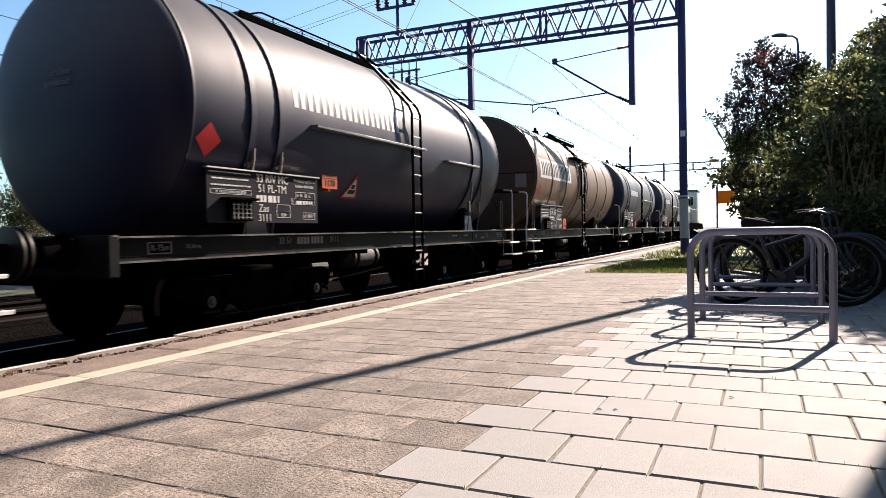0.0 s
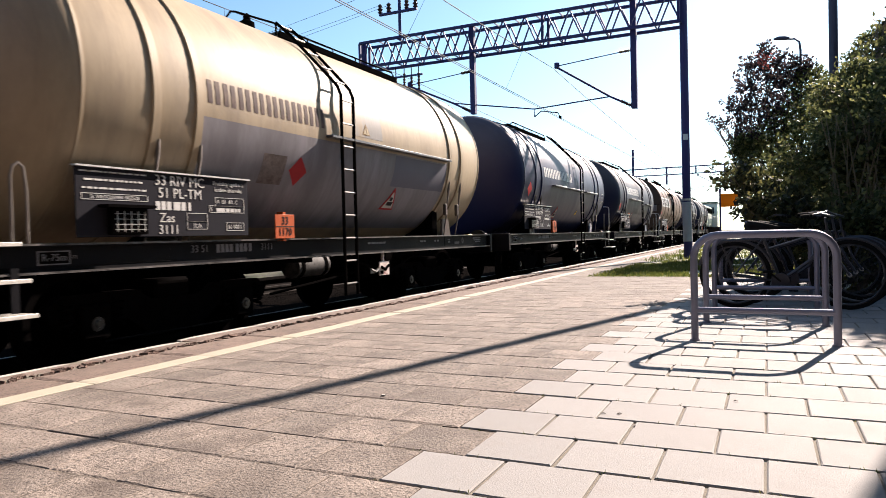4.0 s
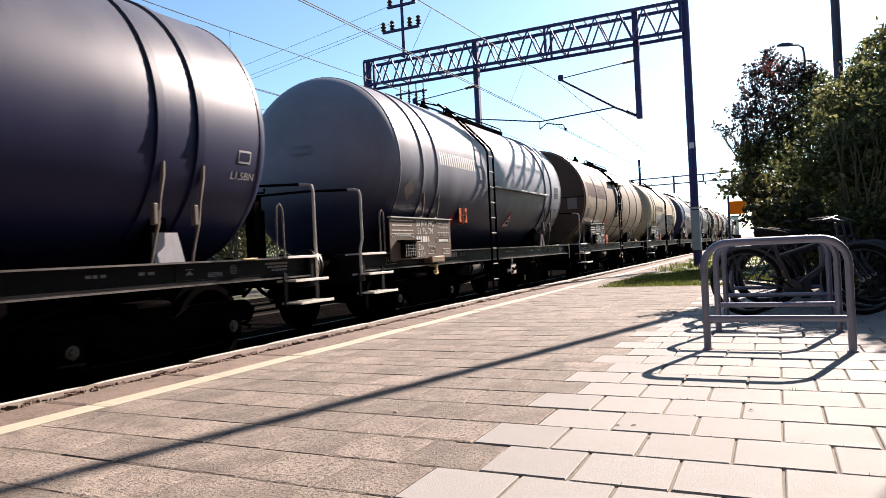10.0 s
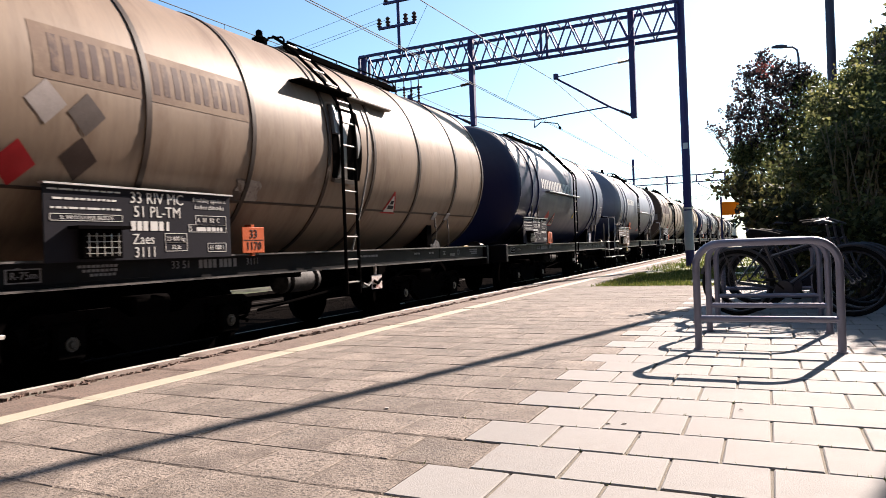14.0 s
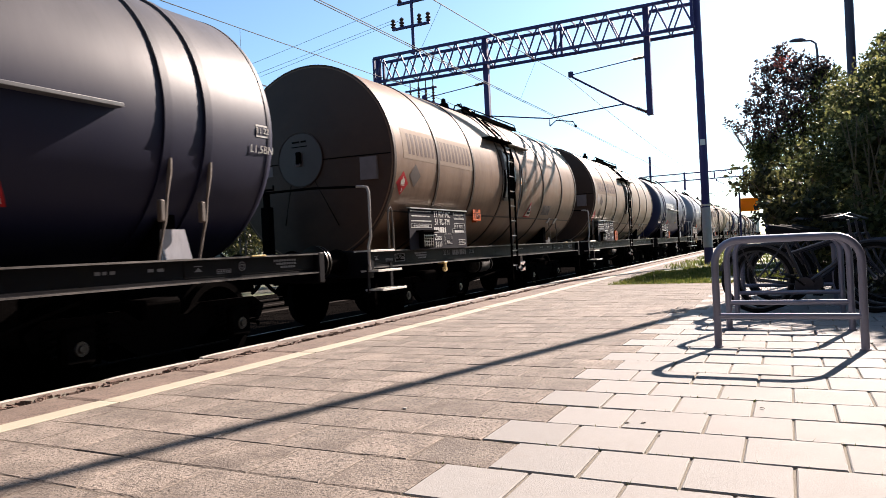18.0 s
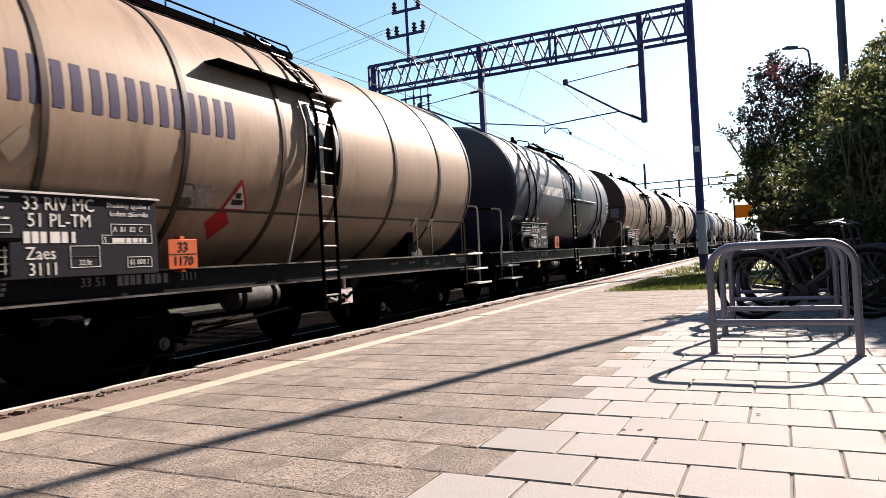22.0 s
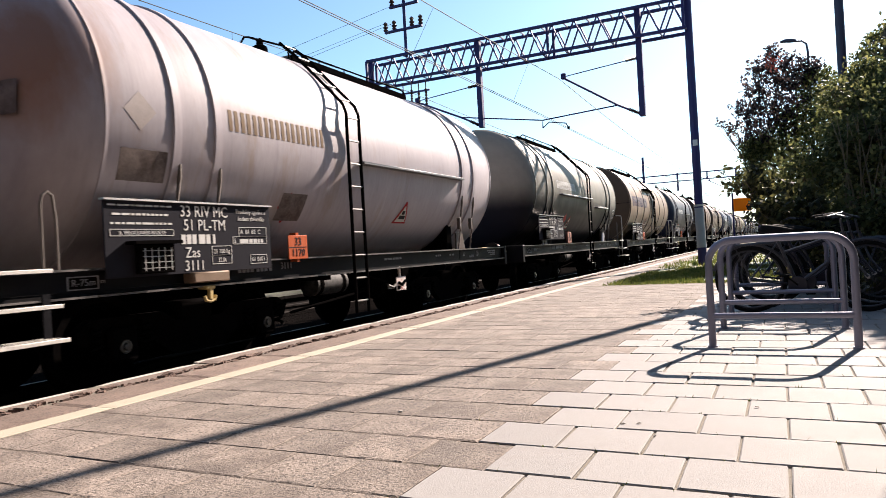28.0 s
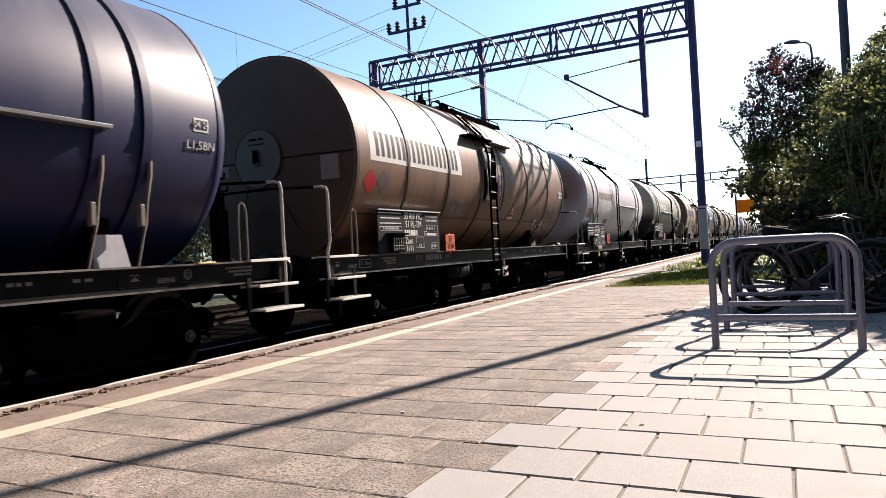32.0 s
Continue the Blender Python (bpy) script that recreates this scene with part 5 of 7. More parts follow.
M["faded_name"] = mat("faded_name_paint", (0.080, 0.056, 0.053), 0.6, var=0.35, scale=12, bump=0, spec=0.06, stain=(0.145, 0.102, 0.080), stain_at=(0.52, 0.64))
M["dark_name"] = mat("dark_blue_name_paint", (0.05, 0.045, 0.085), 0.6, var=0.3, scale=12, bump=0, spec=0.06)
M["gold_name"] = mat("faded_ochre_name_paint", (0.15, 0.10, 0.06), 0.6, var=0.3, scale=12, bump=0, spec=0.06)
M["panel_white"] = mat("dirty_white_name_panel", (0.508, 0.492, 0.476), 0.6, var=0.15, scale=5, bump=0, spec=0.06)
M["panel_brown"] = mat("faded_brown_name_panel", (0.095, 0.062, 0.054), 0.6, var=0.2, scale=5, bump=0, spec=0.06)

CENTRE, PITCH = 9.252, 11.1714
SLACK = {3: 0.04, 9: -0.12, 13: 0.17}
A_NAME, B_NAME = (-2.70, -1.02, 2.48, 2.69), (-4.14, -1.96, 2.60, 2.90)
SPECS = [
    (-3, "a", "black", "near", "board", "white", None, dict(name=A_NAME, label="black tank wagon with white name bars behind the locomotive")),
    (-2, "a", "black", "near", "board", "white", None, dict(name=A_NAME, label="dark grey tank wagon with a pale data board")),
    (-1, "b", "redbrown", "near", "board", "ink", "panel_white", dict(name=(-4.14, -1.49, 2.49, 2.83), red=(-4.25, 2.1), label="rusty brown clad tank wagon with a white name panel")),
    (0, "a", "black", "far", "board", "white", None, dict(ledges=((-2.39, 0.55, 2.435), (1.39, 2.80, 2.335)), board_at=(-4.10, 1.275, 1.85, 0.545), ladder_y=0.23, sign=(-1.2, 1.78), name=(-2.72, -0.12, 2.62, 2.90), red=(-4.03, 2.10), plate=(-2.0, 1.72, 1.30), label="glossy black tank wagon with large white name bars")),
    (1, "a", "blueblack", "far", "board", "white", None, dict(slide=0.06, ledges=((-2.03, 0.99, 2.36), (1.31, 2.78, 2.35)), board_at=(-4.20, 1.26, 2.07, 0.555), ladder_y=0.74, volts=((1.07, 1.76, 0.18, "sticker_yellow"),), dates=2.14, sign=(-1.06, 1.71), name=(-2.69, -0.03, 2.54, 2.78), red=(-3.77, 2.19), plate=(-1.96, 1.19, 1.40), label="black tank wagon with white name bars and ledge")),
    (2, "a", "cream", "near", "board", "faded_name", None, dict(barrel="old", ledges=((-0.74, 2.79, 2.41),), sign=(1.22, 1.72), lilac=True, volts=((0.2, 2.61, 0.17, "volt_pale"),), patches=((-1.85, -1.45, 1.78, 2.1),), ladder_y=-0.38, pale=(), name=(-2.75, -0.75, 2.50, 2.73), red=(-1.2, 1.95), plate=(-1.73, 1.16, 1.40), label="yellowed cream tank wagon with faded name bars")),
    (3, "b", "beige", "near", "board", "faded_name", "panel_brown", dict(board_at=(-3.94, 1.123, 1.815, 0.627), sign=(1.31, 1.84), tare="23 500 kg", volts=((0.47, 2.43, 0.15, "sticker_yellow"),), ladder_y=-0.13, pale=(("ghost", -4.06, 2.43), ("ghost", -3.80, 2.36)), patches=((-4.25, -3.98, 1.97, 2.2),), red=(-1.53, 1.82), plate=(-2.0, 1.14, 1.40), name=(-4.15, -1.96, 2.60, 2.89), label="rust-streaked beige clad tank wagon with a faded brown panel")),
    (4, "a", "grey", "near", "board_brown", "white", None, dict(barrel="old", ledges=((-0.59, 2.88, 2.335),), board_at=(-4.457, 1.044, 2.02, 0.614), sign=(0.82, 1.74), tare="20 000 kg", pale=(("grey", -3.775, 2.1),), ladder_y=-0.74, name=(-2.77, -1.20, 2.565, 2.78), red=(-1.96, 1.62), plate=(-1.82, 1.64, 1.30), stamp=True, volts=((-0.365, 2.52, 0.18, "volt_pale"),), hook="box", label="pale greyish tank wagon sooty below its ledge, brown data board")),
    (5, "a", "blueblack", "far", "board", "white", None, dict(ledges=((-2.39, 0.63, 2.44),), board_at=(-4.113, 1.187, 1.79, 0.57), volts=((0.52, 1.93, 0.18, "sticker_yellow"),), sign=(-1.34, 1.78), ladder_y=0.13, dates=2.02, name=(-2.72, -0.02, 2.50, 2.73), red=(-1.89, 1.84), plate=(-2.22, 1.165, 1.40), label="clean blue-black tank wagon with white name bars")),
    (6, "b", "beige", "near", "board", "faded_name", "panel_tan", dict(board_at=(-4.19, 1.135, 2.0, 0.607), tare="23 800 kg", ladder_y=-0.13, sign=(1.30, 1.84), torn=(-2.02, -1.61, 1.70, 1.95), pale=(("pale", -4.17, 2.36), ("grey", -3.82, 2.31), ("dark", -3.85, 1.96)), red=(-4.36, 1.89), plate=(-2.02, 1.165, 1.40), name=B_NAME, label="brown and beige clad tank wagon with faded diamonds")),
    (7, "b", "brown", "near", "board", "faded_name", "panel_tan2", dict(board_at=(-4.14, 1.144, 1.98, 0.61), sign=(1.27, 1.89), flame=True, stickers=((0.51, 2.445, 0.14, "sticker_white", "sticker_orange"),), patches=((2.15, 2.68, 1.81, 2.02),), ladder_y=-0.20, pale=(("grey", -3.96, 2.24),), red=(-4.31, 2.11), name=(-4.19, -1.97, 2.54, 2.85), plate=(-1.62, 1.62, 1.30), hook=True, label="dull brown clad tank wagon with a red placard")),
    (8, "a", "black", "near", "board", "white", None, dict(slide=-0.02, date_y=3.92, ledges=((-0.28, 2.16, 2.44),), board_at=(-4.06, 1.208, 1.785, 0.553), dates=2.27, date_words="11 22", volts=((0.147, 2.575, 0.18, "sticker_yellow"),), sign=(1.2, 1.76), ladder_y=-0.26, name=(-2.63, -0.94, 2.45, 2.66), red=(-1.89, 1.77), plate=(-1.71, 1.20, 1.40), hook=True, label="dark black tank wagon with white name bars and yellow hook")),
    (9, "b", "sand", "far", "board", "dark_name", None, dict(brackets=((-1.42, 0.20), (0.21, 0.80)), board_at=(-4.17, 1.126, 1.976, 0.63), ladder_y=0.21, light_end=True, sign=(-1.08, 1.87), torn=(-1.86, -1.38, 1.70, 1.95), pale=(("ghost", -3.73, 2.1), ("ghost", -3.38, 2.08)), name=(-4.19, -1.18, 2.42, 2.79), red=(-1.23, 1.60), plate=(-2.08, 1.148, 1.40), label="sand-coloured clad tank wagon with dark name bars")),
    (10, "a", "shaded", "far", "board", "white", None, dict(ledges=((-2.42, 0.57, 2.385), (1.27, 2.65, 2.172)), board_at=(-4.11, 1.265, 1.98, 0.57), sign=(-1.08, 1.71), ladder_y=0.20, tare="21 200 kg", volts=((0.49, 2.61, 0.17, "sticker_white"),), faded_plate=True, bands=P["shaded"], dates=1.91, date_y=3.77, name=(-2.60, -0.91, 2.53, 2.73), red=(-1.53, 1.77), plate=(-1.80, 1.17, 1.40), label="cream tank wagon with oily soot over its lower side")),
    (11, "a", "pink", "near", "board", "gold_name", None, dict(barrel="old", ledges=((-0.36, 2.80, 2.345),), board_at=(-4.157, 1.064, 2.03, 0.65), sign=(1.12, 1.75), ladder_y=-0.56, patches=((-3.95, -3.45, 1.90, 2.17), (-1.75, -1.3, 1.6, 1.9)), pale=(("pale", -3.76, 2.5),), red=(-1.60, 1.74), name=(-2.71, -1.08, 2.465, 2.68), plate=(-1.83, 1.142, 1.40), hook="box", tare="21 100 kg", end_box=True, label="dirty pinkish white tank wagon with ochre name bars")),
    (12, "b", "redbrown", "near", "board", "ink", "panel_white", dict(board_at=(-4.075, 1.153, 1.845, 0.61), sign=(1.24, 1.88), ladder_y=-0.14, stickers=((0.43, 2.66, 0.20, "sticker_white", "sticker_yellow"), (0.43, 2.45, 0.20, "sticker_purple", "sticker_yellow"), (0.43, 2.24, 0.20, "sticker_purple", "sticker_orange")), date_label="02 25 L", patches=((-1.6, -1.15, 1.78, 2.02), (3.54, 4.02, 1.80, 2.07)), pale=(("grey", -3.9, 2.15),), name=(-4.14, -1.49, 2.49, 2.83), red=(-4.24, 2.13), plate=(-2.01, 1.152, 1.40), label="dark rusty brown tank wagon with a white name panel")),
    (13, "a", "blueblack", "far", "board", "white", None, dict(dates=2.27, date_words="04 24", name=(-2.72, -0.02, 2.50, 2.73), red=(-3.8, 2.2), label="blue-black tank wagon with pale painted dates at its end")),
]
M["panel_tan"] = mat("faded_tan_name_panel", (0.155, 0.108, 0.082), 0.6, var=0.2, scale=5, bump=0, spec=0.06, stain=(0.205, 0.150, 0.110), stain_at=(0.47, 0.60))
M["panel_tan2"] = mat("faded_dun_name_panel", (0.20, 0.15, 0.115), 0.6, var=0.3, scale=5, bump=0, spec=0.06, stretch=(1, 0.3, 4))
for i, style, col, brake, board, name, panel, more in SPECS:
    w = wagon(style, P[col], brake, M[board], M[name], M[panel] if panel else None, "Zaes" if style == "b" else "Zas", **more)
    TRAIN.append((w, CENTRE - PITCH * i + SLACK.get(i, 0.0)))

# ---- overhead line ----
GY, GY2 = 22.5, 74.0


def gantry(y, x0, x1, zb, zt, label, drops, n, h=0.045):
    """A lattice beam across the tracks on two masts, with drop posts."""
    gt = thing("gantry", label, "overhead gantry", "overhead line gantries", at=pose(0, y, 0))
    for dy in (-0.35, 0.35):
        for z in (zb, zt):
            part("chord", Geo().box((x0, dy - h, z - h), (x1, dy + h, z + h)), M["mast"], gt)
        k = 2 * n
        for i in range(k):
            xa, xb = x0 + (x1 - x0) * i / k, x0 + (x1 - x0) * (i + 1) / k
            za, zb2 = (zb, zt) if i % 2 == 0 else (zt, zb)
            part("lattice_bar", Geo().tube([(xa, dy, za), (xb, dy, zb2)], h * 0.67, 4), M["mast"], gt)
    for i in range(n + 1):
        x = x0 + (x1 - x0) * i / n
        for z in (zb, zt):
            part("cross_bar", cached("cross_bar", lambda: Geo().tube([(0, -0.35, 0), (0, 0.35, 0)], 0.025, 4), M["mast"]), None, gt, at=pose(x, 0, z))
    for x in (x0, x0 + (x1 - x0) * 0.62, x1 - 0.05):
        for dy in (-0.35, 0.35):
            part("upright", Geo().box((x - 0.04, dy - 0.04, zb), (x + 0.04, dy + 0.04, zt)), M["mast"], gt)
    for x, low in drops:
        part("drop_post", Geo().box((x - 0.09, -0.10, low), (x + 0.09, 0.10, zt + 0.12), 0.01), M["mast"], gt)
    return gt


def mast(x, y, top, label, near=True):
    m = thing("catenary_mast", label, "mast", "overhead line masts", at=pose(x, y, 0))
    part("shaft", Geo().tube([(0, 0, -0.1), (0, 0, 0.5), (-0.02, 0, 1.72), (-0.03, 0, top)], [0.135, 0.132, 0.125, 0.115], 12), M["mast"], m)
    if near:
        part("pale_foot", Geo().tube([(-0.004, 0, 0.50), (-0.02, 0, 1.72)], [0.142, 0.135], 12), M["mast_pale"], m, "pale grey painted foot")
        part("clamp", Geo().spin([(1.76, 0.15), (1.82, 0.15)], 12, "z", (-0.02, 0, 0)), M["steel"], m)
        part("number_plate", Geo().box((-0.08, -0.135, 3.62), (0.06, -0.12, 3.80)), M["white"], m, "small white plate")
    return m


gantry(GY, -13.66, -2.30, 7.20, 8.10, "dark steel lattice gantry spanning the tracks", ((-3.75, 4.75), (-9.27, 5.1)), 15)
mast(-2.22, GY, 11.5, "tall dark mast with a pale foot carrying the gantry")
mast(-13.66, GY, 8.2, "dark steel mast beyond the tracks", False)
gantry(GY2, -13.66, -2.0, 6.60, 7.32, "distant slender gantry spanning the tracks", ((-3.75, 5.6), (-9.27, 5.6)), 5, 0.028)
mast(-1.9, GY2, 8.3, "distant dark mast carrying the gantry", False)
mast(-12.6, GY2, 9.4, "distant mast beyond the tracks", False)


def cantilever(x_post, x_wire, y, side, z0, label):
    """A sloping tube from the drop post to the wires, with insulators."""
    c = thing("cantilever_arm", label, "cantilever arm", "cantilever arms", at=pose(0, y, 0))
    xi = x_post - side * 2.5
    part("tube", Geo().tube([(x_post, 0, z0 + 0.05), (x_post - side * 0.75, 0, z0 + 0.45), (xi, 0, 6.36)], 0.035, 8), M["mast"], c)
    part("stay", Geo().tube([(x_post, 0, 6.62), (xi, 0, 6.40)], 0.016, 6), M["mast"], c)
    for a, b in (((x_post - side * 0.08, 0, 6.61), (x_post - side * 0.45, 0, 6.585)), ((x_post - side * 0.06, 0, z0 + 0.08), (x_post - side * 0.42, 0, z0 + 0.28))):
        a, b = Vector(a), Vector(b)
        pts = [a.lerp(b, i / 14) for i in range(15)]
        part("insulator", Geo().tube(pts, [0.065 if i % 2 else 0.03 for i in range(15)], 10), M["insulator"], c)
    part("clamp", Geo().spin([(-0.1, 0.05), (-0.08, 0.09), (0.08, 0.09), (0.1, 0.04)], 10, "z", (xi, 0, 6.42)), M["mast"], c)
    if side > 0:
        part("steady_tube", Geo().tube([(x_post - 0.75, 0, z0 + 0.46), (-7.05, 0, 5.06), (-7.05, 0, 4.80)], 0.022, 6), M["mast"], c)
        part("steady_arm", Geo().tube([(-7.05, 0, 4.80), (-6.82, 0, 4.97), (-6.25, 0, 4.86), (-6.18, 0, 4.72)], 0.018, 6), M["mast"], c)
        part("wire_clip", Geo().box((-6.20, -0.05, 4.66), (-6.14, 0.05, 4.74)), M["mast"], c)
    return c


cantilever(-3.75, -6.34, GY, 1, 4.75, "dark cantilever arm holding the platform track's wires")
cantilever(-9.27, -11.9, GY, 1, 5.1, "dark cantilever arm over the second track")
cantilever(-3.75, -6.34, GY2, 1, 4.9, "distant cantilever arm over the platform track")

pole_top = thing("feeder_pole", "dark pole with insulators standing on the gantry", "insulator pole", at=pose(-12.13, GY, 8.1))
part("post", Geo().tube([(0, 0, 0), (0, 0, 3.2)], 0.06, 8), M["mast"], pole_top)
part("crossarm", Geo().box((-0.85, -0.05, 1.0), (0.72, 0.05, 1.08)), M["mast"], pole_top)
part("crossarm", Geo().box((-0.6, -0.05, 1.9), (0.6, 0.05, 1.98)), M["mast"], pole_top)
for x, z in ((-0.82, 1.08), (-0.45, 1.08), (0.3, 1.08), (0.66, 1.08), (-0.5, 1.98), (0.5, 1.98)):
    part("insulator", cached("feeder_insulator", lambda: Geo().spin([(0, 0.04), (0.05, 0.1), (0.1, 0.05), (0.16, 0.11), (0.22, 0.05), (0.3, 0.09), (0.36, 0.03)], 10, "z"), M["insulator"]), None, pole_top, at=pose(x, 0, z))


hang = thing("insulator_string", "dark insulators hanging under the gantry's far end", "insulators", at=pose(-11.8, GY, 0))
part("bar", Geo().box((-0.75, -0.03, 6.72), (0.55, 0.03, 6.78)), M["mast"], hang)
for x, z in ((-0.55, 6.05), (-0.2, 6.3), (0.1, 5.9), (0.4, 6.2)):
    part("insulator", Geo().tube([(x, 0, 7.15 - (7.15 - z) * i / 18) for i in range(19)], [0.02 if i < 7 else (0.06 if i % 2 else 0.025) for i in range(19)], 8), M["insulator"], hang)


def span_wire(name, label, x, spans, r, n=16):
    """A wire along the track, hung between (y, z) supports with sag."""
    pts = []
    for (ya, za), (yb, zb, sag) in ((a[:2], b[:3]) for a, b in zip(spans, spans[1:])):
        for i in range(n):
            u = i / n
            pts.append((x, ya + (yb - ya) * u, za + (zb - za) * u - sag * 4 * u * (1 - u)))
    pts.append((x, spans[-1][0], spans[-1][1]))
    return tagged(part(name, Geo().tube(pts, r, 5), M["wire"]), label, "overhead wire", "overhead wires")


for x, words, zt, zl, sag in ((-6.4, "platform track", 6.36, 5.15, 0.55), (-12.0, "second track", 6.75, 5.3, 0.3), (-16.5, "third track", 6.3, 5.3, 0.1)):
    SPANS_TOP = [(-29, zt, 0), (GY, zt, sag), (GY2, zt, sag), (126, zt, sag)]
    SPANS_LOW = [(-29, zl, 0), (GY, zl, 0.03), (GY2, zl, 0.03), (126, zl, 0.03)]
    span_wire("catenary_wire", "sagging dark carrier wire over the " + words, x, SPANS_TOP, 0.011)
    for dx in (-0.02, 0.05):
        span_wire("contact_wire", "taut dark contact wire over the " + words, x + dx - (0.55 if x > -8 else 0), SPANS_LOW, 0.009)
    for k in range(8 if x > -14 else 0):
        y = -24 + 6.2 * k
        u = (y + 29) / (GY + 29)
        z1 = zt - sag * 4 * u * (1 - u)
        tagged(part("dropper", Geo().tube([(x, y, z1), (x - (0.55 if x > -8 else 0), y, zl)], 0.004, 4), M["wire"]), "thin dropper wire between two overhead wires", "dropper wire", "dropper wires")
for dx, z0, z1 in ((-0.5, 10.1, 6.4), (-0.85, 9.5, 6.0), (-0.45, 9.45, 5.6)):
    pts = [(-12.13 + dx - 34 * u, GY + 2 * u, z0 + (z1 - z0) * u - 0.6 * u * (1 - u)) for u in [k / 12 for k in range(13)]]
    tagged(part("feeder_wire", Geo().tube(pts, 0.007, 4), M["wire"]), "thin feeder wire leading away from the gantry", "overhead wire", "overhead wires")

# ---- cycle stands and bicycles ----
def cycle_stand(y, label):
    s = thing("cycle_stand", label, "cycle stand", "cycle stands", at=pose(-0.035, y, 0))
    w, h, r = 0.475, 0.80, 0.17
    path = [(-w, 0, -0.05), (-w, 0, h - r)] + [(-w + r + a, 0, h - r + b) for a, b in [(r * math.cos(radians(180 - 15 * i)), r * math.sin(radians(180 - 15 * i))) for i in range(1, 7)]]
    path += [(w - r + r * math.sin(radians(15 * i)), 0, h - r + r * math.cos(radians(15 * i))) for i in range(0, 7)] + [(w, 0, -0.05)]
    part("hoop", Geo().tube(path, 0.027, 14), M["galv"], s)
    part("crossbar", Geo().tube([(-w, 0, 0.235), (w, 0, 0.235)], 0.022, 12), M["galv"], s)
    for sx in (-1, 1):
        part("weld_collar", cached("weld_collar", lambda: Geo().spin([(0.0, 0.036), (0.012, 0.036)], 14, "z"), M["galv"]), None, s, at=pose(sx * w, 0, 0))
    return s


for i, y in enumerate((5.56, 6.66, 7.76, 8.86)):
    cycle_stand(y, "grey tubular steel cycle stand with a low crossbar" + ("" if i < 1 else " beside parked bicycles"))


M["spoke"] = mat("dull_spoke_wire", (0.045, 0.045, 0.05), 0.6, var=0.2, bump=0, spec=0.2)
M["rim"] = mat("dull_alloy_rim", (0.05, 0.05, 0.055), 0.4, metal=0.3, var=0.2, bump=0)


def bicycle(x, y, lean, flip, frame_mat, label, z=0.0):
    b = thing("bicycle", label, "bicycle", "parked bicycles", at=pose(x, y, z, lean, 0, 180 if flip else 0))
    R = 0.335

    def tyre():
        g = Geo()
        return g.tube([(R * math.cos(2 * math.pi * i / 40), 0, R * math.sin(2 * math.pi * i / 40)) for i in range(40)], 0.021, 8, closed=True)

    def rim():
        return Geo().tube([((R - 0.03) * math.cos(2 * math.pi * i / 40), 0, (R - 0.03) * math.sin(2 * math.pi * i / 40)) for i in range(40)], 0.011, 6, closed=True)

    def spokes():
        g = Geo()
        for i in range(28):
            a = 2 * math.pi * i / 28
            g.tube([(0.02 * math.cos(a + 1.2), 0.03 * (-1) ** i, 0.02 * math.sin(a + 1.2)), ((R - 0.03) * math.cos(a), 0, (R - 0.03) * math.sin(a))], 0.0012, 3)
        return g
    for wx in (-0.52, 0.54):
        wh = part("wheel", cached("wheel_hub", lambda: Geo().tube([(0, -0.05, 0), (0, 0.05, 0)], 0.022, 10), M["steel"]), None, b, at=pose(wx, 0, R + 0.02))
        part("tyre", cached("bike_tyre", tyre, M["tyre"]), None, wh)
        part("rim", cached("bike_rim", rim, M["rim"]), None, wh)
        tagged(part("spokes", cached("bike_spokes", spokes, M["spoke"]), None, wh), kind="stuff")
        part("mudguard", cached("mudguard", lambda: Geo().tube([((R + 0.035) * math.cos(radians(20 + i * 12)), 0, (R + 0.035) * math.sin(radians(20 + i * 12))) for i in range(13)], 0.018, 6), frame_mat), None, b, at=pose(wx, 0, R + 0.02))
    bb, seat, head_t, head_b, rear, front = (-0.08, 0, 0.29), (-0.24, 0, 0.74), (0.36, 0, 0.80), (0.40, 0, 0.66), (-0.52, 0, 0.355), (0.54, 0, 0.355)
    part("frame", Geo().tube([bb, seat], 0.017, 8).tube([seat, (-0.25, 0, 0.82)], 0.014, 8).tube([bb, head_b], 0.019, 8).tube([(-0.21, 0, 0.62), head_t], 0.016, 8).tube([head_t, head_b], 0.019, 8)
         .tube([bb, (-0.3, 0.05, 0.32), (-0.52, 0.06, 0.355)], 0.011, 6).tube([bb, (-0.3, -0.05, 0.32), (-0.52, -0.06, 0.355)], 0.011, 6).tube([seat, (-0.52, 0.06, 0.355)], 0.009, 6).tube([seat, (-0.52, -0.06, 0.355)], 0.009, 6), frame_mat, b)
    part("fork", Geo().tube([head_b, (0.45, 0.05, 0.5), (0.54, 0.055, 0.355)], 0.012, 6).tube([head_b, (0.45, -0.05, 0.5), (0.54, -0.055, 0.355)], 0.012, 6), frame_mat, b)
    part("handlebar", Geo().tube([(0.35, 0, 0.80), (0.33, 0, 0.94)], 0.013, 8).tube([(0.17, -0.29, 0.97), (0.27, -0.26, 0.99), (0.36, -0.12, 0.96), (0.36, 0.12, 0.96), (0.27, 0.26, 0.99), (0.17, 0.29, 0.97)], 0.012, 8), M["rim"], b)
    for sy in (-0.285, 0.285):
        part("grip", cached("grip%g" % sy, lambda: Geo().tube([(0.10, sy * 1.01, 0.965), (0.2, sy * 0.98, 0.975)], 0.018, 8), M["tyre"]), None, b)
    part("saddle", Geo().tube([(-0.42, 0, 0.855), (-0.38, 0, 0.865), (-0.28, 0, 0.862), (-0.18, 0, 0.86), (-0.10, 0, 0.85)], [0.03, 0.07, 0.055, 0.03, 0.015], 12), M["tyre"], b, "black saddle")
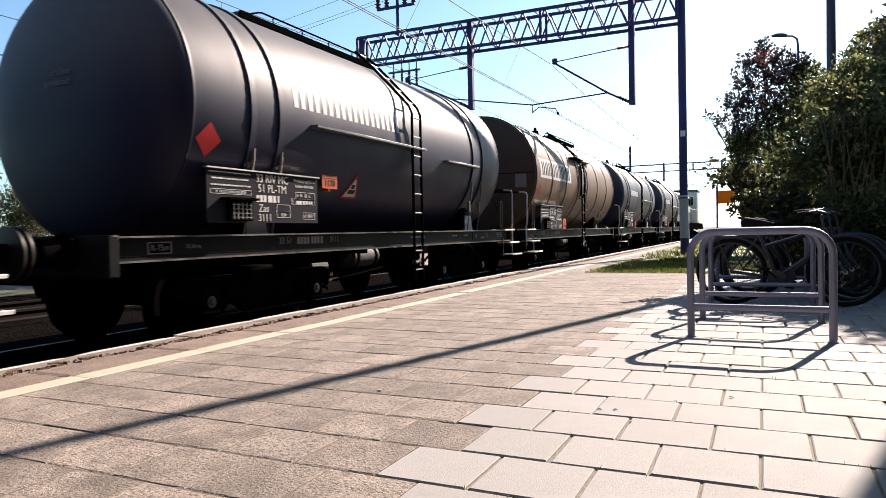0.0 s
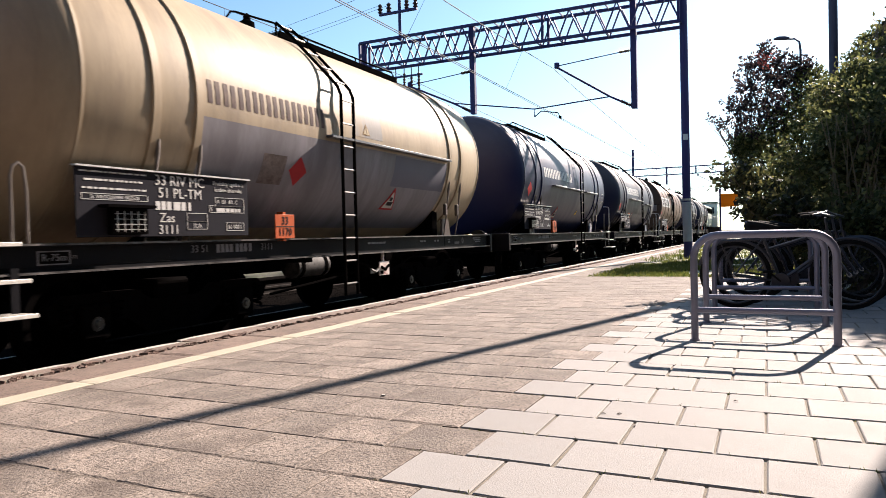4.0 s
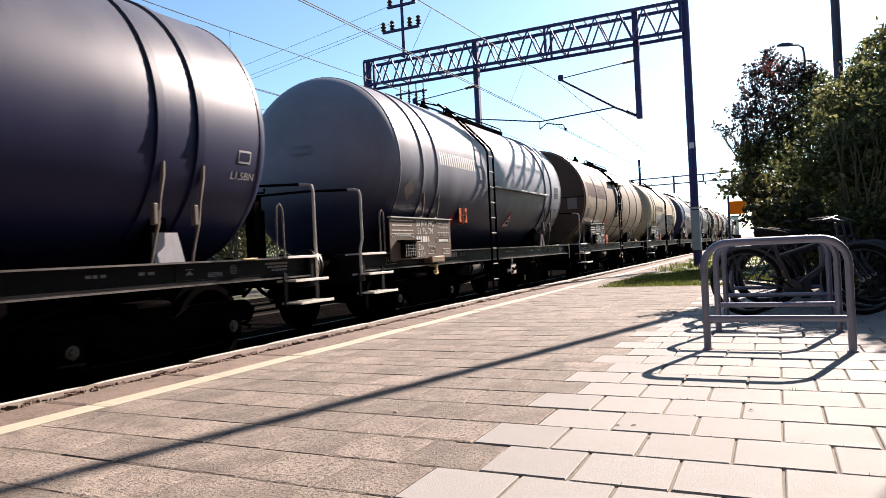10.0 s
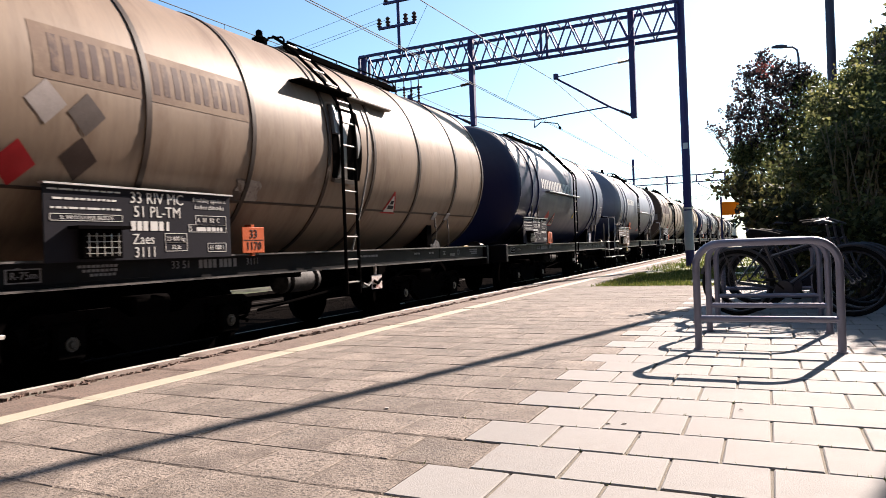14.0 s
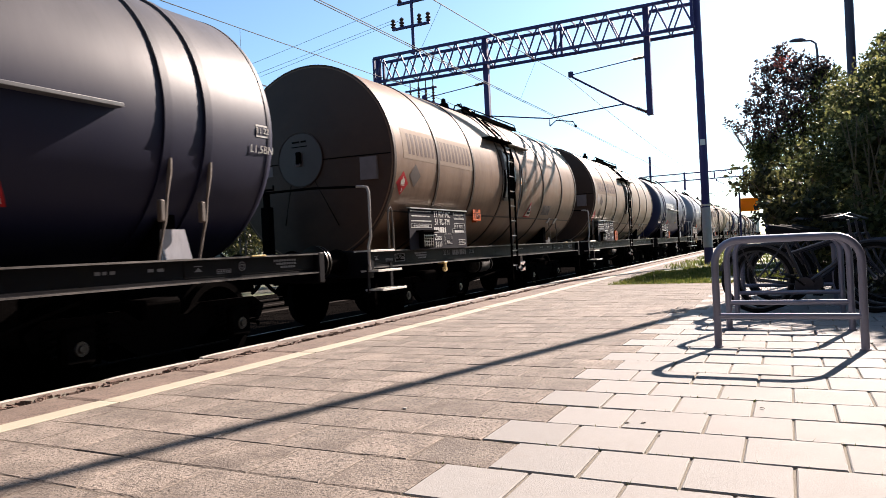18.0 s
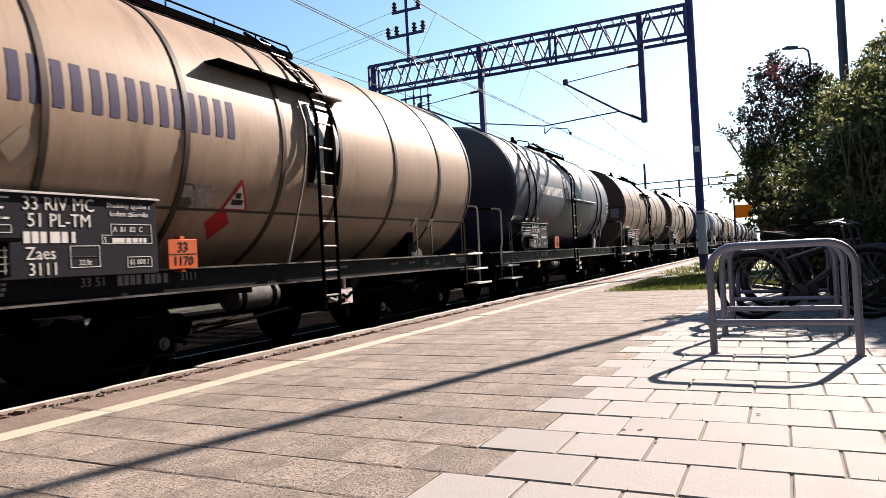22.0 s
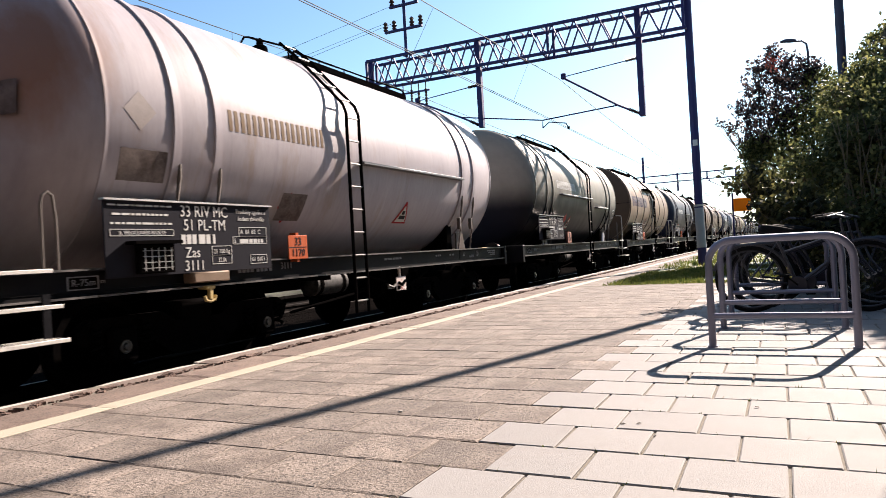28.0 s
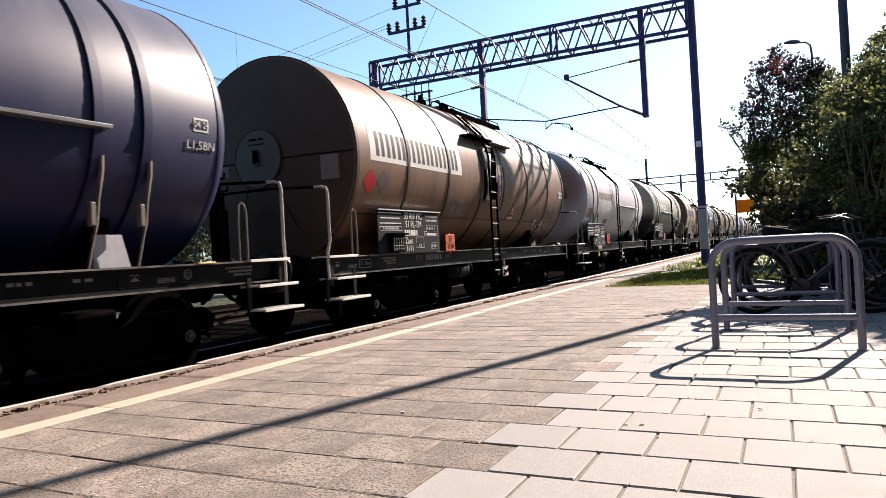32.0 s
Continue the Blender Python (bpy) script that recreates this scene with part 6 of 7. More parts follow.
    part("carrier", Geo().tube([(-0.28, -0.06, 0.73), (-0.72, -0.06, 0.72), (-0.72, 0.06, 0.72), (-0.28, 0.06, 0.73)], 0.007, 6).tube([(-0.66, 0.06, 0.72), (-0.52, 0.07, 0.36)], 0.006, 6).tube([(-0.66, -0.06, 0.72), (-0.52, -0.07, 0.36)], 0.006, 6), M["rim"], b)
    part("chainring", Geo().spin([(-0.05, 0.085), (-0.045, 0.09), (-0.04, 0.085)], 24, "y", bb).spin([(-0.055, 0.025), (0.055, 0.025)], 10, "y", bb), M["bike_dark"], b)
    for s in (-1, 1):
        part("crank", Geo().tube([(bb[0], s * 0.06, bb[2]), (bb[0] + s * 0.12, s * 0.07, bb[2] - s * 0.11)], 0.01, 6).box((bb[0] + s * 0.12 - 0.045, s * 0.12 - 0.045, bb[2] - s * 0.11 - 0.012), (bb[0] + s * 0.12 + 0.045, s * 0.12 + 0.045, bb[2] - s * 0.11 + 0.012), 0.004), M["tyre"], b)
    return b


bicycle(0.20, 8.02, 3, False, M["bike_paint"], "silver city bicycle leaning on a cycle stand")
bicycle(0.30, 8.42, -3, False, M["bike_dark"], "dark bicycle with carrier parked in the stands")
bicycle(0.42, 9.10, 3, False, M["bike_paint"], "grey bicycle parked behind others")
bicycle(0.36, 9.45, 3, True, M["bike_dark"], "dark city bicycle at the last stand")

# ---- poles, signs ----
lp = thing("lamp_pole", "tall grey pole among the shrubs", "lamp pole", at=pose(1.28, 16.3, 0))
part("shaft", Geo().tube([(0, 0, -0.1), (0, 0, 9.8)], [0.10, 0.07], 14), M["pole"], lp)
part("base_plate", Geo().box((-0.18, -0.18, 0), (0.18, 0.18, 0.04), 0.01), M["pole"], lp)
# out of view; inferred from the straight shadow on the near paving
cp = thing("concrete_post", "tall round concrete post beside the path", "post", at=pose(3.02, 12.0, 0))
part("shaft", Geo().tube([(0, 0, -0.1), (0, 0, 9.0)], [0.18, 0.15], 18), M["mast_pale"], cp)
part("footing", Geo().spin([(-0.05, 0.28), (0.10, 0.28), (0.14, 0.19)], 18, "z"), M["mast_pale"], cp)
sl = thing("street_lamp", "grey street lamp with a flat head on a bent arm", "street lamp", at=pose(1.0, 24, 0))
part("shaft", Geo().tube([(0, 0, -0.1), (0, 0, 6.3), (-0.03, 0, 6.55), (-0.15, 0, 6.66), (-0.35, 0, 6.68)], [0.05, 0.034, 0.03, 0.028, 0.026], 10), M["pole"], sl)
part("lamp_head", Geo().tube([(-0.30, 0, 6.70), (-0.42, 0, 6.72), (-0.60, 0, 6.74), (-0.74, 0, 6.73)], [0.04, 0.065, 0.06, 0.03], 10), M["pole"], sl)
sg = thing("platform_sign", "orange-yellow sign board on a thin post", "sign board", at=pose(-0.98, 20.0, 0))
part("post", Geo().tube([(-0.16, 0.04, -0.05), (-0.16, 0.04, 1.95)], 0.025, 8), M["mast"], sg)
part("panel", Geo().box((-0.14, -0.02, 1.45), (0.30, 0.02, 1.80), 0.008), M["sign_yellow"], sg)

# ---- shrubs and trees ----
def leaf_cloud(seed, clumps, count, size, droop=0.3, per=11):
    """Leaves set along short twigs that spread from clumps (x, y, z, radii)."""
    rng = np.random.default_rng(seed)
    cl0 = np.array(clumps)
    vol = (cl0[:, 3] * cl0[:, 4] * cl0[:, 5]) ** 0.8
    n = count // per
    cl = cl0[rng.choice(len(clumps), n, p=vol / vol.sum())]
    d = rng.normal(size=(n, 3))
    d /= np.linalg.norm(d, axis=1)[:, None]
    start = cl[:, :3] + d * cl[:, 3:6] * (0.75 * rng.random(n) ** 0.5)[:, None]
    way = d + 0.6 * rng.normal(size=(n, 3))
    way[:, 2] += 0.25
    way /= np.linalg.norm(way, axis=1)[:, None]
    length = cl[:, 3:6].mean(axis=1) * (0.35 + 0.55 * rng.random(n))
    u = rng.random((n, per))
    p = start[:, None] + way[:, None] * (u * length[:, None])[:, :, None] + rng.normal(size=(n, per, 3)) * size * 0.45
    a = way[:, None] * 0.7 + rng.normal(size=(n, per, 3))
    m = n * per
    p, a = p.reshape(m, 3), a.reshape(m, 3)
    p[:, 2] = np.maximum(p[:, 2], 0.05)
    a[:, 2] -= droop
    a /= np.linalg.norm(a, axis=1)[:, None]
    b = np.cross(a, rng.normal(size=(m, 3)))
    b /= np.linalg.norm(b, axis=1)[:, None]
    s = size * (0.6 + 0.8 * rng.random(m))[:, None]
    v = np.stack([p, p + (a * 0.45 + b * 0.30) * s, p + a * s, p + (a * 0.45 - b * 0.30) * s], 1).reshape(-1, 3)
    me = bpy.data.meshes.new("crown")
    me.from_pydata(v.tolist(), [], np.arange(m * 4).reshape(-1, 4).tolist())
    return me


def tree(name, label, x, y, trunks, clumps, count, size, leaf, seed, z=0.0, cat="shrub"):
    t = thing(name, label, cat, "shrubs and trees", at=pose(x, y, z))
    rng = random.Random(seed)
    g = Geo()
    for cx, cy, cz, rx, ry, rz in clumps:
        bx, by = rng.choice(trunks)
        mid = Vector((bx * 0.7 + cx * 0.3 + rng.uniform(-0.1, 0.1), by * 0.7 + cy * 0.3, cz * 0.45))
        g.tube([(bx, by, -0.1), tuple(mid), (cx, cy, cz)], [0.05, 0.032, 0.012], 7)
        for k in range(5):
            e = Vector((cx + rng.uniform(-0.9, 0.9) * rx, cy + rng.uniform(-0.9, 0.9) * ry, cz + rng.uniform(-0.3, 0.9) * rz))
            g.tube([tuple(mid.lerp(Vector((cx, cy, cz)), 0.5 + 0.1 * k)), tuple(e)], [0.012, 0.004], 5)
    part("trunk", g, M["bark"], t)
    me = leaf_cloud(seed, clumps, count, size)
    me.materials.append(leaf)
    part("crown", me, None, t)
    return t


def screen(name_label, x, trunks, clumps, count, size, leaf, seed, tuft=None, depth=None):
    """A shrub of the planting behind the stands, clumps placed to fit the camera's view."""
    bx, by = (x * depth / 12.7, depth) if depth else (x, 12.4)

    def lay(cx, cy, cz, rx, ry, rz):
        # depth picked by where the clump's shadow lands; scaling keeps its outline
        k = (cz - 0.84) / 12.7
        s = (depth + cy if depth else 9.3 / (1 - 1.51 * k) + cy) / 12.7
        return cx * s - bx, 12.7 * s - by, 0.84 + (cz - 0.84) * s, rx * s, ry, rz * s
    t = tree("shrub", name_label, bx, by, trunks, [lay(*c) for c in clumps], count, size, leaf, seed)
    if tuft:
        me = leaf_cloud(seed + 100, [lay(*c) for c in tuft], 90, size)
        me.materials.append(M["leaf_orange"])
        part("red_tuft", me, None, t, "orange-red leaves at the tip")
    return t


screen("airy small tree with dark purplish leaves and an orange-red tip", 0.1, [(0.1, 0), (0.25, 0.1)],
       [(0.0, 0, 3.55, 0.24, 0.3, 0.24), (-0.2, 0, 3.25, 0.30, 0.35, 0.24), (0.25, 0, 3.38, 0.34, 0.4, 0.30), (-0.38, 0, 2.88, 0.26, 0.3, 0.2), (-0.66, 0, 2.66, 0.22, 0.25, 0.06), (-0.82, 0, 2.71, 0.12, 0.2, 0.04), (-0.56, 0, 3.02, 0.14, 0.2, 0.08), (-0.25, 0, 3.60, 0.12, 0.2, 0.14), (0.0, 0, 3.84, 0.12, 0.2, 0.10), (0.1, 0, 2.8, 0.45, 0.4, 0.36), (0.52, 0, 3.38, 0.2, 0.3, 0.22), (0.36, 0, 3.62, 0.14, 0.2, 0.10), (-0.40, 0, 2.50, 0.22, 0.3, 0.18), (-0.15, 0, 2.50, 0.3, 0.35, 0.25)],
       5600, 0.112, M["leaf_red"], 3, depth=24.0, tuft=[(-0.02, -0.6, 3.66, 0.10, 0.12, 0.10), (0.06, -0.6, 3.56, 0.08, 0.1, 0.06)])
screen("broad green bush with yellowish sunlit leaves", 0.3, [(0.1, 0), (0.3, 0.1)],
       [(0.05, 0, 2.15, 0.42, 0.45, 0.4), (-0.3, 0, 2.2, 0.25, 0.4, 0.2), (0.5, 0, 2.6, 0.45, 0.5, 0.42), (0.6, 0, 3.1, 0.3, 0.35, 0.3), (0.25, 0, 1.6, 0.45, 0.5, 0.36), (0.75, 0, 3.3, 0.14, 0.2, 0.12), (0.7, 0.1, 1.9, 0.5, 0.5, 0.5), (-0.42, 0, 2.20, 0.2, 0.4, 0.2), (-0.34, 0, 1.78, 0.25, 0.4, 0.26)],
       17000, 0.098, M["leaf_green"], 5, depth=24.0)
screen("dark feathery shrub reaching out over the path", 0.2, [(-0.2, 0), (0.1, 0.1)],
       [(-0.45, 0.1, 1.88, 0.3, 0.3, 0.09), (-0.55, 0.1, 1.68, 0.3, 0.3, 0.08), (-0.2, 0.1, 1.55, 0.3, 0.3, 0.2), (-0.1, 0.2, 1.1, 0.3, 0.4, 0.35), (0.3, 0.2, 1.0, 0.5, 0.5, 0.5)],
       2600, 0.085, M["leaf_dark"], 6)
leggy = screen("leggy green shrub with bare yellowish stems", 1.2, [(-0.3, 0), (0.1, 0.1), (0.3, 0), (0.0, -0.1)],
       [(0.95, 0, 2.95, 0.3, 0.4, 0.3), (1.22, 0, 3.15, 0.26, 0.35, 0.32), (1.5, 0, 3.22, 0.26, 0.35, 0.24), (1.35, 0.1, 2.5, 0.45, 0.45, 0.4), (1.8, 0, 2.95, 0.5, 0.5, 0.48), (1.05, 0.3, 2.2, 0.4, 0.4, 0.4), (2.0, 0, 2.2, 0.6, 0.6, 0.8), (1.3, 1.2, 3.0, 0.35, 0.5, 0.35), (1.6, 2.0, 2.9, 0.4, 0.5, 0.4), (1.2, -0.4, 2.8, 0.3, 0.4, 0.3), (1.0, 2.2, 2.7, 0.4, 0.5, 0.4), (1.24, 0, 3.56, 0.09, 0.2, 0.05), (1.34, 0, 3.68, 0.10, 0.2, 0.06), (1.46, 0, 3.80, 0.10, 0.2, 0.06), (1.60, 0, 3.90, 0.11, 0.2, 0.05), (1.76, 0, 3.95, 0.11, 0.2, 0.05), (1.62, 0, 3.62, 0.16, 0.2, 0.08), (1.85, 0, 3.7, 0.16, 0.2, 0.12)],
       21000, 0.064, M["leaf_green"], 7)
rng_stem = random.Random(44)
stem_at = leggy.matrix_basis.inverted()
for i in range(16):
    x, lean = 0.80 + 0.045 * i + rng_stem.uniform(-0.03, 0.03), rng_stem.uniform(-0.10, 0.16)
    path = [stem_at @ Vector((x - lean * 0.6, 10.75, 0.25)), stem_at @ Vector((x, 10.6 + rng_stem.uniform(-0.1, 0.1), 1.3)), stem_at @ Vector((x + lean, 10.6, 1.9)), stem_at @ Vector((x + lean * 2.0, 10.75, 2.35))]
    part("stem", Geo().tube(path, [0.013, 0.011, 0.008, 0.004], 6), M["stem"], leggy, "bare yellowish stem")
screen("dense dark shrub in the depth of the planting", 1.0, [(0.0, 0.5), (0.4, 0.6)],
       [(0.35, 0.7, 1.7, 0.5, 0.5, 0.6), (0.9, 0.7, 1.8, 0.6, 0.6, 0.7), (1.5, 0.7, 1.8, 0.6, 0.6, 0.8), (2.2, 0.7, 2.2, 0.7, 0.6, 1.2), (0.9, 0.7, 0.9, 0.8, 0.5, 0.6), (1.9, 0.7, 0.9, 0.9, 0.5, 0.6), (1.1, 1.6, 2.4, 0.6, 0.6, 0.6), (1.7, 1.6, 2.8, 0.6, 0.6, 0.7), (1.4, -0.4, 2.3, 0.5, 0.5, 0.5)],
       12000, 0.08, M["leaf_green"], 10)
tree("shrub", "low dark shrub behind the bicycles", 0.95, 10.6, [(0.0, 0), (0.4, 0.1)],
     [(0.0, 0, 0.6, 0.5, 0.45, 0.45), (0.8, 0, 0.7, 0.6, 0.5, 0.55), (1.6, 0.1, 0.75, 0.6, 0.5, 0.6), (-0.6, 0.3, 0.4, 0.3, 0.4, 0.3)], 9000, 0.085, M["leaf_dark"], 11)
# next two stand outside the view, added to shade the stands and bicycles
tree("shrub", "dark shrub added out of view to shade the stands", 3.0, 10.4, [(0.0, 0)],
     [(0.0, 0, 1.1, 0.8, 0.8, 0.9), (0.2, 0, 2.3, 0.8, 0.8, 0.8), (-0.6, 0, 0.7, 0.6, 0.6, 0.6)], 8000, 0.10, M["leaf_dark"], 13)
tree("tree", "leafy tree added beyond the view to shade the cycle stands", 3.2, 15.7, [(0, 0), (0.2, 0.1)],
     [(-0.6, 0, 4.2, 0.7, 1.2, 0.5), (0.1, -0.6, 4.9, 0.9, 1.0, 0.6), (0.2, 0.8, 4.6, 0.9, 1.2, 0.7), (0.8, 0.2, 5.4, 0.9, 1.2, 0.6), (-0.4, 1.2, 3.6, 0.7, 1.0, 0.6), (0.9, 0.0, 3.8, 0.8, 1.2, 0.6), (-0.7, -0.8, 4.0, 0.5, 0.7, 0.4), (-0.3, -0.9, 4.7, 0.5, 0.6, 0.4)], 30000, 0.13, M["leaf_dark"], 16, 0.0, "tree")
# planting further along the platform
for i, (x, y, s) in enumerate(((1.6, 15.5, 1.0), (3.2, 17.0, 1.25), (2.2, 21.0, 1.1), (1.7, 28.0, 1.2), (3.5, 34.0, 1.6), (1.6, 42.0, 1.4), (3.0, 52.0, 1.8), (2.0, 64.0, 2.0), (0.9, 80.0, 2.0), (3.0, 95.0, 2.6))):
    tree("shrub", "dark leafy shrub along the platform path", x, y, [(0, 0)],
         [(0, 0, 1.2 * s, 0.9 * s, 0.9 * s, 0.9 * s), (0.5 * s, 0, 2.0 * s, 0.8 * s, 0.8 * s, 0.7 * s), (-0.4 * s, 0, 0.7 * s, 0.6 * s, 0.7 * s, 0.6 * s)], 2600, 0.11 * s, M["leaf_dark"], 20 + i)
# trees and hedge beyond the tracks
rng0 = random.Random(4)
for i in range(26):
    x, y = -24 - rng0.uniform(0, 16), -8 + i * 4.4 + rng0.uniform(-1, 1)
    s = rng0.uniform(0.55, 1.15)
    tree("tree", "leafy tree beyond the tracks", x, y, [(0, 0)],
         [(0, 0, 2.6 * s, 1.6 * s, 1.6 * s, 1.3 * s), (0.7 * s, 0.3, 3.4 * s, 1.1 * s, 1.1 * s, 0.9 * s), (-0.8 * s, -0.2, 3.0 * s, 1.1 * s, 1.2 * s, 0.9 * s)], 9500, 0.105, M["leaf_dark"], 50 + i, -0.62, "tree")
for i, (x, y, s) in enumerate(((-20.5, 19.6, 1.5), (-20.8, 22.2, 1.4), (-22.5, 25.0, 1.5), (-21.5, 28.0, 1.25))):
    tree("tree", "tall dark tree behind the second track", x, y, [(0, 0)],
         [(0, 0, 2.2 * s, 1.3 * s, 1.3 * s, 1.2 * s), (0.6 * s, 0.3, 3.1 * s, 0.9 * s, 0.9 * s, 0.8 * s), (-0.6 * s, -0.2, 2.9 * s, 0.9 * s, 1.0 * s, 0.8 * s), (0.1 * s, 0, 3.7 * s, 0.6 * s, 0.6 * s, 0.6 * s)], 12000, 0.13, M["leaf_dark"], 90 + i, -0.62, "tree")
hedge = leaf_cloud(77, [(-19 + 0.8 * math.sin(k * 1.7), -12 + k * 1.6, -0.25, 1.0, 1.3, 0.75) for k in range(75)], 40000, 0.13)
hedge.materials.append(M["leaf_dark"])
tagged(part("track_weeds", hedge, None), "dark weeds and bushes beside the second track", "weeds", kind="stuff")
far = leaf_cloud(78, [(-90 + 60 * math.sin(k * 2.1), 20 + k * 9.0, 2.0, 9, 9, 4.5) for k in range(40)] + [(10 + k * 6.0, 150 + 20 * math.sin(k), 3.0, 7, 7, 5) for k in range(30)], 120000, 0.32)
far.materials.append(M["leaf_dark"])
tagged(part("far_wood", far, None), "far dark trees on the horizon", "far trees", kind="stuff")

# ---- locomotive at the head of the train ----
loco = thing("locomotive", "dark green diesel locomotive with cream cab and white handrails", "locomotive")
part("underframe", Geo().box((-1.4, -8.4, 0.95), (1.4, 8.4, 1.45), 0.03), M["black"], loco)
part("hood", Geo().box((-0.95, -7.8, 1.45), (0.95, 2.6, 3.55), 0.12), M["loco_green"], loco)
part("short_hood", Geo().box((-0.95, 5.6, 1.45), (0.95, 8.0, 3.2), 0.12), M["loco_green"], loco)
part("cab", Geo().box((-1.42, 2.7, 1.45), (1.42, 5.5, 4.05), 0.1), M["loco_cream"], loco)
part("cab_roof", Geo().box((-1.48, 2.6, 4.05), (1.48, 5.6, 4.2), 0.06), M["loco_green"], loco)
for y0, y1 in ((3.0, 3.9), (4.2, 5.2)):
    part("cab_window", Geo().box((1.42, y0, 2.75), (1.435, y1, 3.6)), M["glass"], loco)
for y0 in (2.95,):
    for x0 in (-1.1, 0.2):
        part("rear_window", Geo().box((x0, 2.685, 2.9), (x0 + 0.9, 2.7, 3.6)), M["glass"], loco)
part("cream_band", Geo().box((0.95, -7.6, 2.3), (0.965, 2.5, 2.75)), M["loco_cream"], loco)
for i in range(7):
    part("louvre", Geo().box((0.965, -7.0 + i * 1.3, 2.85), (0.975, -6.1 + i * 1.3, 3.35)), M["black"], loco)
part("handrail", Geo().tube([(1.35, -8.2, 1.45), (1.35, -8.2, 2.5), (1.35, 2.6, 2.5)], 0.025, 6), M["white"], loco)
for i in range(8):
    part("rail_post", cached("rail_post", lambda: Geo().tube([(1.35, 0, 1.45), (1.35, 0, 2.5)], 0.02, 6), M["white"]), None, loco, at=pose(0, -7 + i * 1.35, 0))
part("end_rail", Geo().tube([(-1.3, -8.3, 1.45), (-1.3, -8.3, 2.5), (1.3, -8.3, 2.5), (1.3, -8.3, 1.45)], 0.025, 6), M["white"], loco)
part("fuel_tank", Geo().box((-1.2, -1.8, 0.35), (1.2, 1.8, 0.95), 0.08), M["black"], loco)
for sy in (-1, 1):
    bogie(loco, sy * 5.2, "loco")
    for sx in (-0.875, 0.875):
        part("buffer", CACHE[("buffer", M["black"].name)], None, loco, at=pose(sx, sy * 8.4, 1.03, 0, 0, 0 if sy > 0 else 180))
TRAIN.append((loco, CENTRE + PITCH * 3 + HALF + 1.1 + 8.4))

# ---- grass beside the platform path ----
def grass_patch(x0, x1, y0, y1, count, seed, h):
    rng = np.random.default_rng(seed)
    p = np.stack([rng.uniform(x0, x1, count), rng.uniform(y0, y1, count), np.full(count, -0.03)], 1)
    keep = noise_keep(p)
    p = p[keep]
    n = len(p)
    lean = rng.normal(size=(n, 3)) * 0.35
    lean[:, 2] = 1
    hh = h * (0.4 + rng.random(n))[:, None]
    side = rng.normal(size=(n, 3))
    side[:, 2] = 0
    side *= 0.006 / np.linalg.norm(side, axis=1)[:, None] * (1 + p[:, 1:2] / 12)
    v = np.stack([p - side, p + side, p + lean * hh], 1).reshape(-1, 3)
    me = bpy.data.meshes.new("grass")
    me.from_pydata(v.tolist(), [], np.arange(n * 3).reshape(-1, 3).tolist())
    me.materials.append(M["leaf_grass"])
    return me


def noise_keep(p):
    s = np.sin(p[:, 0] * 2.3 + 1.1 * np.sin(p[:, 1] * 0.9)) + np.sin(p[:, 1] * 1.7 + p[:, 0]) * 0.8
    return s > -1.0 + 0.4 * np.sin(p[:, 0] * 9) * np.sin(p[:, 1] * 7)


M["leaf_grass"] = leaf_mat("sunlit_grass", (0.0336, 0.0504, 0.0101), (0.0739, 0.0944, 0.0202), (0.162, 0.148, 0.047))
g = Geo().box((-3.10, PAVE_END, -0.07), (15.9, FAR_END, -0.025))
tagged(part("lawn", g, M["grass"]), "rough sunlit grass beside the platform path", "grass", kind="structure")
tagged(part("grass_blades", grass_patch(-3.15, 3.0, PAVE_END - 0.1, 20, 30000, 1, 0.06), None), "rough grass blades beside the platform path", "grass", kind="stuff")
tagged(part("grass_blades", grass_patch(-3.3, 4.0, 20, 60, 22000, 2, 0.11), None), "rough grass further along the platform", "grass", kind="stuff")

# ---- platform edge and paving pieces, one by one ----
X0, Y0, TW, TD = -0.0174, 2.0495, 0.3497, 0.3514
rngp = random.Random(12)


def slab_mesh(w, d, t, bev, seed, material, rough_edge):
    """A slab with a worn upper edge."""
    r = random.Random(seed)
    g = Geo()
    rim = []
    n = 5
    for k in range(4):
        for i in range(n):
            u = i / n
            a = [(0, 0), (1, 0), (1, 1), (0, 1)][k]
            b = [(1, 0), (1, 1), (0, 1), (0, 0)][k]
            rim.append(((a[0] + (b[0] - a[0]) * u - 0.5) * w, (a[1] + (b[1] - a[1]) * u - 0.5) * d))
    m = len(rim)
    for z, s in ((-t, 0.0), (-bev, 0.0), (0.0, bev)):
        for x, y in rim:
            j = r.uniform(-rough_edge, rough_edge)
            k = 1 - 2 * s / w - (abs(j) / w if z == 0 else 0)
            g.v.append((x * k, y * k, z))
    for i in range(m):
        for L in (0, 1):
            g.f.append((L * m + i, L * m + (i + 1) % m, (L + 1) * m + (i + 1) % m, (L + 1) * m + i))
    g.f.append(tuple(2 * m + i for i in range(m)))
    return g.mesh("paving_slab", material, smooth=False)


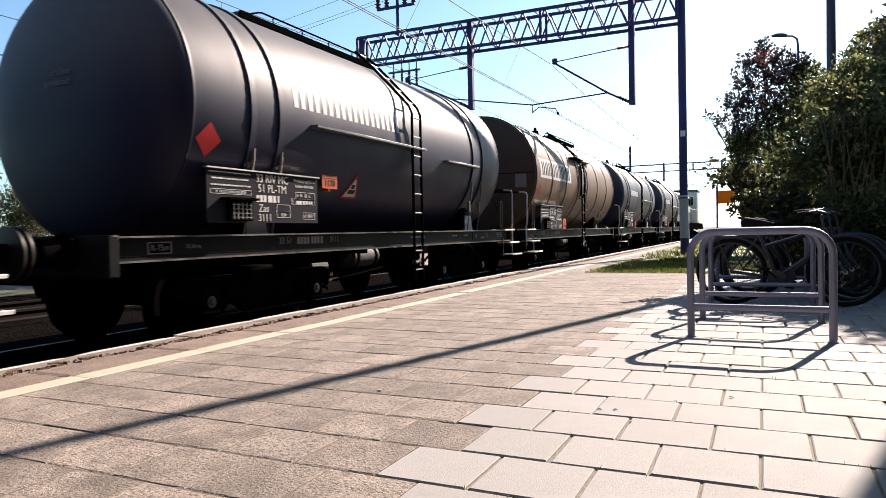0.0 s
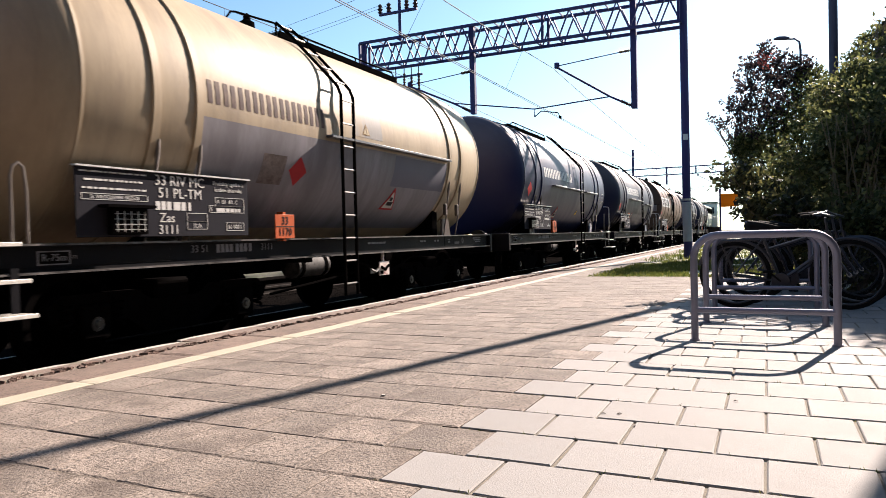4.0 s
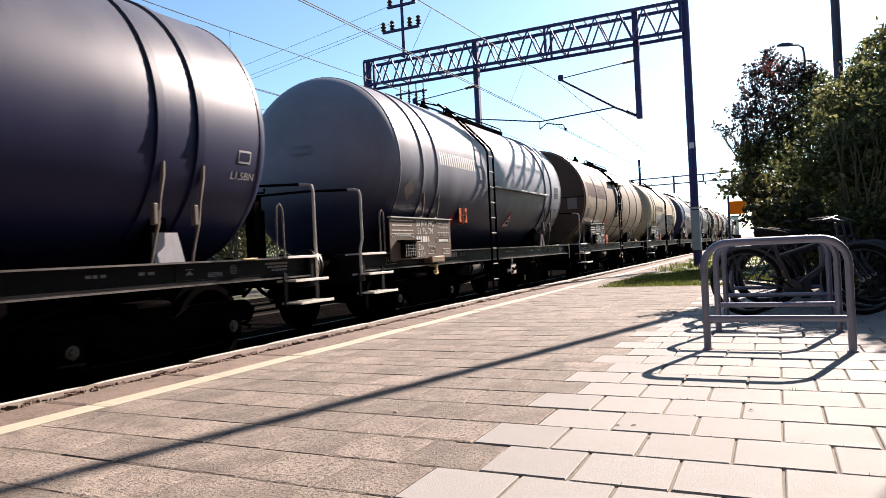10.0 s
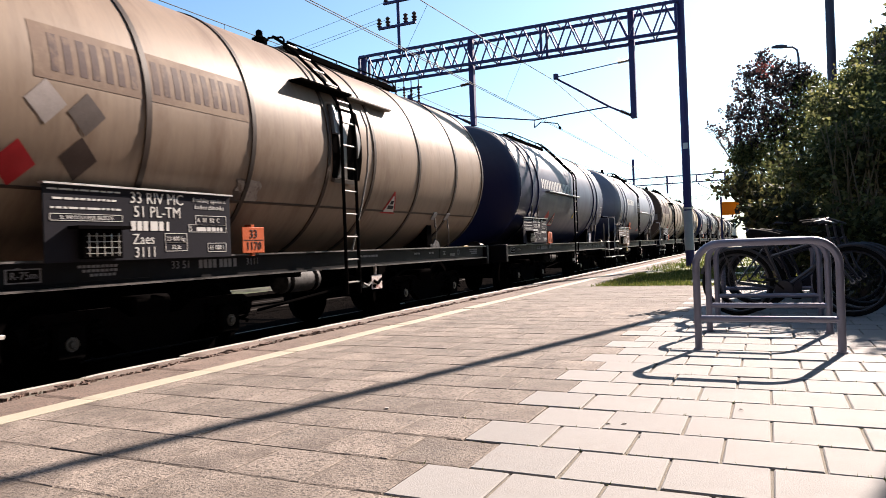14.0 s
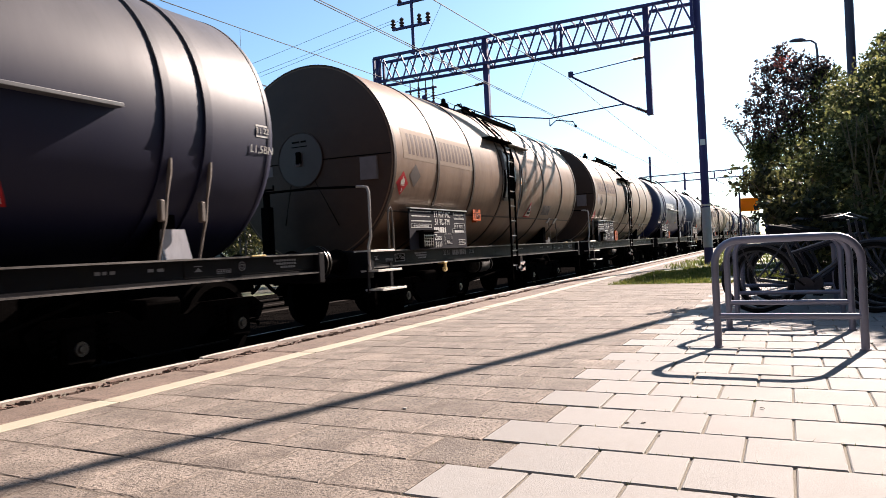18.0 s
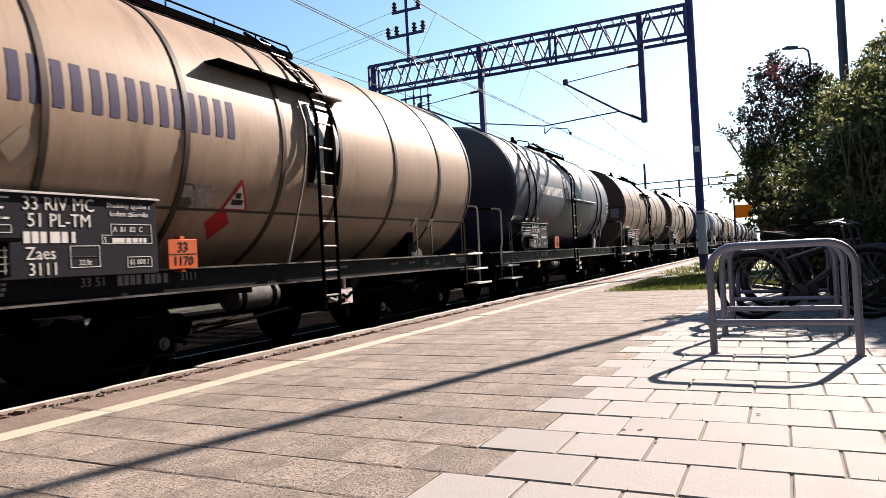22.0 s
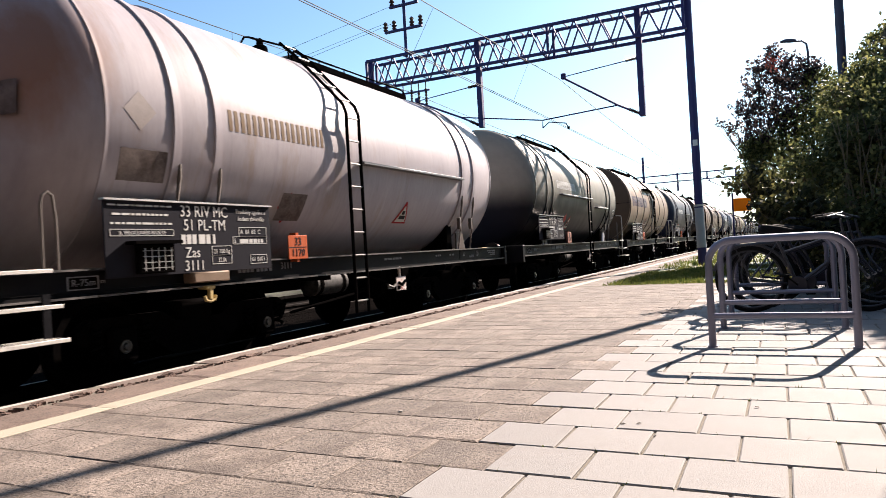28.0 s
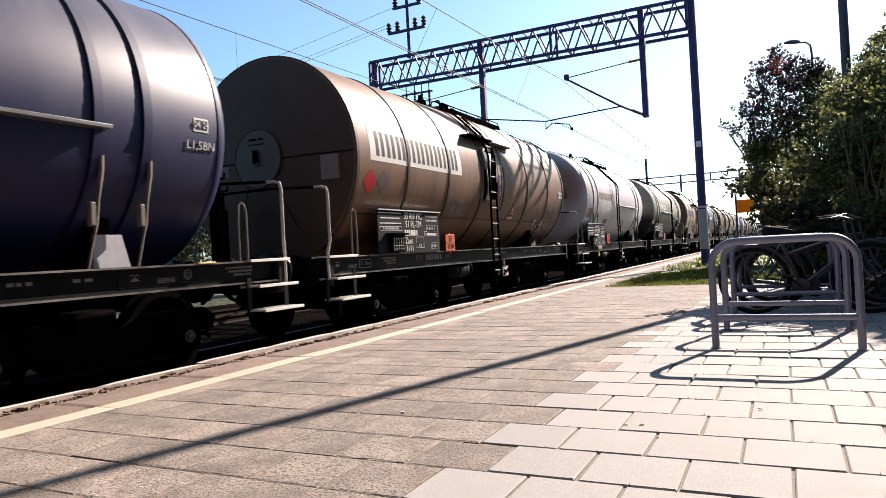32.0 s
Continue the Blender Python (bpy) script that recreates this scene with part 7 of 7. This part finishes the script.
light = [slab_mesh(TW - 0.011, TD - 0.009, 0.04, 0.004, k, M["slab_light"], 0.004) for k in range(4)]
dark = [slab_mesh(TW - 0.003, TD - 0.005, 0.04, 0.004, 20 + k, M["slab_dark"], 0.024) for k in range(6)]
made = {"l": 0, "d": 0}
rest = {"l": Geo(), "d": Geo()}
rows = sorted(range(-16, 32), key=lambda k: abs(k - 6))
for k in rows:
    y = Y0 + (k - 0.5) * TD
    if y > PAVE_END - 0.2:
        continue
    odd = k % 2
    cells = []
    for c in range(-12, 14):
        u = c + (0.0 if odd else 0.5)
        cells.append(u)
    for u in cells:
        x = X0 + u * TW
        if x < -3.68 + TW * 0.5 or x > 3.0 or (x > 0.75 and y > 10.0):
            continue
        kind = "l" if u > -3.5 + (0.4 if odd else 0.0) - 0.05 and u - 0.5 >= (-3.5 if odd else -3.0) - 0.01 else "d"
        if kind == "l" and k > 17 and x < -0.9:
            kind = "d"
        tilt = 0.2
        z = rngp.uniform(-0.0025, 0.0015) if kind == "l" else rngp.uniform(-0.0024, 0.0008)
        m = pose(x + rngp.uniform(-0.0015, 0.0015), y + rngp.uniform(-0.0015, 0.0015), z, rngp.uniform(-tilt, tilt), rngp.uniform(-tilt, tilt), rngp.choice((0, 180)) + rngp.uniform(-0.3, 0.3))
        data = rngp.choice(light if kind == "l" else dark)
        if made[kind] < 300 and -2 < k < 22 and x < 2.4:
            part("paving_slab", data, None, paving, at=m)
            made[kind] += 1
        else:
            rest[kind].add([v.co for v in data.vertices], [tuple(p.vertices) for p in data.polygons], m)
for kind, nm in (("l", "slab_light"), ("d", "slab_dark")):
    tagged(part("paving_slabs", rest[kind].mesh("paving_slabs", M[nm], smooth=False), None, paving), kind="stuff")
# half slabs that close the rows against the painted line
g = Geo()
for k in range(-16, 32):
    y = Y0 + (k - 0.5) * TD
    if y < PAVE_END - 0.2:
        x1 = X0 + (math.ceil((-3.685 - X0) / TW + (0.5 if k % 2 else 0.0)) - (0.5 if k % 2 else 0.0)) * TW
        if x1 + 3.68 > 0.05:
            g.box((-3.68, y - TD / 2 + 0.006, -0.03), (x1 - 0.006, y + TD / 2 - 0.006, -0.003))
tagged(part("cut_slabs", g, M["slab_dark"], paving), kind="stuff")

edge = thing("platform_edge", "concrete platform edge with a pale worn rim and cream line", "platform edge", kind="structure")


def strip(name, x0, x1, length, start, count, z, material, bev, gap, far_count, jig=0.004, sway=0.003, sunk=None):
    meshes = []
    for k in range(3):
        meshes.append(slab_mesh(x1 - x0, length - gap, 0.06, bev, 60 + k + len(name), material, jig))
    far = Geo()
    for i in range(count + far_count):
        y = start + (i + 0.5) * length
        low = sunk is not None and y < sunk
        m = pose((x0 + x1) / 2 + rngp.uniform(-sway, sway) + (0.03 if low else 0), y, z + rngp.uniform(-0.004, 0.002) - (0.012 if low else 0), rngp.uniform(-0.2, 0.2), rngp.uniform(-0.4, 0.4), rngp.uniform(-0.15, 0.15) * sway / 0.003)
        d = meshes[rngp.randrange(3)]
        if i < count:
            part(name, d, None, edge, at=m)
        else:
            far.add([v.co for v in d.vertices], [tuple(p.vertices) for p in d.polygons], m)
    tagged(part("far_" + name, far, material, edge), kind="stuff")


strip("coping_stone", -4.59, -4.395, 0.98, -4.42, 44, 0.0, M["coping"], 0.012, 0.012, 70, 0.008, sunk=4.4)
strip("rim_stone", -4.645, -4.595, 0.98, -4.42, 44, 0.005, M["white_edge"], 0.008, 0.008, 70, 0.004, sunk=4.4)
strip("edge_slab", -4.285, -3.915, 0.98, -4.0, 42, -0.004, M["strip"], 0.008, 0.008, 70, 0.012)
strip("line_slab", -3.865, -3.70, 0.98, -4.0, 42, 0.0, M["yellow_line"], 0.004, 0.012, 30, 0.012, sway=0.011)
# broken mortar and grit lying in the joint behind the coping
g = Geo()
for i in range(3000):
    y = -3 + 48 * (i / 3000) ** 1.3
    x, s = rngp.uniform(-4.40, -4.275), rngp.choice((0.006, 0.009, 0.013, 0.02, 0.03)) * rngp.uniform(0.7, 1.2)
    m = pose(x, y, -0.016 + rngp.uniform(0, 0.010), rngp.uniform(-14, 14), rngp.uniform(-14, 14), rngp.uniform(0, 180))
    g.box((-s, -s * 0.8, -0.02), (s, s * 0.8, s * 0.5), m=m)
tagged(part("broken_mortar", g, M["crumble"], edge), kind="stuff")
# paved strip beside the line, further along
g = Geo()
for i in range(150):
    for j in range(1 if i > 60 else 2):
        y = PAVE_END + 0.02 + i * 0.5
        g.box((-3.685 + j * 0.30, y, -0.05), (-3.395 + j * 0.30, y + 0.485, -0.006 + rngp.uniform(-0.004, 0.002)))
tagged(part("path_slabs", g, M["slab_dark"], edge), kind="stuff")

g = Geo().box((0.55, 9.83, -0.07), (4.6, PAVE_END, -0.004))
tagged(part("planting_bed", g, M["earth"]), "dark earth bed under the shrubs", "planting bed", kind="structure")

# moss and short grass in the joints of the pale paving
def joint_moss():
    rng = np.random.default_rng(31)
    n = 2600
    k = rng.integers(-1, 24, n)
    y = Y0 + k * TD + rng.normal(size=n) * 0.003
    x = rng.uniform(-1.3, 2.0, n)
    c = rng.integers(0, 40, n)
    cx = -1.3 + (c * 0.618 % 1) * 3.3
    x = np.where(rng.random(n) < 0.8, cx + rng.normal(size=n) * 0.05, x)
    p = np.stack([x, y, np.full(n, -0.012)], 1)
    lean = rng.normal(size=(n, 3)) * 0.5
    lean[:, 2] = 1
    h = 0.010 + 0.016 * rng.random(n)[:, None]
    side = rng.normal(size=(n, 3))
    side[:, 2] = 0
    side *= 0.003 / np.linalg.norm(side, axis=1)[:, None]
    v = np.stack([p - side, p + side, p + lean * h], 1).reshape(-1, 3)
    me = bpy.data.meshes.new("joint_moss")
    me.from_pydata(v.tolist(), [], np.arange(n * 3).reshape(-1, 3).tolist())
    me.materials.append(M["leaf_grass"])
    return me


tagged(part("joint_moss", joint_moss(), None), "short moss and grass in the paving joints", "moss", kind="stuff")

# dry leaves and grit lying on the slabs
M["dry_leaf"] = mat("dry_brown_leaf", (0.03, 0.02, 0.013), 0.8, var=0.3, scale=30, bump=0.2)
M["pale_grit"] = mat("pale_grit", (0.5, 0.48, 0.44), 0.8, var=0.2, scale=30, bump=0.2)


def dry_leaf_mesh():
    g = Geo()
    pts = [(-0.013, 0, 0.0), (-0.005, 0.006, 0.003), (0.006, 0.005, 0.004), (0.014, 0, 0.001), (0.006, -0.006, 0.004), (-0.005, -0.006, 0.003)]
    g.v += pts + [(x, y, z + 0.0015) for x, y, z in pts]
    g.f += [(0, 5, 4, 3, 2, 1), (6, 7, 8, 9, 10, 11)] + [(i, (i + 1) % 6, 6 + (i + 1) % 6, 6 + i) for i in range(6)]
    return g.mesh("dry_leaf", M["dry_leaf"])


leaf_data = dry_leaf_mesh()
for x, y, a in ((-0.70, 3.18, 0), (-0.63, 3.20, 37), (-0.53, 3.01, 74), (-0.15, 3.63, 148)):
    tagged(part("dry_leaf", leaf_data, None, at=pose(x, y, 0.002, 0, 0, a)), "small curled brown leaf on the paving", "dry leaf", "dry leaves on the paving")
grit = Geo().box((-0.012, -0.006, 0), (0.012, 0.006, 0.007), 0.003).mesh("pebble", M["pale_grit"])
for x, y, a in ((-1.86, 3.16, 20),):
    tagged(part("pebble", grit, None, at=pose(x, y, 0.0, 0, 0, a)), "small pale pebble on the weathered slabs", "pebble")

# ---- motion of the train ----
def shift(t):
    k = min(int(t / 0.5), len(SHIFT) - 2)
    u = t / 0.5 - k
    return SHIFT[k] + (SHIFT[k + 1] - SHIFT[k]) * u


def motions():
    for w, y in TRAIN:
        walk(w, [(i * 0.5, pose(XC, y + s, RAIL_Z)) for i, s in enumerate(SHIFT)])
    turns = [(i * 0.1, -math.degrees(shift(i * 0.1) / WHEEL_R)) for i in range(321)]
    for wheel, y in WHEELS:
        walk(wheel, [(t, pose(0, y, WHEEL_R, a)) for t, a in turns])


motions()
